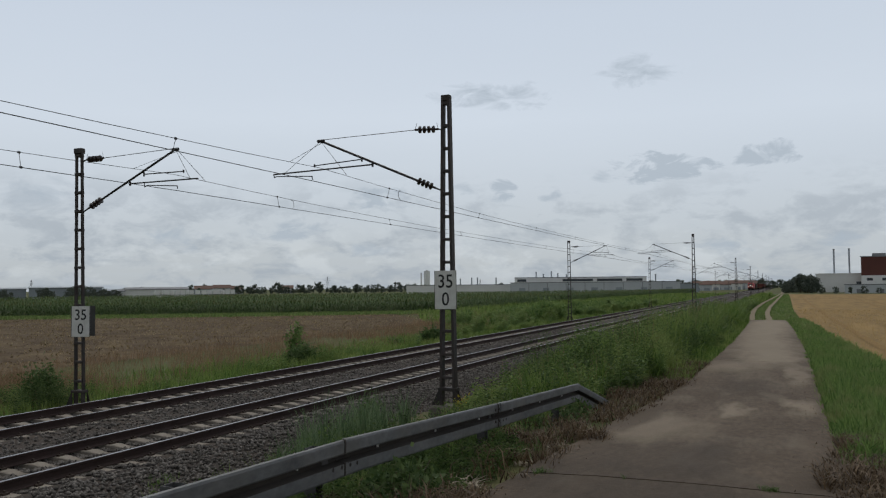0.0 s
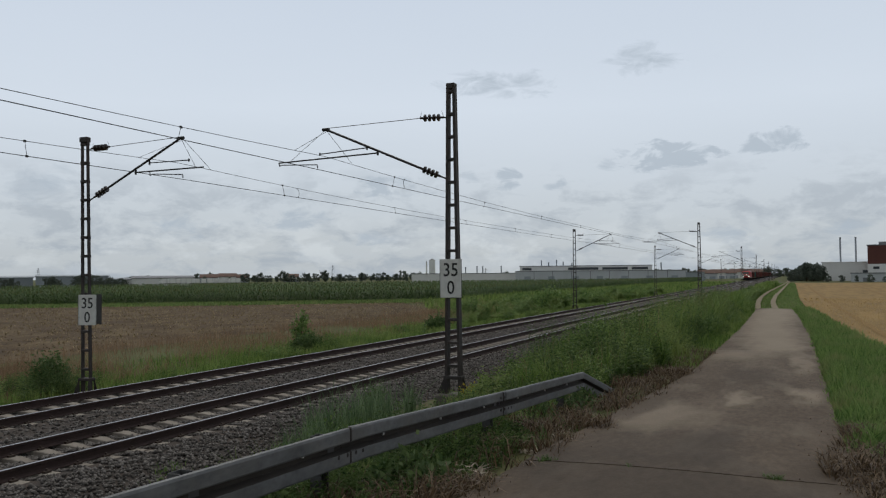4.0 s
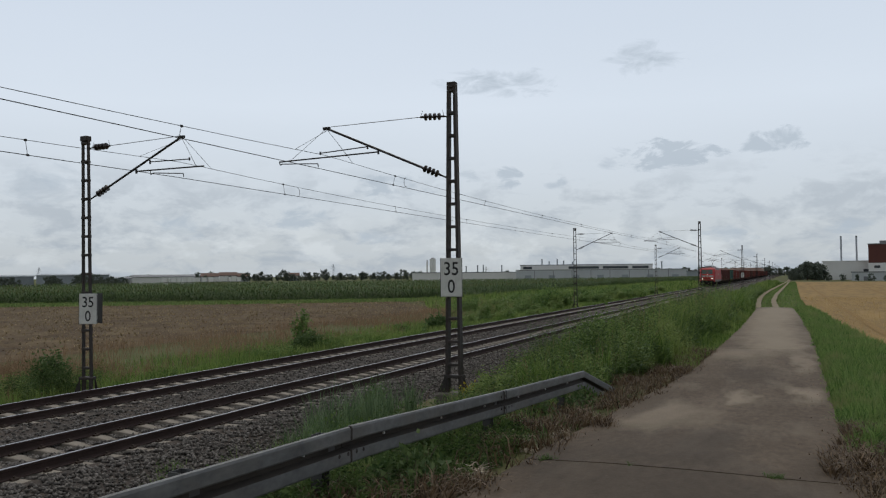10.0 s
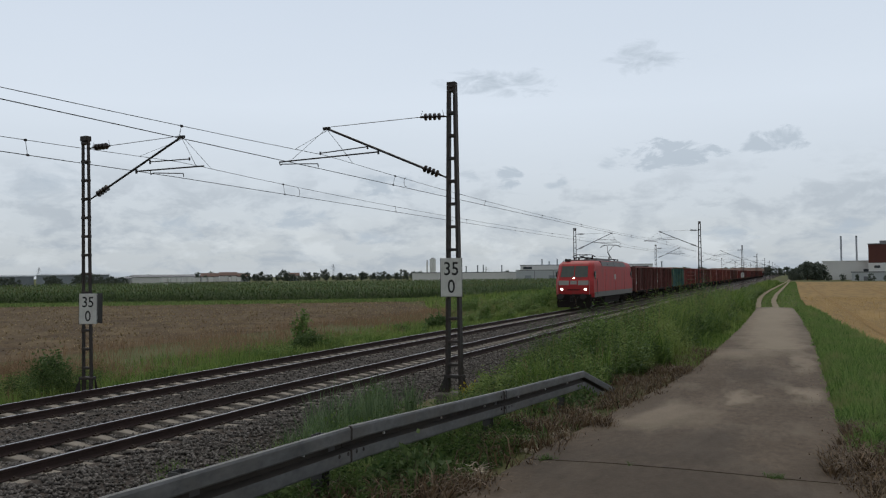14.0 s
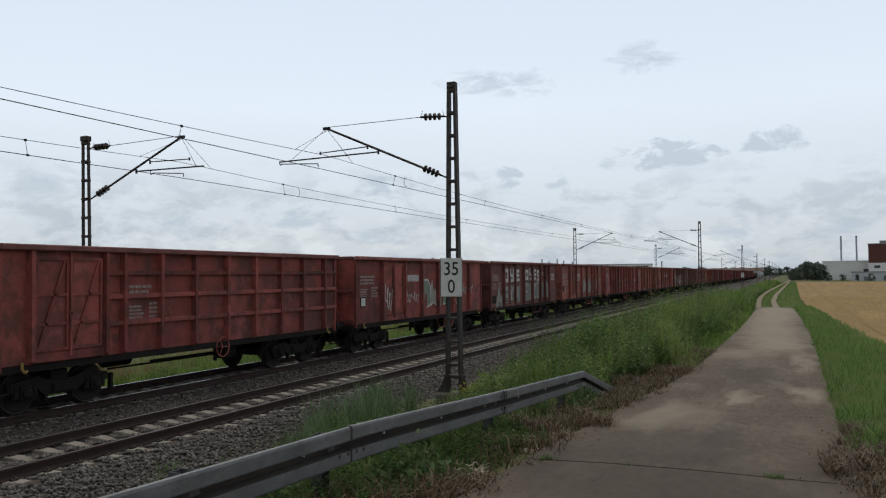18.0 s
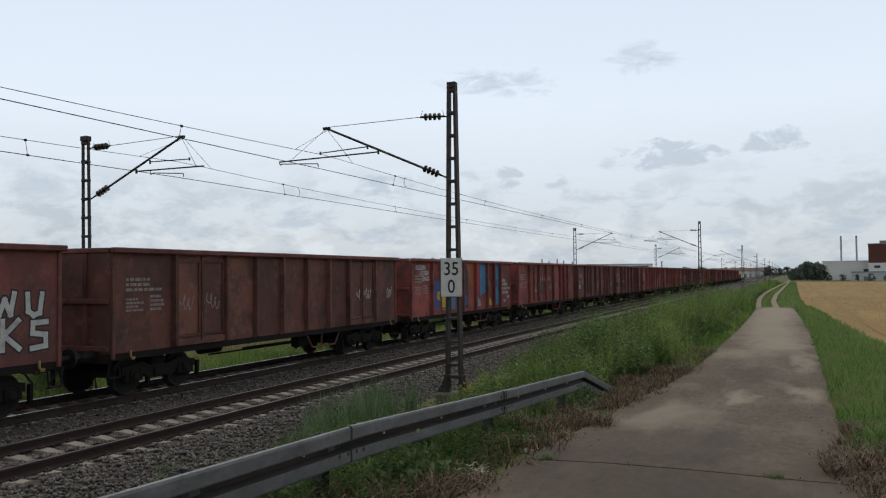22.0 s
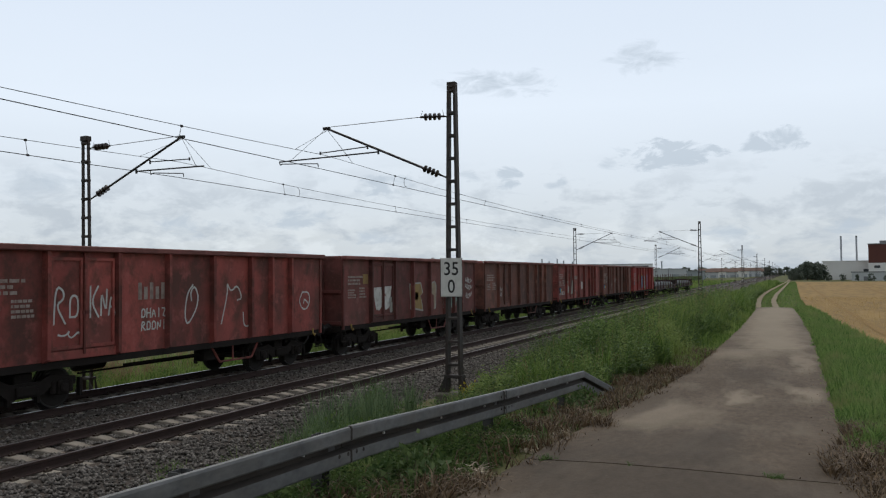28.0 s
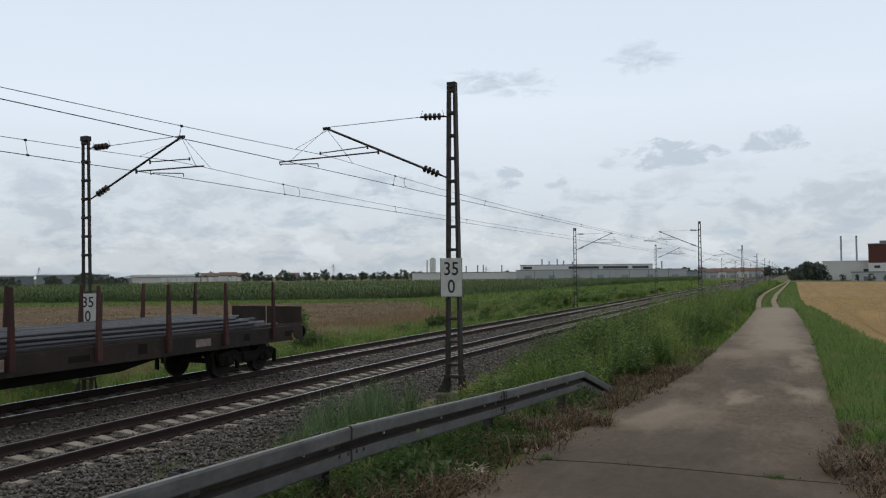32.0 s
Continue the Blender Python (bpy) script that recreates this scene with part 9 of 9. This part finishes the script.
def tree_meshes(k):
    """A crown of many leaf clumps with gaps, and a trunk with limbs; unit height."""
    g = np.random.default_rng(200 + k)
    nc = 30
    th, rr = g.random(nc) * 6.28, np.sqrt(g.random(nc))
    tall = k % 3 == 2
    wide = 0.2 if tall else 0.36 + 0.08 * g.random()
    cz = 0.14 + 0.76 * g.random(nc)
    prof = np.sqrt(np.maximum(0.03, 1 - ((cz - 0.50) / 0.50) ** 2))
    px, py = rr * np.cos(th) * wide * prof, rr * np.sin(th) * wide * prof
    n = 1500
    pick = g.integers(0, nc, n)
    c = np.stack([px[pick], py[pick], cz[pick]], -1) + g.normal(0, 0.055, (n, 3))
    u = g.normal(0, 1, (n, 3))
    u /= np.linalg.norm(u, axis=1)[:, None]
    v = np.cross(u, g.normal(0, 1, (n, 3)))
    v /= np.linalg.norm(v, axis=1)[:, None]
    s = 0.034 * (0.6 + 0.8 * g.random(n))[:, None]
    V = np.stack([c - u * s, c + v * s * 0.8, c + u * s, c - v * s * 0.8], 1).reshape(-1, 3)
    tr = Mesh().tube((0, 0, -0.05), (0, 0, 0.55), 0.022, 7, 0.01)
    for i in range(0, nc, 4):
        tr.tube((0, 0, cz[i] * 0.6), (px[i], py[i], cz[i]), 0.008, 5, 0.003)
    return soup("crown", V, np.arange(4 * n).reshape(-1, 4)), tr.data("trunk")


TREES = [tree_meshes(k) for k in range(6)]


def tree(az, dist, h, k, label="dark broadleaf tree on the horizon"):
    x, y, gz = spot(az, dist)
    t = thing("tree", pose(x, y, gz - 0.2, 0, 0, (k * 77) % 360) @ Matrix.Diagonal((h, h, h, 1)), label, "tree", "trees on the horizon")
    crown, trunk = TREES[k % 6]
    part("crown", crown, M_TREE, t)
    part("trunk", trunk, M_BARK, t)


g = random.Random(8)
for i in range(64):
    az = -40.5 + 16.0 * i / 63 + g.uniform(-0.15, 0.15)
    tree(az, 640 + g.uniform(-60, 80), g.uniform(4.2, 7.8) * (1.25 if i % 11 == 3 else 1.0), i)
for az, d, h in ((-50.9, 370, 4.0), (-48.6, 365, 4.6), (-46.9, 360, 5.2), (-46.1, 362, 5.0), (-45.2, 380, 4.2), (-44.6, 395, 3.8), (-51.6, 365, 3.6), (-44.0, 500, 4.6), (-42.9, 520, 5.2), (-24.7, 545, 6.0), (-18.6, 540, 6)):
    for k, da in enumerate((-0.28, 0.0, 0.30)):
        tree(az + da, d + 6 * k, h * (1.0, 1.12, 0.9)[k], int(h * 10) + k, "dark tree before the sheds")
for i in range(26):
    az = 0.1 + 1.75 * i / 25 + g.uniform(-0.08, 0.08)
    h = float(np.interp(az, [0.0, 0.3, 0.7, 1.1, 1.45, 1.9], [3.2, 4.8, 6.6, 8.4, 9.2, 7.4]))
    tree(az, 360 + g.uniform(-15, 45), h * g.uniform(0.62, 1.06), i, "dark tree in a dense copse")
for i in range(44):
    az = -8.5 + 8.4 * i / 43 + g.uniform(-0.08, 0.08)
    tree(az, 760 + g.uniform(-60, 60), g.uniform(6.5, 9.5), i)
for i in range(5):
    tree(2.3 + 0.8 * i, 335 + g.uniform(-5, 5), g.uniform(1.6, 3.0), i, "low bush before the works")
for i, (az, d, h, wdt) in enumerate(((-5.0, 560, 4.2, 12), (-4.35, 600, 4.6, 10), (-3.7, 620, 4.2, 11), (-3.0, 640, 5.0, 12), (-2.2, 700, 5.2, 12), (-1.6, 720, 4.6, 10), (-39.0, 600, 4.2, 12), (-37.8, 610, 4.8, 12), (-36.9, 620, 4.0, 10), (-33.5, 640, 4.2, 10))):
    half = math.degrees(wdt / d) / 2
    block("house", az - half, az + half, d, h - 1.2, "far house with a pitched roof", M_WHITEWALL if i % 2 else M_CLAD, 9, roof=M_TILE, pitch=2.2, bays=2)
# lattice pylons of a far power line
for az, d, h in ((-49.41, 1100, 17), (-30.69, 1150, 20), (-20.0, 1300, 16)):
    x, y, gz = spot(az, d)
    py = thing("power_pylon", (x, y, gz), "far grey lattice power pylon", "pylon", "power pylons")
    body = Mesh()
    for sx in (-1, 1):
        for sy in (-1, 1):
            body.tube((sx * 2.2, sy * 2.2, 0), (sx * 0.25, sy * 0.25, h), 0.12, 4)
    for j in range(7):
        q = 1 - j / 7.5
        body.tube((-2.1 * q, -2.1 * q, h * j / 7.5), (2.0 * q, -2.0 * q, h * (j + 0.9) / 7.5), 0.07, 4).tube((2.1 * q, -2.1 * q, h * j / 7.5), (-2.0 * q, -2.0 * q, h * (j + 0.9) / 7.5), 0.07, 4)
    part("lattice", body, M_STACK, py)
    for zz, l in ((0.72, 4.5), (0.86, 3.4)):
        part("cross_arm", Mesh().tube((-l, 0, h * zz), (l, 0, h * zz), 0.14, 4), M_STACK, py)


def motions():
    """The train runs towards and past the camera at a steady speed."""
    rows = [0.0, 4.0, 8.0, 12.0, 16.0, 20.0, 24.0, 28.0, 32.0]
    for ob, s in TRAIN:
        x, z = ob.location.x, ob.location.z
        walk(ob, [(t, pose(x, SPEED * (ZERO - t) - 0.55 + s, z)) for t in rows])


motions()
